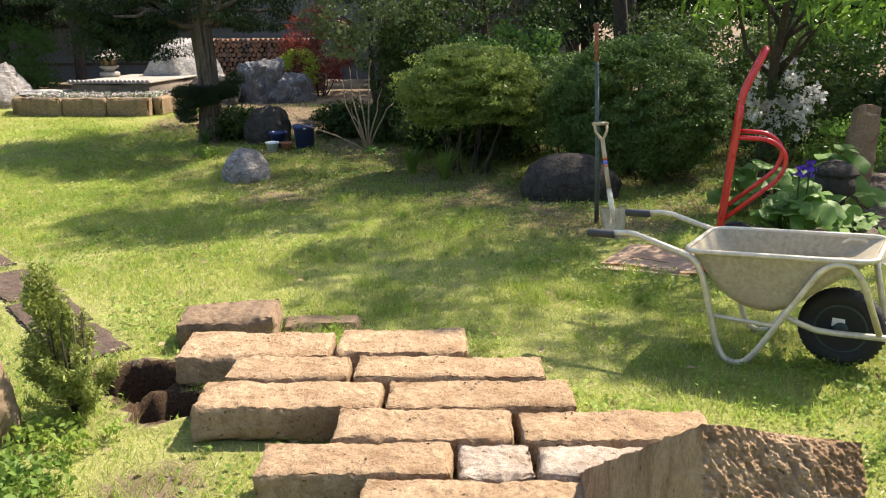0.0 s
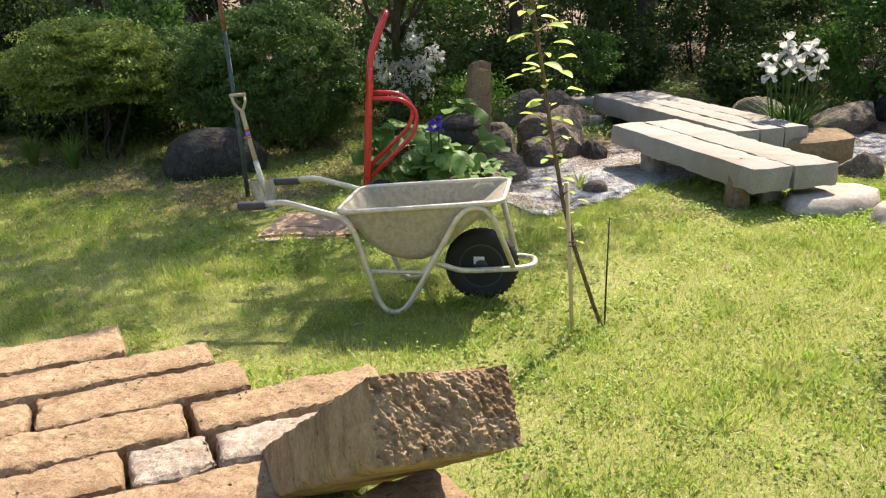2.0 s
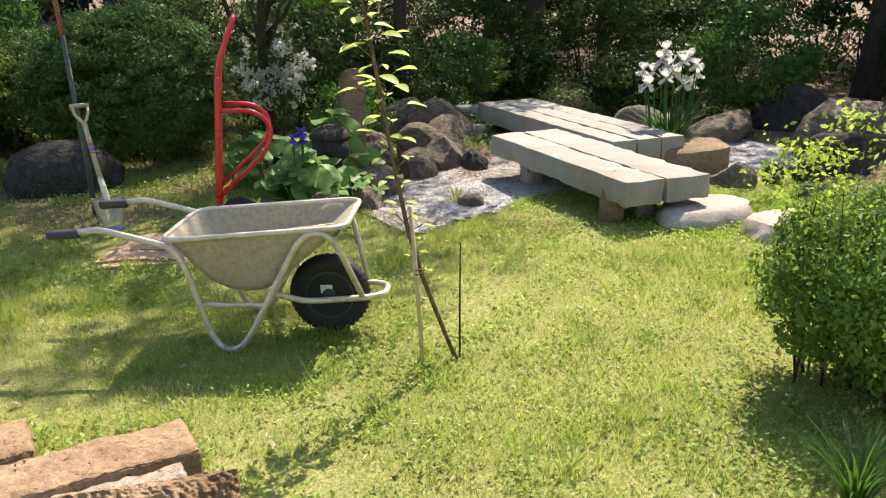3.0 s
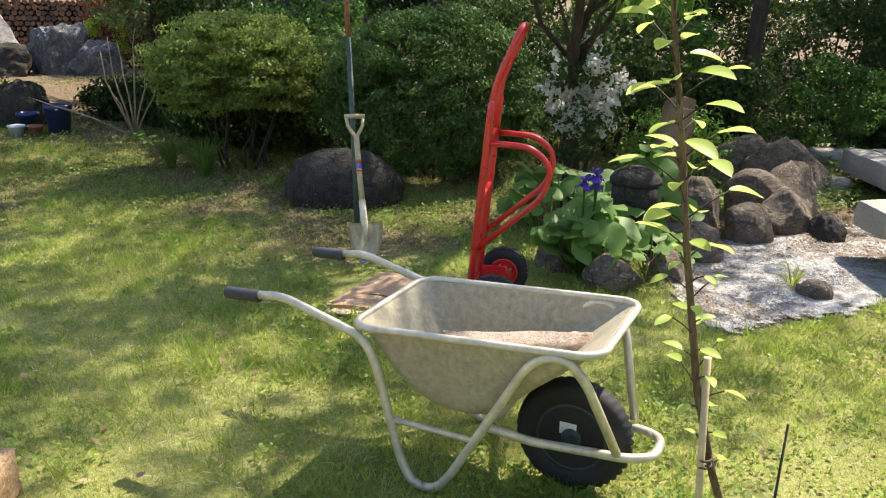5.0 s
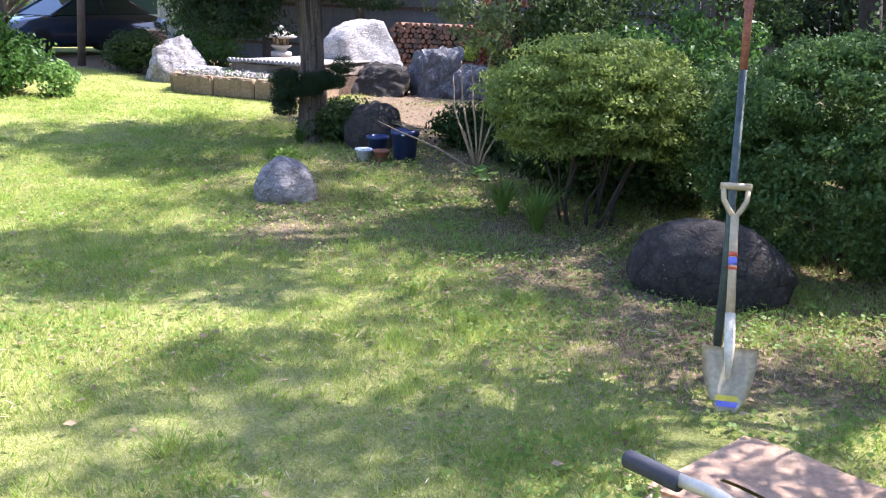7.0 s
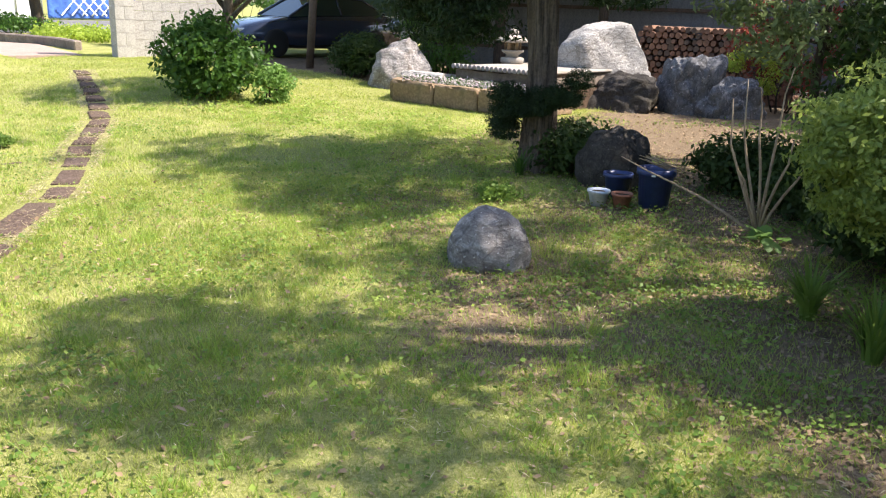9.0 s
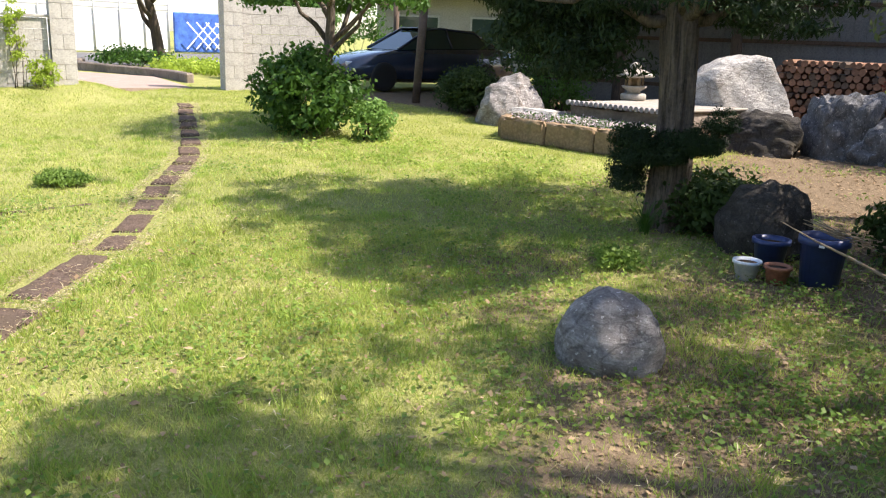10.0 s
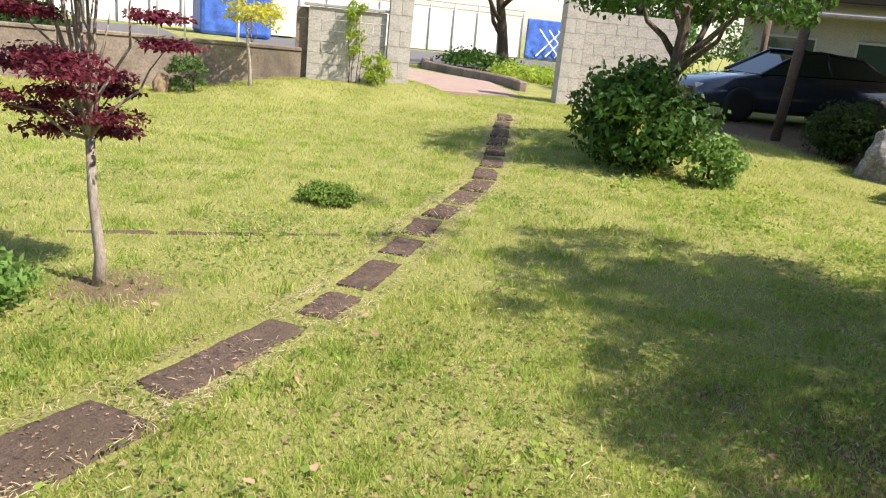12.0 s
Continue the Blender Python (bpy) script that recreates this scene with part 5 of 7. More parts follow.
# ---- pots and sticks by the juniper ----
def pot(name, label, x, y, r0, r1, h, mat, lip=0.012):
    s = thing(name, label, "plant pot", x, y, g(x, y) - 0.004)
    bm = bmesh.new()
    lathe(bm, [(r0, 0), (r0 + (r1 - r0) * 0.85, h * 0.84), (r1 + lip, h * 0.85), (r1 + lip, h), (r1 - 0.006, h), (r1 - 0.014, h * 0.88), (r1 - 0.018, h * 0.8)], 24)
    part("body", bm, mat, s)
    bm = bmesh.new()
    lathe(bm, [(r1 - 0.016, h * 0.86), (0.01, h * 0.88)], 18)
    part("soil", bm, EARTH, s)
    return s


pot("plant_pot", "large navy blue plastic plant pot on the grass", -1.72, 10.30, 0.105, 0.13, 0.31, POT_BLUE)
pot("plant_pot", "navy blue plastic plant pot in front of a rock", -2.08, 10.47, 0.08, 0.105, 0.20, POT_BLUE)
pot("plant_pot", "small blue and white china bowl on the grass", -2.10, 10.17, 0.055, 0.082, 0.12, POT_CHINA, 0.004)
pot("plant_pot", "small terracotta pot with soil on the grass", -1.93, 10.21, 0.055, 0.076, 0.11, TERRACOTTA, 0.006)
bm = bmesh.new()
box(bm, 0.03, 0.002, 0.014, pose(-1.69, 10.160, g(-1.72, 10.3) + 0.262))
tagged(part("pot_label", bm, LABEL_WHITE), "small white label on the navy pot", "label")


def bare_shrub():
    rng = np.random.default_rng(9)
    s = thing("bare_shrub", "nearly leafless shrub of pale arching stems", "shrub", -0.90, 10.02, g(-0.90, 10.02))
    for dx, dy, h, arch in ((-0.12, 0.05, 0.95, 0.25), (-0.3, 0.0, 1.0, 0.55), (0.05, 0.1, 1.1, -0.1), (0.18, 0, 0.75, 0.1), (-0.95, -0.1, 0.42, 0.0), (-0.2, -0.15, 0.55, 0.0), (-0.45, 0.1, 0.85, 0.3), (0.3, 0.1, 0.6, 0.0)):
        bm = bmesh.new()
        pts = [Vector((dx * v * (1 if arch < 0.3 else 1.4 - 0.8 * v), dy * v, h * (v ** 0.8))) + Vector(rng.normal(0, 0.012, 3)) * v for v in (0, 0.2, 0.4, 0.6, 0.8, 1.0)]
        tube(bm, pts, [0.012, 0.011, 0.010, 0.008, 0.006, 0.003], 6)
        part("stem", bm, STICK, s)


bare_shrub()


def twig_bundle():
    rng = np.random.default_rng(19)
    s = thing("twig_bundle", "bundle of pale dry twigs laid across the navy pot", "twigs", -1.66, 10.28, g(-1.72, 10.3) + 0.306)
    for k in range(9):
        a, l = rng.uniform(-0.5, 0.6), rng.uniform(0.18, 0.38)
        d = Vector((math.cos(a), math.sin(a), 0.0))
        bm = bmesh.new()
        z = 0.006 + 0.005 * k
        tube(bm, [d * -l * 0.5 + Vector((0, 0, z + 0.05)), Vector((0, 0, z)), d * l * 0.6 + Vector((0, 0, z + rng.uniform(-0.05, 0.03)))], [0.002, 0.0045, 0.002], 5)
        part("twig", bm, STICK, s)


twig_bundle()

# ---- stone bridge garden ----
bridge = thing("stone_bridge", "low zigzag bridge of long weathered granite beams", "bridge")
for i, (cx, cy, l, w, top, th, turn) in enumerate(((4.44, 5.06, 2.08, 0.31, 0.333, 0.18, 81), (4.78, 5.01, 2.10, 0.36, 0.330, 0.175, 81), (5.37, 6.52, 2.75, 0.235, 0.34, 0.20, 80.5), (5.61, 6.49, 2.78, 0.235, 0.342, 0.2, 80.5), (5.85, 6.45, 2.76, 0.235, 0.34, 0.20, 80.5))):
    ob = part("beam", rough_block(l, w, th, 140 + i, 0.003, 0.012, 40), GRANITE, bridge, "", True)
    ob.matrix_basis = pose(cx, cy, top - th, 0, 0, turn)
for i, (x, y, h_) in enumerate(((4.62, 5.72, 0.155), (5.3, 7.6, 0.14), (5.6, 5.55, 0.14), (4.52, 4.30, 0.155))):
    ob = part("support", rough_block(0.18, 0.16, h_ + 0.12, 150 + i, 0.01, 0.03, 8), GRANITE_SIDE, bridge, "", True)
    ob.matrix_basis = pose(x, y, -0.12)
boulder("stepping_stone", "large flat pale stepping stone in the moss", 4.80, 4.00, 0.43, 0.27, 0.12, GRANITE_SIDE, 61, 5, 0.2, 0.12, True, "stepping stones")
boulder("stepping_stone", "smooth pale stepping stone at the lawn's edge", 5.02, 3.42, 0.40, 0.26, 0.11, GRANITE_SIDE, 62, -10, 0.2, 0.12, True, "stepping stones")
boulder("stump_stone", "upright brown stone post by the bridge", 4.27, 4.34, 0.125, 0.125, 0.34, OYA_DARK, 63, 0, 0.6, 0.16, facets=9)
bm = bmesh.new()
lathe(bm, [(0.34, -0.05), (0.37, 0.02), (0.375, 0.12), (0.36, 0.215), (0.32, 0.24), (0.05, 0.245)], 22)
for v in bm.verts:
    v.co += noise.noise_vector(v.co * 5) * 0.03
ob = part("round_stone", bm, STONE_TAN, None, "", True)
ob.matrix_basis = pose(5.90, 5.22, 0.0)
tagged(ob, "short round ochre stone drum beside the bridge", "rock")
# x, y, rx, ry, h, material, seed
for i, (x, y, rx, ry, h_, mt) in enumerate(((4.85, 7.62, 0.40, 0.30, 0.46, ROCK_BROWN), (4.35, 6.75, 0.36, 0.26, 0.30, ROCK_BROWN), (4.62, 7.2, 0.34, 0.28, 0.34, ROCK_BROWN), (4.55, 7.95, 0.36, 0.28, 0.42, ROCK_BROWN), (4.25, 7.0, 0.34, 0.26, 0.36, ROCK_BROWN), (3.95, 6.55, 0.26, 0.2, 0.26, ROCK_BROWN), (3.75, 6.95, 0.24, 0.2, 0.33, ROCK_BROWN), (3.35, 6.15, 0.28, 0.2, 0.24, ROCK_BROWN), (3.02, 5.62, 0.18, 0.15, 0.17, ROCK_BROWN), (4.55, 6.5, 0.2, 0.16, 0.18, ROCK_DARK),
                                            (3.75, 5.35, 0.13, 0.10, 0.09, ROCK_BROWN), (5.75, 4.55, 0.2, 0.17, 0.2, ROCK_BROWN), (6.1, 4.45, 0.13, 0.11, 0.16, ROCK_DARK), (6.4, 4.35, 0.16, 0.13, 0.22, ROCK_DARK), (6.9, 4.4, 0.35, 0.28, 0.36, ROCK_DARK), (7.6, 4.8, 0.5, 0.4, 0.5, ROCK_BROWN), (7.4, 6.1, 0.55, 0.4, 0.30, ROCK_BROWN), (6.6, 6.5, 0.42, 0.36, 0.40, ROCK_BROWN),
                                            (8.4, 6.0, 0.45, 0.4, 0.5, ROCK_DARK), (2.62, 5.45, 0.18, 0.13, 0.2, ROCK_BROWN), (2.45, 5.9, 0.2, 0.16, 0.2, ROCK_BROWN), (3.15, 6.0, 0.16, 0.13, 0.2, ROCK_DARK), (5.9, 3.95, 0.14, 0.12, 0.13, ROCK_BROWN), (6.6, 8.3, 0.3, 0.24, 0.1, GRANITE_SIDE), (5.95, 8.75, 0.33, 0.25, 0.12, GRANITE_SIDE))):
    boulder("edge_rock", "brown garden rock at the dry pond's edge" if mt is ROCK_BROWN else "dark garden rock at the dry pond's edge" if mt is ROCK_DARK else "flat pale stepping stone on the woodland path", x, y, rx, ry, h_, mt, 200 + i, i * 47, 0.25, 0.12, mt is GRANITE_SIDE, "pond edge rocks", facets=0 if mt is GRANITE_SIDE else 9)
# post drawn in the darker stone: the shade on it is in the colour
hewn("stone_post", "rough ochre stone post standing among the plants, coloured darker for shade", "stone post", 0.24, 0.2, 0.88, pose(3.42, 6.74, 0.02, 0, 3, 12), OYA_DARK, 160, "", 0.02, 0.05, 12)
sl = thing("small_lantern", "small squat dark stone lantern among broad leaves", "stone lantern", 2.93, 6.05, 0.0)
bm = bmesh.new()
lathe(bm, [(0.12, 0), (0.10, 0.05), (0.09, 0.28), (0.15, 0.33), (0.15, 0.46)], 8)
part("body", bm, ROCK_DARK, sl)
bm = bmesh.new()
lathe(bm, [(0.165, 0.46), (0.165, 0.48), (0.12, 0.53), (0.05, 0.56)], 10)
part("roof", bm, ROCK_DARK, sl)


def gravel_bed():
    rng = np.random.default_rng(12)
    xs, ys = np.arange(2.6, 8.2, 0.06), np.arange(4.4, 7.2, 0.06)
    X, Y = np.meshgrid(xs, ys)
    edge = lambda a, b: (b > 5.22 + 0.35 * (a - 4.2) * (a < 4.2) - 0.22 * (a - 4.2) * (a > 4.2) + 0.10 * soft_noise(a * 5, b * 5) + 0.07 * soft_noise(a * 17, b * 17, 3)) & (b < 6.5 + 0.2 * (a - 4) + 0.12 * soft_noise(a * 4, b * 4)) & (a > 2.95 + 0.1 * soft_noise(a * 4, b * 4)) & (a < 7.4)
    nx = len(xs)
    V = np.stack([X.ravel(), Y.ravel(), (land(X, Y) + 0.014 + 0.008 * soft_noise(X * 2.3, Y * 2.3) + 0.005 * soft_noise(X * 7, Y * 7, 2)).ravel()], 1)
    i = (np.arange(len(ys) - 1)[:, None] * nx + np.arange(nx - 1)[None]).ravel()
    F = np.stack([i, i + 1, i + nx + 1, i + nx], 1)
    c = V[F].mean(1)
    ob = arrays("gravel", V, F[edge(c[:, 0], c[:, 1])], GRAVEL, None, True)
    tagged(ob, "pale grey gravel of the dry pond", "gravel", kind="structure")
    n = 42000
    p = np.stack([rng.uniform(2.8, 7.4, n), rng.uniform(4.5, 7.1, n)], 1)
    p = p[edge(p[:, 0] + rng.normal(0, 0.05, n), p[:, 1] + rng.normal(0, 0.05, n))]
    n = len(p)
    r = rng.uniform(0.005, 0.012, n)
    octa = np.array([(1, 0, 0), (0, 1, 0), (-1, 0, 0), (0, -1, 0), (0, 0, 0.8), (0, 0, -0.8)])
    z = land(p[:, 0], p[:, 1]) + 0.011 + 0.008 * soft_noise(p[:, 0] * 2.3, p[:, 1] * 2.3)
    a = rng.uniform(0, 6.28, n)
    ca, sa = np.cos(a)[:, None], np.sin(a)[:, None]
    O = octa[None] * rng.uniform(0.7, 1.3, (n, 6, 1))
    V = np.stack([O[..., 0] * ca - O[..., 1] * sa, O[..., 0] * sa + O[..., 1] * ca, O[..., 2]], 2) * r[:, None, None] + np.stack([p[:, 0], p[:, 1], z], 1)[:, None]
    f = np.array([(0, 1, 4), (1, 2, 4), (2, 3, 4), (3, 0, 4), (1, 0, 5), (2, 1, 5), (3, 2, 5), (0, 3, 5)])
    ob = arrays("pebbles", V.reshape(-1, 3), (np.arange(n)[:, None, None] * 6 + f[None]).reshape(-1, 3), GRAVEL)
    tagged(ob, "loose pale pebbles on the gravel", "gravel", kind="stuff")


gravel_bed()


def flower_stalks(s, flowers, mat, size, seed, tiers=2, stalk=LEAF_CAMEL):
    """Iris flowers: a stalk each with upright and drooping petals."""
    rng = np.random.default_rng(seed)
    for x, y, z in flowers:
        bm = bmesh.new()
        tube(bm, [(x * 0.4, y * 0.4, 0), (x * 0.8, y * 0.8, z * 0.5), (x, y, z)], 0.006, 5)
        part("stalk", bm, stalk, s)
        bm = bmesh.new()
        for tier, zz, ss in ((0, z, size), (1, z - size * 1.5, size * 0.8))[:tiers]:
            for k in range(8):
                a = 2 * math.pi * k / 8 + rng.uniform(-0.4, 0.4)
                up = 1 if k % 2 else -0.8
                d, sd = Vector((math.cos(a), math.sin(a), 0)), Vector((-math.sin(a), math.cos(a), 0))
                c = Vector((x + tier * rng.normal(0, 0.03), y, zz))
                ln_, sp = ss * rng.uniform(0.8, 1.2), rng.uniform(0.4, 0.75) if up > 0 else rng.uniform(0.7, 0.95)
                rows = []
                for q in range(5):
                    v = q / 4
                    pnt = c + d * ln_ * sp * math.sin(v * 1.9) + Vector((0, 0, ln_ * up * (v * 1.3 - 0.45 * v * v)))
                    wd = ln_ * 0.42 * math.sin(0.3 + v * 2.4)
                    rows.append([bm.verts.new(pnt - sd * wd + Vector(rng.normal(0, 0.06 * ln_, 3))), bm.verts.new(pnt + d * 0.1 * ln_), bm.verts.new(pnt + sd * wd + Vector(rng.normal(0, 0.06 * ln_, 3)))])
                for r0, r1 in zip(rows, rows[1:]):
                    for j in (0, 1):
                        bm.faces.new((r0[j], r0[j + 1], r1[j + 1], r1[j])).smooth = True
        part("flower", bm, mat, s)


iris = stem_plant("white_iris", "clump of tall irises with large white flowers", 6.05, 5.55, 120, 0.58, 0.55, LEAF_CAMEL, 5, 0.034, "iris")
flower_stalks(iris, [(-0.36, -0.05, 0.72), (-0.28, 0.1, 0.84), (-0.33, 0.0, 0.74), (-0.08, 0.0, 0.88), (0.24, 0.06, 0.92), (-0.2, 0.06, 0.82), (-0.20, -0.1, 0.78), (-0.12, 0.05, 0.92), (-0.05, -0.05, 0.80), (-0.02, 0.1, 1.0), (0.03, -0.1, 0.70), (0.10, 0.0, 0.90), (0.16, 0.1, 0.78), (0.22, -0.05, 0.86), (0.30, 0.0, 0.78), (0.34, 0.1, 0.68)], PETAL_WHITE, 0.078, 6, 1)
viol = stem_plant("violet_iris", "violet iris in flower among broad leaves", 2.50, 5.62, 26, 0.42, 0.14, LEAF_CAMEL, 7, 0.02, "iris")
flower_stalks(viol, [(-0.03, 0, 0.56), (0.03, -0.02, 0.60), (0.05, 0.02, 0.55)], PETAL_VIOLET, 0.05, 8, 1)


def broad_leaves(x, y, n, rad, zmax, size, seed, label):
    """Butterbur: round dished leaves on single stalks."""
    rng = np.random.default_rng(seed)
    s = thing("butterbur", label, "plant", x, y, g(x, y))
    for k in range(n):
        a, rr = rng.uniform(0, 6.28), rad * math.sqrt(rng.random())
        px_, py_ = rr * math.cos(a), rr * math.sin(a)
        z = zmax * rng.uniform(0.35, 1.0) * (1.05 - 0.4 * rr / rad)
        bm = bmesh.new()
        r = size * rng.uniform(0.6, 1.15)
        m = pose(px_, py_, z, rng.uniform(-5, 55), rng.uniform(-25, 25), rng.uniform(-60, 60))
        c = bm.verts.new((0, 0, -0.12 * r))
        ring1, ring2 = [], []
        for q in range(14):
            t = 2 * math.pi * (q + 0.5) / 14
            notch = 0.55 if q in (0, 13) else 1
            ring1.append(bm.verts.new((0.55 * r * notch * math.sin(t), -0.55 * r * notch * math.cos(t), 0.02 * r * math.sin(5 * t))))
            ring2.append(bm.verts.new((r * notch * math.sin(t), -r * notch * math.cos(t), -0.08 * r + 0.09 * r * math.sin(4 * t + k))))
        for q in range(13):
            bm.faces.new((c, ring1[q], ring1[q + 1])).smooth = True
            bm.faces.new((ring1[q], ring2[q], ring2[q + 1], ring1[q + 1])).smooth = True
        bmesh.ops.transform(bm, matrix=m, verts=bm.verts)
        part("leaf", bm, LEAF_BROAD, s)
        bm = bmesh.new()
        tube(bm, [(px_ * 0.5, py_ * 0.5, 0), (px_ * 0.85, py_ * 0.85, z * 0.6), (px_, py_, z - 0.01)], 0.004, 5)
        part("leaf_stalk", bm, LEAF_BROAD, s)


broad_leaves(2.58, 5.72, 44, 0.27, 0.50, 0.108, 3, "butterbur with broad round fresh green leaves")
broad_leaves(2.55, 6.55, 24, 0.32, 0.52, 0.125, 4, "butterbur with broad round leaves behind the hand truck")
broad_leaves(3.14, 6.42, 24, 0.28, 0.66, 0.12, 5, "butterbur with broad leaves beside the stone post")
broad_leaves(2.95, 5.72, 22, 0.22, 0.30, 0.055, 6, "low plant with rounded leaves between rocks")
broad_leaves(-0.78, 9.80, 6, 0.2, 0.12, 0.075, 8, "few broad round leaves at the bare shrub's foot")
stem_plant("grass_tuft", "tuft of long grass in the gravel", 3.72, 5.5, 40, 0.16, 0.16, GRASS, 11, 0.008)
stem_plant("day_lily", "tuft of arching strap leaves under the shrub", 0.02, 8.32, 95, 0.36, 0.26, LEAF_WEED, 12, 0.022)
stem_plant("day_lily", "tuft of arching strap leaves at the shrub's foot", -0.32, 8.7, 80, 0.34, 0.26, LEAF_WEED, 13, 0.022)
stem_plant("grass_tuft", "tuft of dark grass at the juniper's foot", -3.09, 10.74, 90, 0.24, 0.2, LEAF_CAMEL, 14, 0.008)
stem_plant("grass_tuft", "tuft of tall strap grass at the lawn's edge", 2.62, 1.42, 90, 0.30, 0.22, LEAF_CAMEL, 15, 0.012)
stem_plant("grass_tuft", "grey-green tuft before the pale rock", -7.75, 15.2, 50, 0.4, 0.12, LEAF_BROAD, 16, 0.012)

# ---- sapling with its stake ----
LEAF_ME = None


def big_leaf_mesh(length, width):
    bm = bmesh.new()
    rows = []
    for q in range(8):
        v = q / 7
        w = width * 0.5 * math.sin(math.pi * min(1, v * 0.93 + 0.05)) ** 0.8 * (1 if v < 1 else 0.05) + 0.0008
        z = -0.22 * length * v * v
        rows.append([bm.verts.new((-w, v * length, z + w * 0.35)), bm.verts.new((0, v * length, z)), bm.verts.new((w, v * length, z + w * 0.35))])
    for a, b in zip(rows, rows[1:]):
        for j in (0, 1):
            bm.faces.new((a[j], a[j + 1], b[j + 1], b[j])).smooth = True
    me = bpy.data.meshes.new("leaf")
    bm.to_mesh(me)
    bm.free()
    me.materials.append(LEAF_SAP)
    return me


def sapling():
    s = thing("sapling", "young staked tree with fresh lime-green toothed leaves", "sapling", 2.0, 2.98, 0)
    path_ = [Vector(p) for p in ((0.19, 0.03, -0.03), (0.13, 0.03, 0.12), (0.02, 0.02, 0.40), (-0.04, 0.03, 0.62), (-0.09, 0.06, 0.95), (-0.13, 0.08, 1.25), (-0.17, 0.11, 1.55), (-0.20, 0.13, 2.0))]
    bm = bmesh.new()
    tube(bm, path_, [0.011, 0.010, 0.010, 0.010, 0.009, 0.008, 0.006, 0.003], 8)
    part("stem", bm, bark_mat("sapling_bark", (0.06, 0.035, 0.02), (0.26, 0.18, 0.10), (20, 20, 3)), s)
    bm = bmesh.new()
    tube(bm, [(0.0, 0.0, -0.05), (-0.012, 0.008, 0.3), (-0.03, 0.022, 0.72)], 0.0095, 8)
    part("stake", bm, ASHWOOD, s)
    bm = bmesh.new()
    tube(bm, [(0.20, 0.03, -0.03), (0.205, 0.035, 0.2), (0.215, 0.04, 0.52)], [0.005, 0.0045, 0.003], 6)
    part("twig", bm, BARK_DARK, s)
    bm = bmesh.new()
    tube(bm, [Vector((-0.008 + 0.016 * math.cos(a), 0.012 + 0.016 * math.sin(a), 0.42 + 0.003 * a)) for a in np.linspace(0, 14, 30)], 0.003, 5)
    part("tie", bm, WOOD_DARK, s)
    rng = np.random.default_rng(4)
    me = big_leaf_mesh(0.092, 0.05)
    for k in range(84):
        zt = 0.42 + 1.5 * (k / 83) ** 0.75
        i = next(j for j in range(1, len(path_)) if path_[j].z >= zt)
        c = path_[i - 1].lerp(path_[i], (zt - path_[i - 1].z) / (path_[i].z - path_[i - 1].z))
        a = k * 2.4 + rng.uniform(-0.5, 0.5)
        out = rng.uniform(0.01, 0.10) if zt > 0.6 else rng.uniform(0.005, 0.04)
        d = Vector((math.cos(a), math.sin(a), 0))
        e = c + d * out + Vector((0, 0, out * 0.7))
        twig = bmesh.new()
        tube(twig, [c, c.lerp(e, 0.5) + Vector((0, 0, 0.004)), e], 0.002, 4)
        part("twig", twig, BARK_DARK, s)
        ob = new("leaf", me)
        ob.parent = s
        sc = rng.uniform(0.55, 1.0) if zt > 0.95 else rng.uniform(0.3, 0.6)
        ob.matrix_basis = pose(*e, rng.uniform(-15, 25), rng.uniform(-20, 20), math.degrees(a) - 90) @ Matrix.Scale(sc, 4)


sapling()
shrub("garden_shrub", "loose bushy shrub with small light green leaves", 3.44, 1.80, 0.42, 0.52, 0.0, 0.82, LEAF_WEED, 0.03, 260, 110, 0.12, 81, 8, low=-0.9, inner=0.5)
shrub("spindly_shrub", "thin shrub with yellow-green shoots", 3.34, 2.05, 0.30, 0.3, 0.55, 1.12, LEAF_LIME, 0.03, 40, 26, 0.1, 82, 10, stem_r=0.008, low=-0.9, inner=0.4)


def yew():
    rng = np.random.default_rng(6)
    s = thing("small_yew", "small upright dark green yew bush", "shrub", -1.53, 3.13, 0)
    for k in range(9):
        bm = bmesh.new()
        a = 2 * math.pi * k / 9
        tube(bm, [(0, 0, -0.02), (0.06 * math.cos(a), 0.06 * math.sin(a), 0.2), (0.07 * math.cos(a), 0.07 * math.sin(a), 0.45)], [0.008, 0.006, 0.002], 5)
        part("stem", bm, BARK_DARK, s)
    P_, D_ = [], []
    for k in range(60):
        a, v = rng.uniform(0, 6.28), rng.random() ** 1.5
        foot = np.array([0.03 * math.cos(a), 0.03 * math.sin(a), 0.45 * v])
        tip = np.array([(0.19 - 0.14 * v) * math.cos(a) - 0.06 * v, (0.19 - 0.14 * v) * math.sin(a), 0.14 + 0.52 * v + rng.uniform(-0.05, 0.08)])
        t = rng.random(230)[:, None] ** 0.7
        P_.append(foot + (tip - foot) * t + rng.normal(0, 0.009, (230, 3)))
        D_.append(np.tile((tip - foot) / np.linalg.norm(tip - foot), (230, 1)) * 0.4 + rng.normal(0, 0.6, (230, 3)))
    leaf_cloud("foliage", np.concatenate(P_), np.concatenate(D_), 0.028, LEAF_YEW, s, 4.0, 6, -0.9)


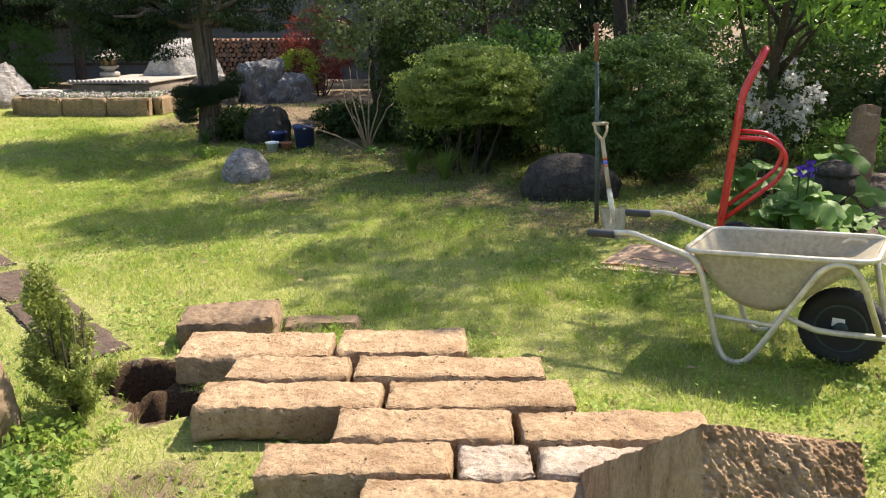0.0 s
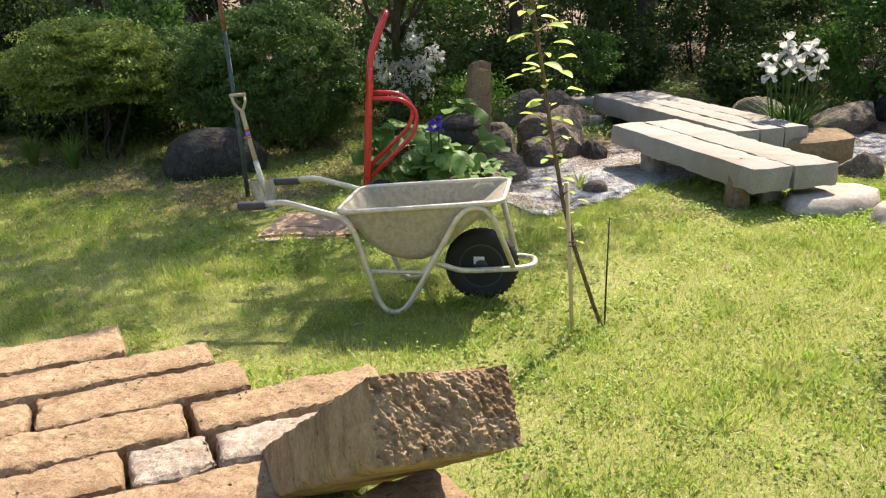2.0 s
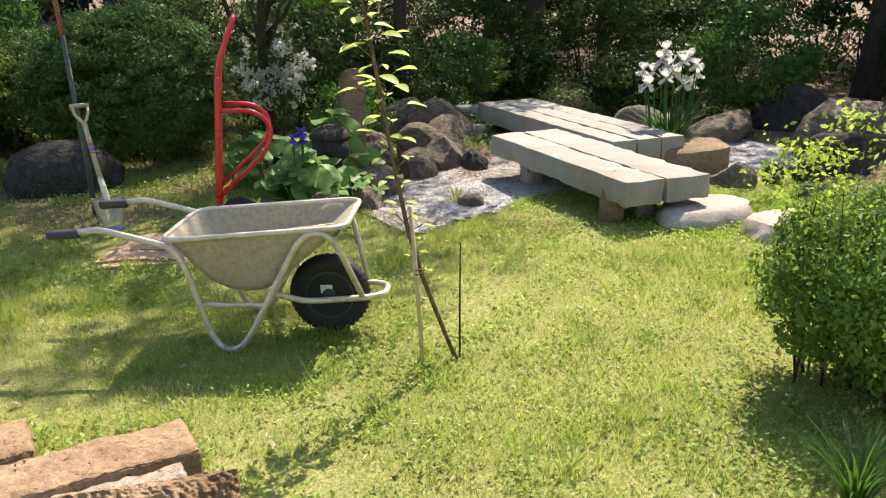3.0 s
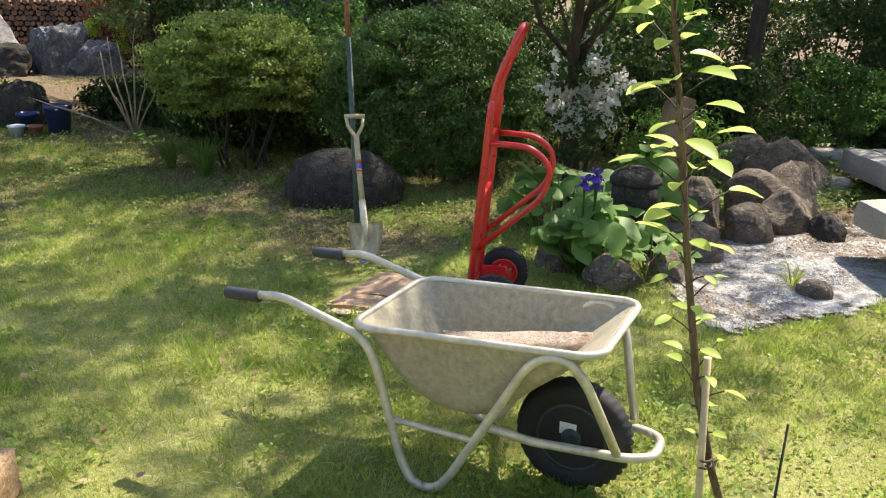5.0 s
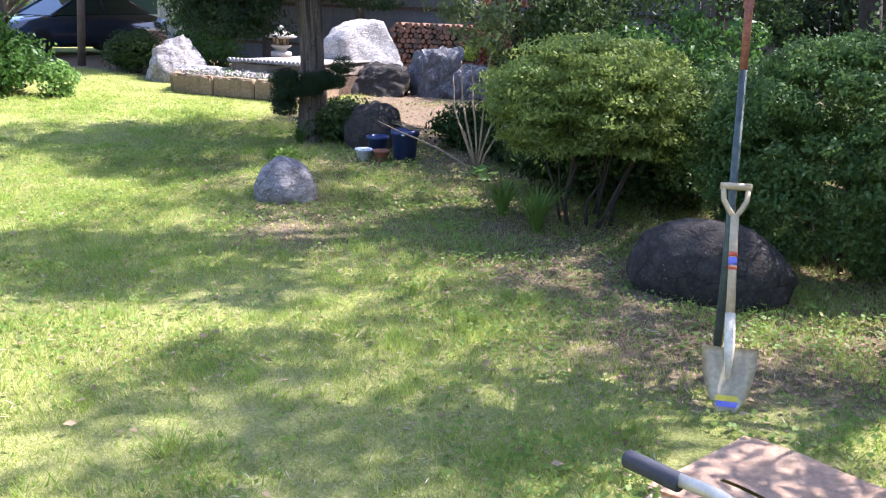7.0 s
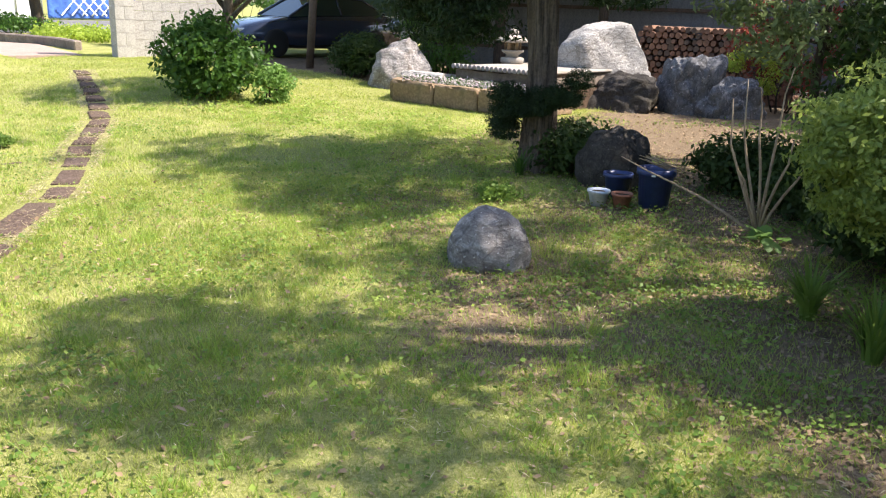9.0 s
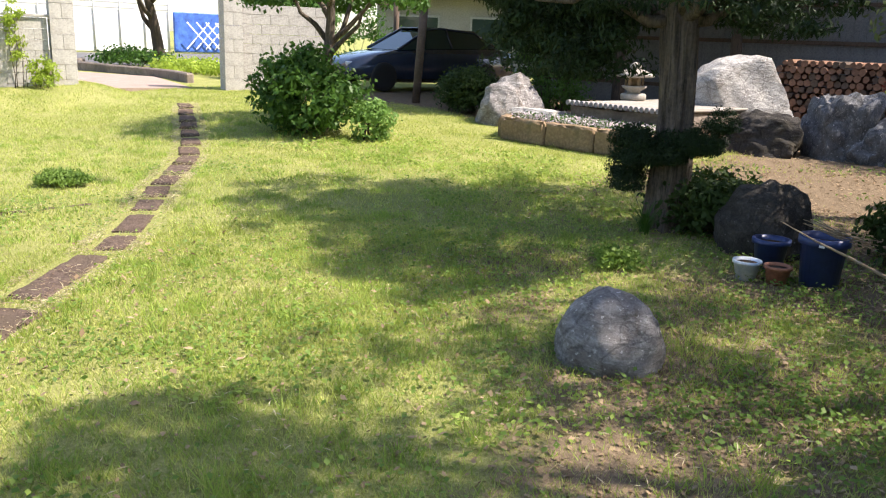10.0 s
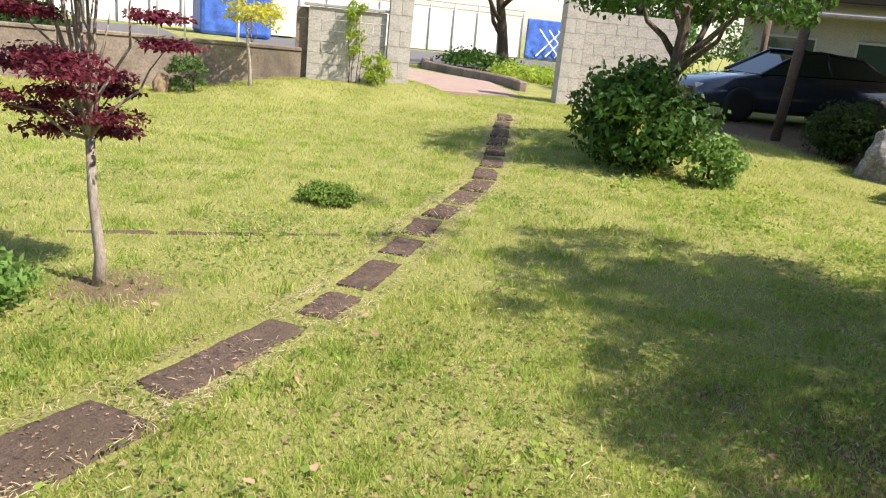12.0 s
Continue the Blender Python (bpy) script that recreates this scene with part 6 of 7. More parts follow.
yew()
shrub("leafy_weeds", "low bright green leafy weeds beside the hole", -1.66, 2.46, 0.40, 0.26, 0.0, 0.13, LEAF_WEED, 0.034, 60, 34, 0.06, 83, 6, "plant", stem_r=0.004, low=-0.3, inner=0.2)
shrub("leafy_weeds", "low bright green leafy weeds under the yew", -1.50, 2.90, 0.26, 0.14, 0.0, 0.09, LEAF_LAWN, 0.034, 20, 20, 0.045, 84, 5, "plant", stem_r=0.004, low=-0.3, inner=0.2)
shrub("leafy_weeds", "bright green leafy weeds beside the red maple", -5.62, 6.32, 0.24, 0.26, 0.0, 0.2, LEAF_BROAD, 0.05, 50, 28, 0.09, 87, 6, "plant", stem_r=0.004, low=-0.3, inner=0.2)
shrub("herb_mound", "low round mound of fresh green herbs on the lawn", -7.72, 8.56, 0.24, 0.22, 0.0, 0.11, LEAF_WEED, 0.03, 80, 50, 0.06, 85, 6, "plant", stem_r=0.004, low=-0.2, inner=0.3)
shrub("low_fern", "low dark green ferny plant on the lawn", -2.75, 9.85, 0.22, 0.16, 0.0, 0.10, LEAF_WEED, 0.035, 40, 30, 0.06, 86, 5, "plant", stem_r=0.004, low=-0.3, inner=0.2)


def maple():
    rng = np.random.default_rng(17)
    s = thing("red_maple", "young Japanese maple with layered dark red leaves", "tree", -5.86, 6.84, 0)
    bm = bmesh.new()
    tube(bm, [(0, 0, -0.05), (0.01, 0.01, 0.15), (-0.01, -0.02, 0.45), (0, -0.03, 0.74)], [0.035, 0.027, 0.023, 0.021], 10)
    C, tips = [], []
    for k in range(42):
        a = rng.uniform(0, 6.28)
        zz = rng.uniform(0.72, 2.0)
        rr = rng.uniform(0.10, 0.48) * (1.15 - 0.35 * abs(zz - 1.1))
        C.append((rr * math.cos(a), rr * math.sin(a) - 0.16, zz))
    part("trunk", bm, BARK_PALE, s)
    for tip, r in [(c, 0.011) for c in C[:22]] + [((-0.05, -0.1, 1.5), 0.016), ((0.05, -0.2, 1.7), 0.016), ((0.02, 0.06, 1.3), 0.016)]:
        bm = bmesh.new()
        limbs(bm, rng, (0, -0.03, 0.72), [tip], r, 0.03)
        part("limb", bm, BARK_PALE, s)
    C = np.array(C)
    p, d = clumps(rng, C, rng.uniform(0.12, 0.22, len(C)), 520, 1.0, 0.24)
    d = d * 0.3 + np.array([0, 0, 1.0])
    leaf_cloud("crown", p, d, 0.034, LEAF_RED, s, 2.0, 18, 0.5)


maple()

# ---- gate, walls, street ----
def block_wall(name, label, x0, y0, x1, y1, z0, z1, mat, thick=0.15, cell=(0.40, 0.20), kind="structure"):
    """A wall of concrete blocks laid in courses."""
    s = thing(name, label, "wall", kind=kind)
    L = math.hypot(x1 - x0, y1 - y0)
    turn = math.degrees(math.atan2(y1 - y0, x1 - x0))
    rows = max(1, int(round((z1 - z0) / cell[1])))
    cols = max(1, int(round(L / cell[0])))
    h_, w = (z1 - z0) / rows, L / cols
    for j in range(rows):
        edges = [0.0] + [w * (i + (0.5 if j % 2 else 0)) for i in range(1 if not j % 2 else 0, cols + 1)]
        edges = sorted({round(e, 4) for e in edges if e < L - 0.02} | {round(L, 4)})
        for a, b in zip(edges, edges[1:]):
            bm = bmesh.new()
            box(bm, b - a - 0.004, thick, h_ - 0.004, None, 0.003)
            ob = part("block", bm, mat, s)
            m = pose(x0, y0, 0, 0, 0, turn) @ pose((a + b) / 2, random.uniform(-0.002, 0.002), z0 + j * h_)
            ob.matrix_basis = m
    return s


gw = block_wall("gate_wall_1", "weathered concrete block gate wall with climbing plant", -15.93, 10.55, -15.50, 11.80, 0.20, 1.52, CONCRETE)
bm = bmesh.new()
box(bm, 1.5, 0.22, 0.05, pose(-15.715, 11.175, 1.525, 0, 0, 71), 0.008)
part("coping", bm, CONCRETE, gw)
block_wall("gate_post_1", "square concrete block gate post", -15.52, 11.84, -15.40, 12.22, 0.20, 2.30, CONCRETE, 0.40, (0.4, 0.25))
bm = bmesh.new()
box(bm, 0.55, 0.5, 0.22, pose(-15.45, 12.05, 0.12, 0, 0, 72), 0.02)
tagged(part("post_foot", bm, CONCRETE_DARK), "dark concrete footing of the gate post", "footing", kind="structure")
block_wall("gate_return_1", "short return of the gate wall", -16.0, 10.45, -16.5, 10.6, 0.15, 1.5, CONCRETE_DARK, 0.2)
block_wall("gate_post_2", "square concrete block gate post with pale render", -14.98, 15.0, -14.86, 15.36, 0.22, 2.30, CONCRETE, 0.40, (0.4, 0.25))
block_wall("gate_wall_2", "weathered concrete block garden wall", -14.86, 15.40, -14.2, 17.2, 0.22, 1.95, CONCRETE)
low = thing("low_wall", "low stained concrete garden wall along the road", "wall", kind="structure")
for k in range(7):
    bm = bmesh.new()
    y0 = 10.45 - k * 1.9
    box(bm, 0.16, 1.885, 0.85, pose(-16.0 - 0.05 * k, y0 - 0.95, -0.1, 0, 0, -1.5), 0.01)
    part("panel", bm, CONCRETE_DARK, low)
    bm = bmesh.new()
    box(bm, 0.20, 1.885, 0.06, pose(-16.0 - 0.05 * k, y0 - 0.95, 0.752, 0, 0, -1.5), 0.01)
    part("coping", bm, CONCRETE_DARK, low)


def sheet(name, label, pts, z, mat, cat):
    bm = bmesh.new()
    bm.faces.new([bm.verts.new((x, y, z)) for x, y in pts])
    r = bmesh.ops.extrude_face_region(bm, geom=bm.faces[:])
    bmesh.ops.translate(bm, vec=(0, 0, -0.08), verts=[e for e in r["geom"] if isinstance(e, bmesh.types.BMVert)])
    bmesh.ops.recalc_face_normals(bm, faces=bm.faces)
    tagged(part(name, bm, mat), label, cat, kind="structure")


DRIVE = surface("pinkish_paving", (0.25, 0.175, 0.14), (0.40, 0.30, 0.25), 3, 40, 0.95)
sheet("driveway", "pinkish worn paving beyond the gate", [(-15.8, 12.5), (-15.5, 14.6), (-19.3, 15.9), (-22.0, 15.0), (-27.5, 16.8), (-27.5, 9.5), (-19.0, 12.2)], 0.272, DRIVE, "paving")
sheet("road", "grey asphalt road beyond the garden wall", [(-24.5, -30), (-36.5, -30), (-38.5, 70), (-26.5, 70)], 0.285, ASPHALT, "road")
kerb = thing("kerb", "dark stone kerb of the planted island by the gate", "kerb", kind="structure")
KERB = [(-17.2, 15.6), (-18.6, 16.0), (-20.0, 16.05), (-21.5, 15.9), (-23.3, 15.95), (-25.0, 16.6), (-26.4, 17.4)]
for (x0, y0), (x1, y1) in zip(KERB, KERB[1:]):
    bm = bmesh.new()
    box(bm, math.hypot(x1 - x0, y1 - y0) + 0.02, 0.18, 0.34, pose((x0 + x1) / 2, (y0 + y1) / 2, 0.12, 0, 0, math.degrees(math.atan2(y1 - y0, x1 - x0))), 0.03)
    part("kerb_stone", bm, CONCRETE_DARK, kerb)
shrub("island_weeds", "low green weeds on the planted island", -24.5, 18.2, 1.8, 1.0, 0.0, 0.45, LEAF_CAMEL, 0.12, 60, 40, 0.35, 91, 5, "plant", low=-0.3, inner=0.2)
shrub("island_weeds", "grassy green growth on the planted island", -21.0, 18.2, 1.6, 1.2, 0.0, 0.3, LEAF_LIME, 0.12, 60, 40, 0.3, 92, 5, "plant", low=-0.3, inner=0.2)
tree("street_tree", "gnarled tree with light yellow-green leaves by the road", -24.0, 18.8, 0.2, 1.0, 2.6, 2.6, 1.9, 3.8, LEAF_YELLOW, 0.16, 60, 70, 0.45, 93, BARK_DARK, (-0.2, -0.4), 8)
wf = thing("panel_fence", "white steel panel fence across the road", "fence", kind="structure")
for k in range(24):
    bm = bmesh.new()
    y = -2 + k * 1.28
    box(bm, 0.05, 1.26, 1.95, pose(-40.2 + 0.02 * k, y, 0.3), 0.01)
    part("panel", bm, WHITE_PANEL, wf)
    bm = bmesh.new()
    tube(bm, [(-40.12 + 0.02 * k, y + 0.64, 0.25), (-40.12 + 0.02 * k, y + 0.64, 2.65)], 0.035, 8)
    part("post", bm, ROOF_SHEET, wf)
for z in (2.35, 2.6):
    bm = bmesh.new()
    tube(bm, [(-40.15, -2.6, z), (-39.7, 28.2, z)], 0.03, 8)
    part("rail", bm, ROOF_SHEET, wf)
lf = thing("lattice_fence", "white lattice fence in front of blue sheeting", "fence", kind="structure")
for k in range(12):
    for s_ in (-1, 1):
        bm = bmesh.new()
        box(bm, 0.03, 0.07, 1.9, pose(-38.9 + 0.04 * s_, 29.3 + k * 0.55, 1.15, s_ * 45, 0, 0) @ Matrix.Translation((0, 0, -0.95)), 0.004)
        part("slat", bm, WHITE_PAINT, lf)
bm = bmesh.new()
box(bm, 0.1, 8.0, 2.0, pose(-39.6, 32.3, 0.3), 0.05)
tagged(part("blue_sheeting", bm, SHEET_BLUE), "blue plastic sheeting behind the lattice", "tarpaulin")
bm = bmesh.new()
box(bm, 2.2, 2.6, 2.3, pose(-34.5, 12.6, 0.29), 0.15, 2)
tagged(part("covered_load", bm, SHEET_BLUE), "blue sheeted load standing beside the road", "tarpaulin")
for x, y, h_ in ((-24.0, 8.9, 3.2), (-27.5, 13.4, 3.0), (-22.5, 10.6, 2.6), (-29.0, 10.2, 3.2)):
    bm = bmesh.new()
    tube(bm, [(x, y, 0.2), (x + 0.03, y, h_)], 0.035, 8)
    tagged(part("pole", bm, WHITE_PAINT), "thin pale pole beside the road", "pole")
tree("yellow_tree", "small tree with bright yellow-green leaves by the wall", -15.25, 9.45, 0.03, 0.6, 0.42, 0.42, 0.72, 1.75, LEAF_YELLOW, 0.06, 45, 60, 0.15, 94, BARK_PALE, (0, 0), 8)
shrub("blue_spruce", "small rounded blue-green dwarf conifer", -15.1, 8.45, 0.26, 0.26, 0.0, 0.55, LEAF_DARK, 0.04, 40, 80, 0.1, 95, 4, low=-0.8)
boulder("garden_rock", "small tan rock by the wall", -15.25, 8.1, 0.18, 0.14, 0.3, STONE_TAN, 33, 0, 0.3, 0.25)
shrub("wall_climber", "climbing plant on the concrete gate wall", -15.45, 11.25, 0.12, 0.16, 0.35, 1.5, LEAF_LIME, 0.06, 26, 34, 0.1, 96, 4, low=-0.9, stem_r=0.008)
shrub("wall_climber", "young leafy shrub at the gate wall's foot", -15.2, 11.55, 0.2, 0.22, 0.0, 0.5, LEAF_LIME, 0.06, 30, 34, 0.1, 97, 5, low=-0.9, stem_r=0.008)
for x, y, rx, z1, mt, sd in ((-20.5, 5.0, 1.3, 1.5, LEAF_CAMEL, 98), (-21.5, 1.5, 1.6, 1.8, LEAF_CAMEL, 99), (-17.2, 6.0, 0.8, 1.3, LEAF_FOREST, 100), (-17.6, 18.6, 1.2, 1.5, LEAF_LIME, 101), (-18.5, 21.5, 1.6, 2.0, LEAF_CAMEL, 102), (-11.2, 24.2, 1.8, 2.6, LEAF_FOREST, 103), (-13.6, 25.6, 1.8, 2.7, LEAF_FOREST, 119)):
    shrub("roadside_bush", "green bush beside the garden wall", x, y, rx, rx, 0.0, z1, mt, 0.12, 60, 70, 0.35, sd, 6, low=-0.9)
for x, y, sd in ((-46, 4, 104), (-48, 18, 105), (-46, 40, 106), (-30, 42, 107), (-20, 34, 108), (-44, -12, 109), (-8, 30, 110), (4, 26, 111), (14, 20, 112), (18, 10, 113), (18, 0, 114), (12, -9, 115), (0, -14, 116), (-12, -12, 117), (-24, -16, 118)):
    tree("far_tree", "leafy tree in the distance", x, y, 0.3, 1.8, 3.6, 3.6, 0.8, 7.5, LEAF_FOREST if sd % 2 else LEAF_CAMEL, 0.4, 85, 60, 1.1, sd, BARK_DARK, (0, 0), 8, 1.7, -0.95)

# bush and camellia on the way to the gate
shrub("leafy_bush", "dense leafy green bush at the path's side", -8.90, 12.30, 0.68, 0.58, 0.0, 1.0, LEAF_CAMEL, 0.09, 60, 110, 0.27, 121, 8, low=-0.9, inner=0.5)
shrub("leafy_bush", "low lighter green bush beside the larger one", -8.12, 12.7, 0.26, 0.25, 0.0, 0.5, LEAF_BROAD, 0.07, 28, 55, 0.14, 122, 6, low=-0.9)
tree("camellia", "small camellia tree with glossy dark leaves", -9.05, 12.72, 0.10, 0.9, 1.3, 1.2, 1.2, 2.7, LEAF_CAMEL, 0.085, 95, 100, 0.3, 123, BARK, (0.1, 0), 7)


# ---- carport and car ----
def carport():
    s = thing("carport", "open timber carport with a flat sheet roof", "carport", kind="structure")
    for x, y, lean in ((-10.95, 16.45, 0.12), (-9.0, 18.4, 0), (-16.3, 21.2, 0), (-13.0, 23.6, 0)):
        bm = bmesh.new()
        tube(bm, [(x, y, 0.15), (x + lean * 0.6, y + lean, 2.28)], 0.075, 8)
        part("post", bm, WOOD_DARK, s)
    bm = bmesh.new()
    box(bm, 4.2, 0.12, 0.14, pose(-9.9, 17.6, 2.30, 0, 0, 45), 0.01)
    part("beam", bm, WOOD_DARK, s)
    bm = bmesh.new()
    box(bm, 4.6, 6.4, 0.05, pose(-12.3, 20.3, 2.45, 2, 0, 45), 0.01)
    part("roof", bm, ROOF_SHEET, s)


carport()


def car():
    c = thing("car", "dark blue-black saloon car parked under the carport", "car", -13.85, 19.5, 0.27, 256)
    # side outline of the body: x forward, z
    bm = bmesh.new()
    outline = [(-2.2, 0.30, 0.62, 0.80), (-2.15, 0.22, 0.90, 0.84), (-1.7, 0.20, 0.98, 0.87), (-1.0, 0.19, 0.96, 0.88), (0.0, 0.18, 0.94, 0.88), (0.75, 0.18, 0.90, 0.88), (1.5, 0.20, 0.80, 0.86), (2.0, 0.24, 0.68, 0.80), (2.2, 0.30, 0.55, 0.68)]
    rings = []
    for x, z0, z1, hw in outline:
        zm = z0 + (z1 - z0) * 0.55
        rings.append([bm.verts.new((x, sy * w, z)) for sy, w, z in ((1, hw * 0.86, z0), (1, hw, z0 + 0.12), (1, hw, zm), (1, hw * 0.93, z1 - 0.04), (1, hw * 0.6, z1), (-1, hw * 0.6, z1), (-1, hw * 0.93, z1 - 0.04), (-1, hw, zm), (-1, hw, z0 + 0.12), (-1, hw * 0.86, z0))])
    for a, b in zip(rings, rings[1:]):
        for k in range(10):
            bm.faces.new((a[k], a[(k + 1) % 10], b[(k + 1) % 10], b[k])).smooth = True
    bm.faces.new(rings[0])
    bm.faces.new(rings[-1][::-1])
    bmesh.ops.recalc_face_normals(bm, faces=bm.faces)
    part("body", bm, CAR_PAINT, c)
    bm = bmesh.new()
    cab = [(-1.75, 0.97, 0.97, 0.70, 0.70), (-1.15, 0.95, 1.29, 0.76, 0.58), (-0.2, 0.93, 1.36, 0.78, 0.60), (0.15, 0.92, 1.32, 0.78, 0.59), (0.95, 0.87, 0.88, 0.74, 0.70)]
    rr = [[bm.verts.new(p) for p in ((x, w0, z0), (x, w1, z1), (x, -w1, z1), (x, -w0, z0))] for x, z0, z1, w0, w1 in cab]
    for a, b in zip(rr, rr[1:]):
        for k in range(3):
            bm.faces.new((a[k], a[k + 1], b[k + 1], b[k]))
    bmesh.ops.recalc_face_normals(bm, faces=bm.faces)
    part("glazing", bm, GLASS, c, "dark reflecting car windows")
    bm = bmesh.new()
    for s_ in (-1, 1):
        tube(bm, [(0.95, s_ * 0.70, 0.89), (0.15, s_ * 0.59, 1.325), (-0.2, s_ * 0.60, 1.365), (-1.15, s_ * 0.58, 1.295), (-1.75, s_ * 0.70, 0.98)], 0.03, 6)
        tube(bm, [(-0.35, s_ * 0.60, 1.36), (-0.42, s_ * 0.78, 0.94)], 0.03, 6)
    box(bm, 1.35, 1.16, 0.03, pose(-0.5, 0, 1.335, 0, -2, 0), 0.012)
    part("roof", bm, CAR_PAINT, c)
    for s_ in (-1, 1):
        bm = bmesh.new()
        box(bm, 0.22, 0.30, 0.12, pose(2.03, s_ * 0.53, 0.50, 0, 0, -s_ * 18), 0.03, 2)
        part("headlight", bm, LAMP_GLASS, c)
        for x in (-1.35, 1.38):
            wh = new("wheel")
            wh.parent = c
            wh.matrix_basis = pose(x, s_ * 0.80, 0.31, 90, 0, 0)
            bm = bmesh.new()
            lathe(bm, [(0.20, -0.10), (0.29, -0.10), (0.31, -0.07), (0.31, 0.07), (0.29, 0.10), (0.20, 0.10)], 28)
            part("tyre", bm, RUBBER, wh)
            bm = bmesh.new()
            lathe(bm, [(0.05, -0.06), (0.20, -0.095), (0.21, -0.09), (0.21, 0.09), (0.20, 0.095), (0.05, 0.06)], 20)
            part("rim", bm, ROOF_SHEET, wh)
    bm = bmesh.new()
    box(bm, 0.03, 0.9, 0.10, pose(2.19, 0, 0.40), 0.01)
    part("grille", bm, GRIP, c)


car()


def house():
    s = thing("neighbour_house", "pale two-storey house behind the carport", "house", -21.0, 33.0, 0.25, 40)
    bm = bmesh.new()
    box(bm, 11, 7, 5.2, None, 0.02)
    part("wall", bm, HOUSE_WALL, s)
    bm = bmesh.new()
    box(bm, 12, 8, 0.25, pose(0, 0, 5.22), 0.03)
    box(bm, 12, 1.3, 0.12, pose(0, -3.9, 2.6), 0.03)
    part("roof", bm, TILE_CLAY, s)
    for x in (-4, -1.3, 1.3, 4):
        for z in (0.8, 3.3):
            w = new("window")
            w.parent = s
            w.matrix_basis = pose(x, -3.53, z)
            bm = bmesh.new()
            box(bm, 1.6, 0.06, 1.2, None, 0.01)
            part("frame", bm, ROOF_SHEET, w)
            bm = bmesh.new()
            box(bm, 1.45, 0.03, 1.05, pose(0, -0.03, 0.075))
            part("pane", bm, GLASS, w)


house()


# ---- grass, litter, moss ----
def in_block(x, y):
    """Where hard things lie and no grass grows."""
    bad = np.zeros(len(x), bool)
    for x0, x1, y0, y1, _, _ in PILE:
        bad |= (x > x0) & (x < x1) & (y > y0) & (y < y1)
    for sx, sy, l, w in SLABS:
        i = SLABS.index((sx, sy, l, w))
        a, b = SLABS[max(i - 1, 0)], SLABS[min(i + 1, len(SLABS) - 1)]
        t = math.atan2(b[1] - a[1], b[0] - a[0])
        u, v = (x - sx) * math.cos(t) + (y - sy) * math.sin(t), -(x - sx) * math.sin(t) + (y - sy) * math.cos(t)
        bad |= (np.abs(u) < l / 2) & (np.abs(v) < w / 2)
    bad |= pit_edge(x, y) < 1.08
    bad |= (x > 1.10) & (x < 1.78) & (y > 5.05) & (y < 5.72) & (y > 5.38 - 0.42 * (x - 1.42) - 0.30) & (y < 5.38 - 0.42 * (x - 1.42) + 0.30)
    bad |= (x > 2.95) & (y > 5.2 + 0.35 * np.minimum(0, x - 4.2)) & (y < 7) & (x < 7.5)
    return bad


def near_path(x, y, wide=0.22):
    """1 along the sides of the stepping path."""
    best = np.full(len(x), 9.0)
    for a, b in zip(SLABS, SLABS[1:]):
        d = np.array([b[0] - a[0], b[1] - a[1]])
        t = np.clip(((x - a[0]) * d[0] + (y - a[1]) * d[1]) / (d @ d), 0, 1)
        best = np.minimum(best, np.hypot(x - a[0] - t * d[0], y - a[1] - t * d[1]))
    return (best < wide).astype(float)


def grass(name, label, x0, x1, y0, y1, n, hgt, wid, seed, mat=GRASS, thin=0.75, tufts=0.0):
    rng = np.random.default_rng(seed)
    x, y = rng.uniform(x0, x1, n), rng.uniform(y0, y1, n)
    if tufts:
        root = rng.integers(0, n // 60, n)
        x, y = x[root] + rng.normal(0, tufts, n), y[root] + rng.normal(0, tufts, n)
    s = soil_at(x, y)
    patch = 0.5 + 0.5 * soft_noise(x * 2.1, y * 2.1, 3)
    keep = (rng.random(n) > s * thin + 0.25 * (1 - patch)) & ~in_block(x, y)
    keep &= (rng.random(n) > 0.7 * near_path(x, y)) if x0 < -3 else True
    x, y, patch = x[keep], y[keep], patch[keep]
    n = len(x)
    tall = 0.5 + 0.6 * patch + 0.9 * (soft_noise(x * 5.3, y * 5.3, 7) > 0.72)
    h_ = hgt * tall * rng.uniform(0.5, 1.3, n)
    a, b = rng.uniform(0, 6.28, n), rng.uniform(0, 6.28, n)
    w = wid * rng.uniform(0.6, 1.3, n)
    z = land(x, y) - 0.004
    lean = rng.uniform(0.2, 1.0, n) * h_
    P0 = np.stack([x - np.cos(a) * w / 2, y - np.sin(a) * w / 2, z], 1)
    P1 = np.stack([x + np.cos(a) * w / 2, y + np.sin(a) * w / 2, z], 1)
    P2 = np.stack([x + np.cos(b) * lean, y + np.sin(b) * lean, z + h_], 1)
    ob = arrays(name, np.stack([P0, P1, P2], 1).reshape(-1, 3), np.arange(3 * n).reshape(-1, 3), mat)
    tagged(ob, label, "grass", kind="stuff")


grass("lawn_grass", "short sunlit lawn grass around the walk", -5.5, 5.6, 1.2, 9.8, 470000, 0.040, 0.0055, 1, thin=0.5)
grass("lawn_grass", "short yellow-green lawn grass towards the gate", -16.0, -3.0, 5.0, 16.0, 260000, 0.040, 0.009, 2)
grass("lawn_grass", "sparse lawn grass around the raised bed", -4.5, 6.0, 9.5, 13.0, 60000, 0.04, 0.007, 3)


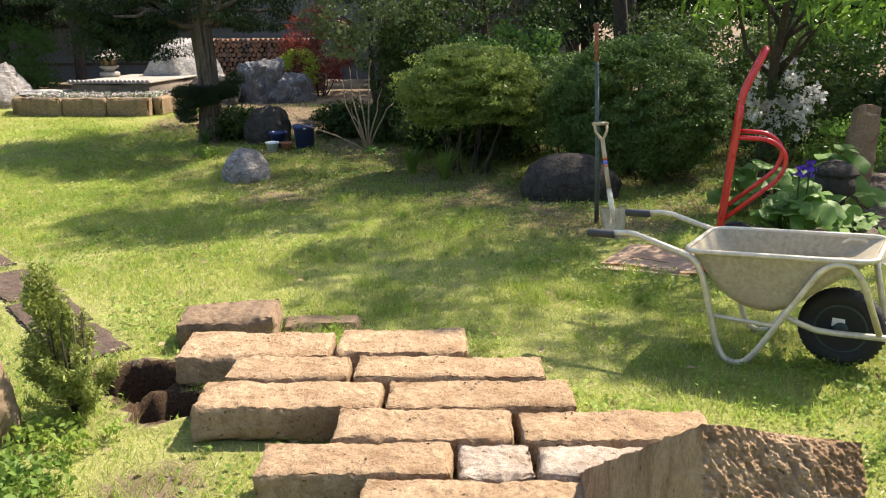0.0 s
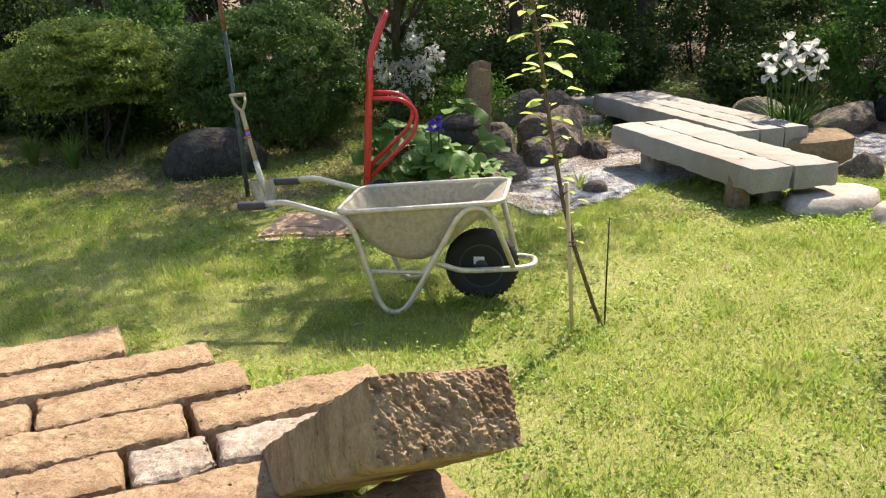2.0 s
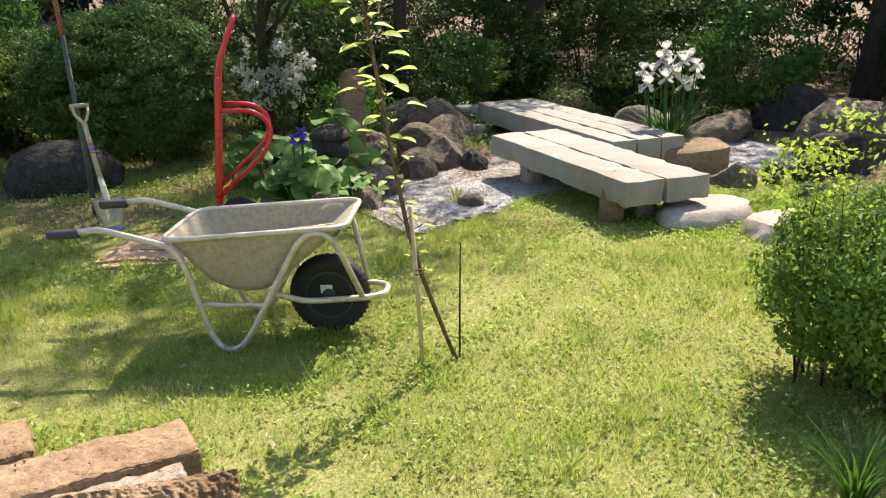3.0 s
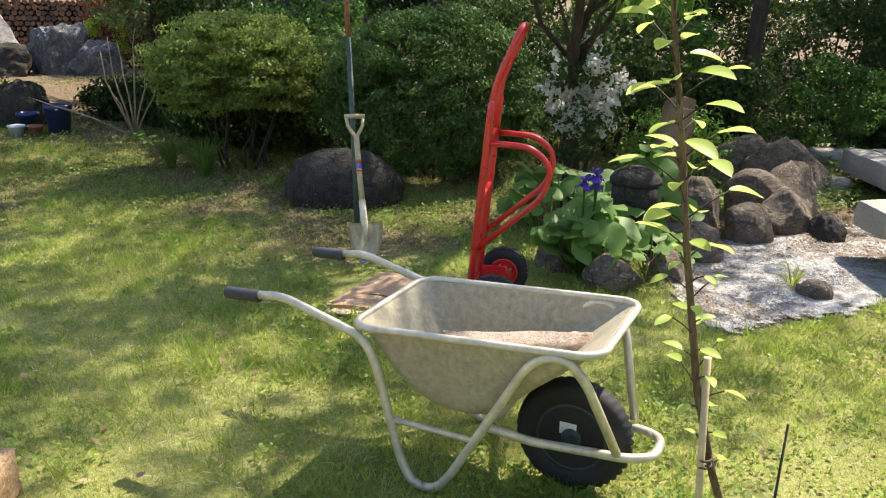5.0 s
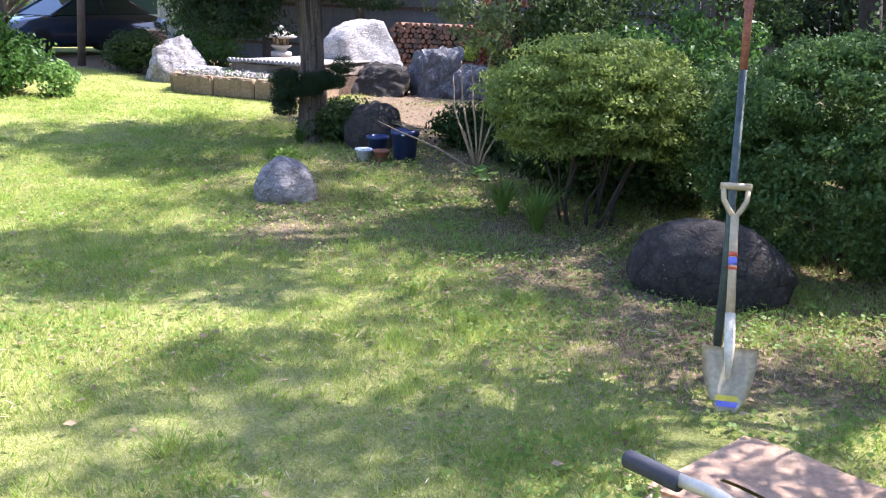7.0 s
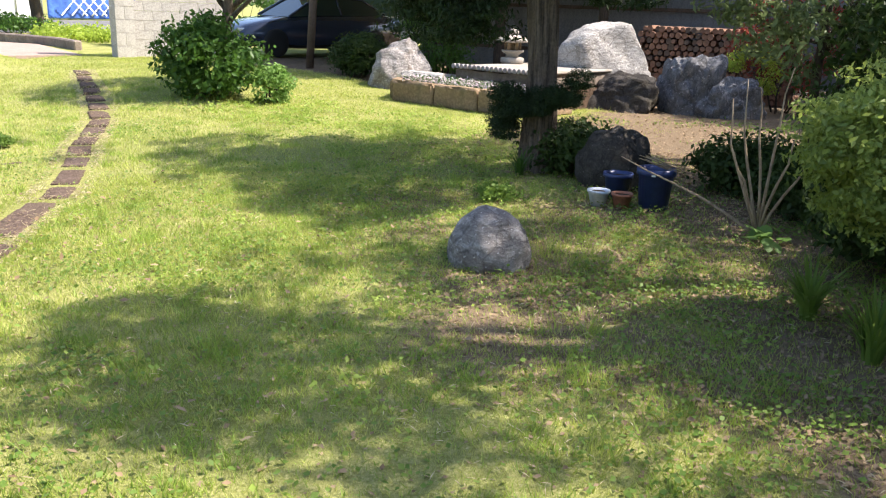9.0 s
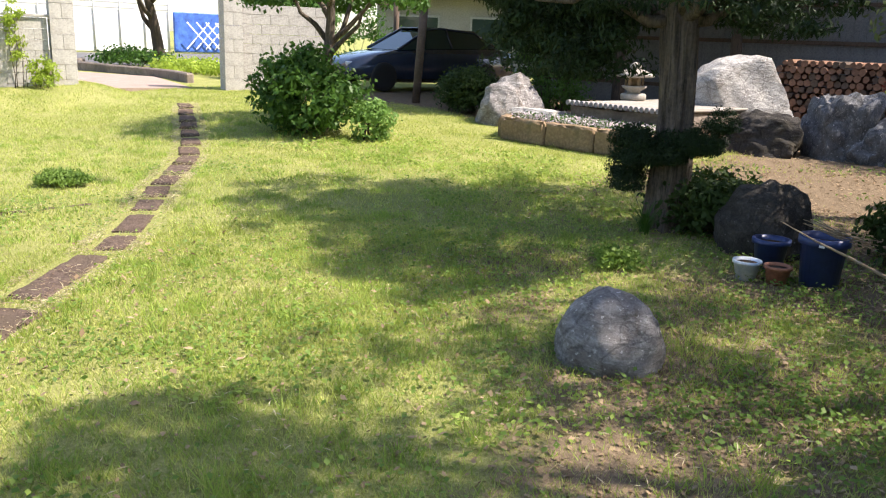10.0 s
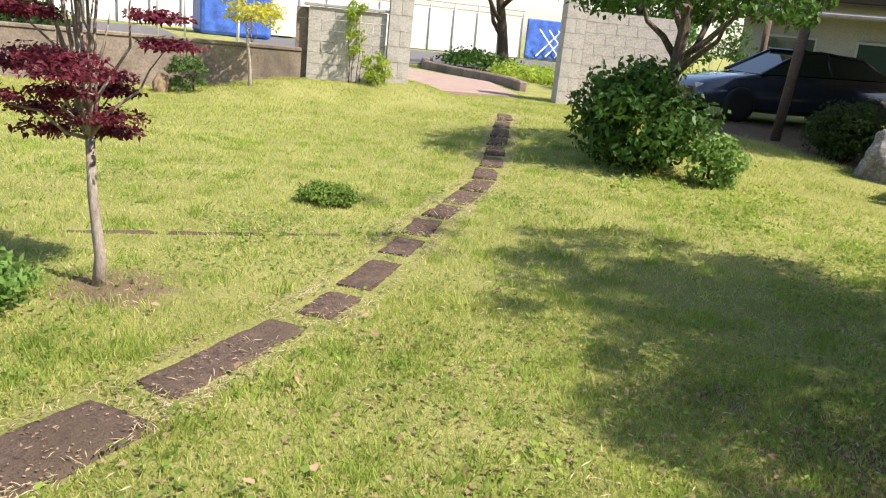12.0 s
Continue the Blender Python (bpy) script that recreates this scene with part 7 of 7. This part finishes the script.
def scatter(name, label, cat, mat, n, x0, x1, y0, y1, size, seed, want, aspect=1.6, lift=0.012, flat=1.0, base=0.0, bare=True):
    rng = np.random.default_rng(seed)
    x, y = rng.uniform(x0, x1, n), rng.uniform(y0, y1, n)
    keep = rng.random(n) < want(x, y)
    if bare:
        keep &= ~in_block(x, y)
    x, y = x[keep], y[keep]
    p = np.stack([x, y, land(x, y) + base + lift * rng.uniform(0.4, 1.6, len(x))], 1)
    ob = leaf_cloud(name, p, np.tile([0, 0, 1.0 + flat], (len(x), 1)), size, mat, None, aspect, seed, 0)
    tagged(ob, label, cat, kind="stuff")


grass("tall_grass", "taller rank grass in the lawn", -5.0, 5.4, 1.3, 9.6, 60000, 0.06, 0.007, 4, LEAF_LAWN)
grass("tall_grass", "rank fresh green tufts standing out of the lawn", -5.0, 5.4, 1.3, 10.5, 46000, 0.075, 0.006, 24, LEAF_TUFT, tufts=0.045)
grass("tall_grass", "rank green tufts scattered over the lawn by the path", -11.0, -3.0, 5.0, 12.5, 30000, 0.06, 0.008, 25, LEAF_TUFT, tufts=0.05)
scatter("dry_leaves", "dry brown leaves littering the ground under the shrubs", "leaf litter", LEAF_DEAD, 100000, -5.0, 6.0, 5.3, 12.8, 0.028, 5, lambda x, y: 0.10 + 0.9 * soil_at(x, y))
scatter("lawn_weeds", "creeping broad-leaved weeds in the near lawn", "weeds", LEAF_LAWN, 42000, 0.8, 5.0, 1.3, 4.6, 0.022, 27, lambda x, y: np.clip(0.25 + 0.9 * soft_noise(x * 9.1, y * 9.1, 17), 0, 1), 1.6, 0.035, 0.2)
scatter("dry_leaves", "few pale dry leaves lying on the lawn", "leaf litter", LEAF_DEAD, 2600, -6.0, 5.0, 1.3, 9.0, 0.042, 6, lambda x, y: 0.3 + 0 * x, lift=0.035)
scatter("clover", "patches of small round-leaved weeds in the lawn", "weeds", LEAF_WEED, 90000, -9.0, 5.5, 1.5, 11.5, 0.026, 7, lambda x, y: np.clip(soft_noise(x * 1.6, y * 1.6, 11) * 1.5, 0, 1), 1.2, 0.03)
scatter("ground_ivy", "low dark weeds in the shade under the shrubs", "weeds", LEAF_WEED, 140000, -5.2, 5.5, 5.0, 11.8, 0.026, 8, lambda x, y: np.clip(soil_at(x, y) + 0.15, 0, 1) * np.clip(0.45 + soft_noise(x * 2.6, y * 2.6, 5), 0, 1), 1.2, 0.035)
scatter("moss", "bright green moss round the stepping stones", "moss", MOSS, 26000, 4.3, 7.2, 2.8, 4.6, 0.022, 9, lambda x, y: np.clip(1.3 - np.hypot((x - 5.3) / 1.3, (y - 4.0) / 0.5), 0, 1), 1.3, 0.02)
scatter("woodland_weeds", "lit green ground cover beside the woodland path", "weeds", LEAF_WEED, 26000, 3.6, 9.8, 6.8, 11.5, 0.05, 10, lambda x, y: np.clip(0.5 + soft_noise(x * 1.5, y * 1.5, 2), 0, 1), 1.4, 0.05)


STRAW = leafy("straw", (0.42, 0.34, 0.20), (0.66, 0.57, 0.38), 0.2, 0.8)
scatter("straw_fringe", "dry straw and clippings along the paving slabs", "straw", STRAW, 260000, -13.0, -1.6, 3.7, 13.0, 0.05, 12, lambda x, y: near_path(x, y, 0.20) * np.clip(0.45 + soft_noise(x * 2.3, y * 2.3, 31), 0.1, 1), 14, 0.020)
scatter("path_litter", "dry leaf scraps and straw lying on the paving slabs", "leaf litter", LEAF_DEAD, 120000, -13.0, -3.4, 5.6, 13.0, 0.018, 17, lambda x, y: 0.45 * near_path(x, y, 0.19) * np.clip(0.4 + soft_noise(x * 4, y * 4, 3), 0, 1), 2.0, 0.006, 3.0, 0.020, False)
scatter("path_litter", "pale straw lying across the edges of the paving slabs", "straw", STRAW, 110000, -13.0, -3.4, 5.6, 13.0, 0.045, 18, lambda x, y: (near_path(x, y, 0.21) - 0.88 * near_path(x, y, 0.13)) * np.clip(0.35 + 1.3 * soft_noise(x * 3, y * 3, 6), 0, 1), 12, 0.008, 3.0, 0.020, False)
scatter("lawn_weeds", "bright broad-leaved weeds in patches of the sunlit lawn", "weeds", LEAF_LAWN, 150000, -8.0, 4.6, 1.5, 12.5, 0.031, 19, lambda x, y: np.clip(3.0 * (soft_noise(x * 3.1, y * 3.1, 14) - 0.22), 0, 1) * np.clip(0.3 + soft_noise(x * 0.7, y * 0.7, 15), 0.1, 1), 1.7, 0.035, 0.2)
scatter("lawn_weeds", "low flowering weeds in the lawn beside the leafy bushes", "weeds", LEAF_LAWN, 4200, -8.3, -4.6, 11.2, 13.2, 0.045, 20, lambda x, y: np.clip(0.5 + soft_noise(x * 3, y * 3, 2), 0, 1), 1.8, 0.05, 0.0)
scatter("straw_fringe", "dry grass clippings lying thinly on the lawn", "straw", STRAW, 26000, -9.0, 5.0, 1.5, 11.0, 0.04, 13, lambda x, y: np.clip(0.25 + soft_noise(x * 2.7, y * 2.7, 21), 0, 1), 9, 0.03)


def clods():
    """Crumbs of earth left on the blocks and round the hole."""
    rng = np.random.default_rng(33)
    pts = []
    for x0, x1, y0, y1, _, top in PILE:
        n = int(rng.integers(15, 70))
        cx, cy = rng.uniform(x0, x1), rng.uniform(y0, y1)
        q = np.stack([np.where(rng.random(n) < 0.6, rng.normal(cx, 0.10, n), rng.uniform(x0, x1, n)), np.where(rng.random(n) < 0.6, rng.normal(cy, 0.05, n), rng.uniform(y0, y1, n)), np.full(n, top + 0.001)], 1)
        pts.append(q[(q[:, 0] > x0 + 0.02) & (q[:, 0] < x1 - 0.02) & (q[:, 1] > y0 + 0.02) & (q[:, 1] < y1 - 0.02)])
    n = 500
    x, y = rng.uniform(-1.85, -0.90, 4 * n), rng.uniform(2.95, 3.85, 4 * n)
    rim = np.abs(pit_edge(x, y) - 1.2) < 0.22
    x, y = x[rim], y[rim]
    pts.append(np.stack([x, y, land(x, y) + 0.005], 1))
    p = np.concatenate(pts)
    n = len(p)
    r = 0.0018 + 0.006 * rng.random(n) ** 5
    octa = np.array([(1, 0, 0), (0, 1, 0), (-1, 0, 0), (0, -1, 0), (0, 0, 0.8), (0, 0, -0.8)])
    V = octa[None] * rng.uniform(0.6, 1.4, (n, 6, 1)) * r[:, None, None] + p[:, None]
    f = np.array([(0, 1, 4), (1, 2, 4), (2, 3, 4), (3, 0, 4), (1, 0, 5), (2, 1, 5), (3, 2, 5), (0, 3, 5)])
    ob = arrays("earth_crumbs", V.reshape(-1, 3), (np.arange(n)[:, None, None] * 6 + f[None]).reshape(-1, 3), OYA_DARK)
    tagged(ob, "dark crumbs of earth on the blocks and round the hole", "earth", kind="stuff")


clods()

scatter("dry_leaves", "dry leaves and needles on the bare earth before the rocks", "leaf litter", LEAF_DEAD, 14000, -4.6, 1.0, 10.5, 16.5, 0.05, 15, lambda x, y: 0.25 + 0.7 * np.clip(soft_noise(x * 2.0, y * 2.0, 4), 0, 1), 2.2)
scatter("earth_weeds", "thin green weeds on the bare earth before the rocks", "weeds", LEAF_WEED, 9000, -4.6, 1.0, 10.8, 16.0, 0.05, 16, lambda x, y: np.clip(soft_noise(x * 1.7, y * 1.7, 8), 0, 1), 2.5, 0.04, -0.5)

scatter("gravel_debris", "brown leaf scraps and needles strewn over the pale gravel", "leaf litter", LEAF_DEAD, 42000, 2.9, 7.0, 4.2, 7.0, 0.024, 22, lambda x, y: np.clip(0.15 + 0.5 * smooth_step(5.6, 6.3, y) + 0.9 * soft_noise(x * 2.4, y * 2.4, 12), 0.03, 1), 1.8, 0.006, 2.0, 0.012, False)
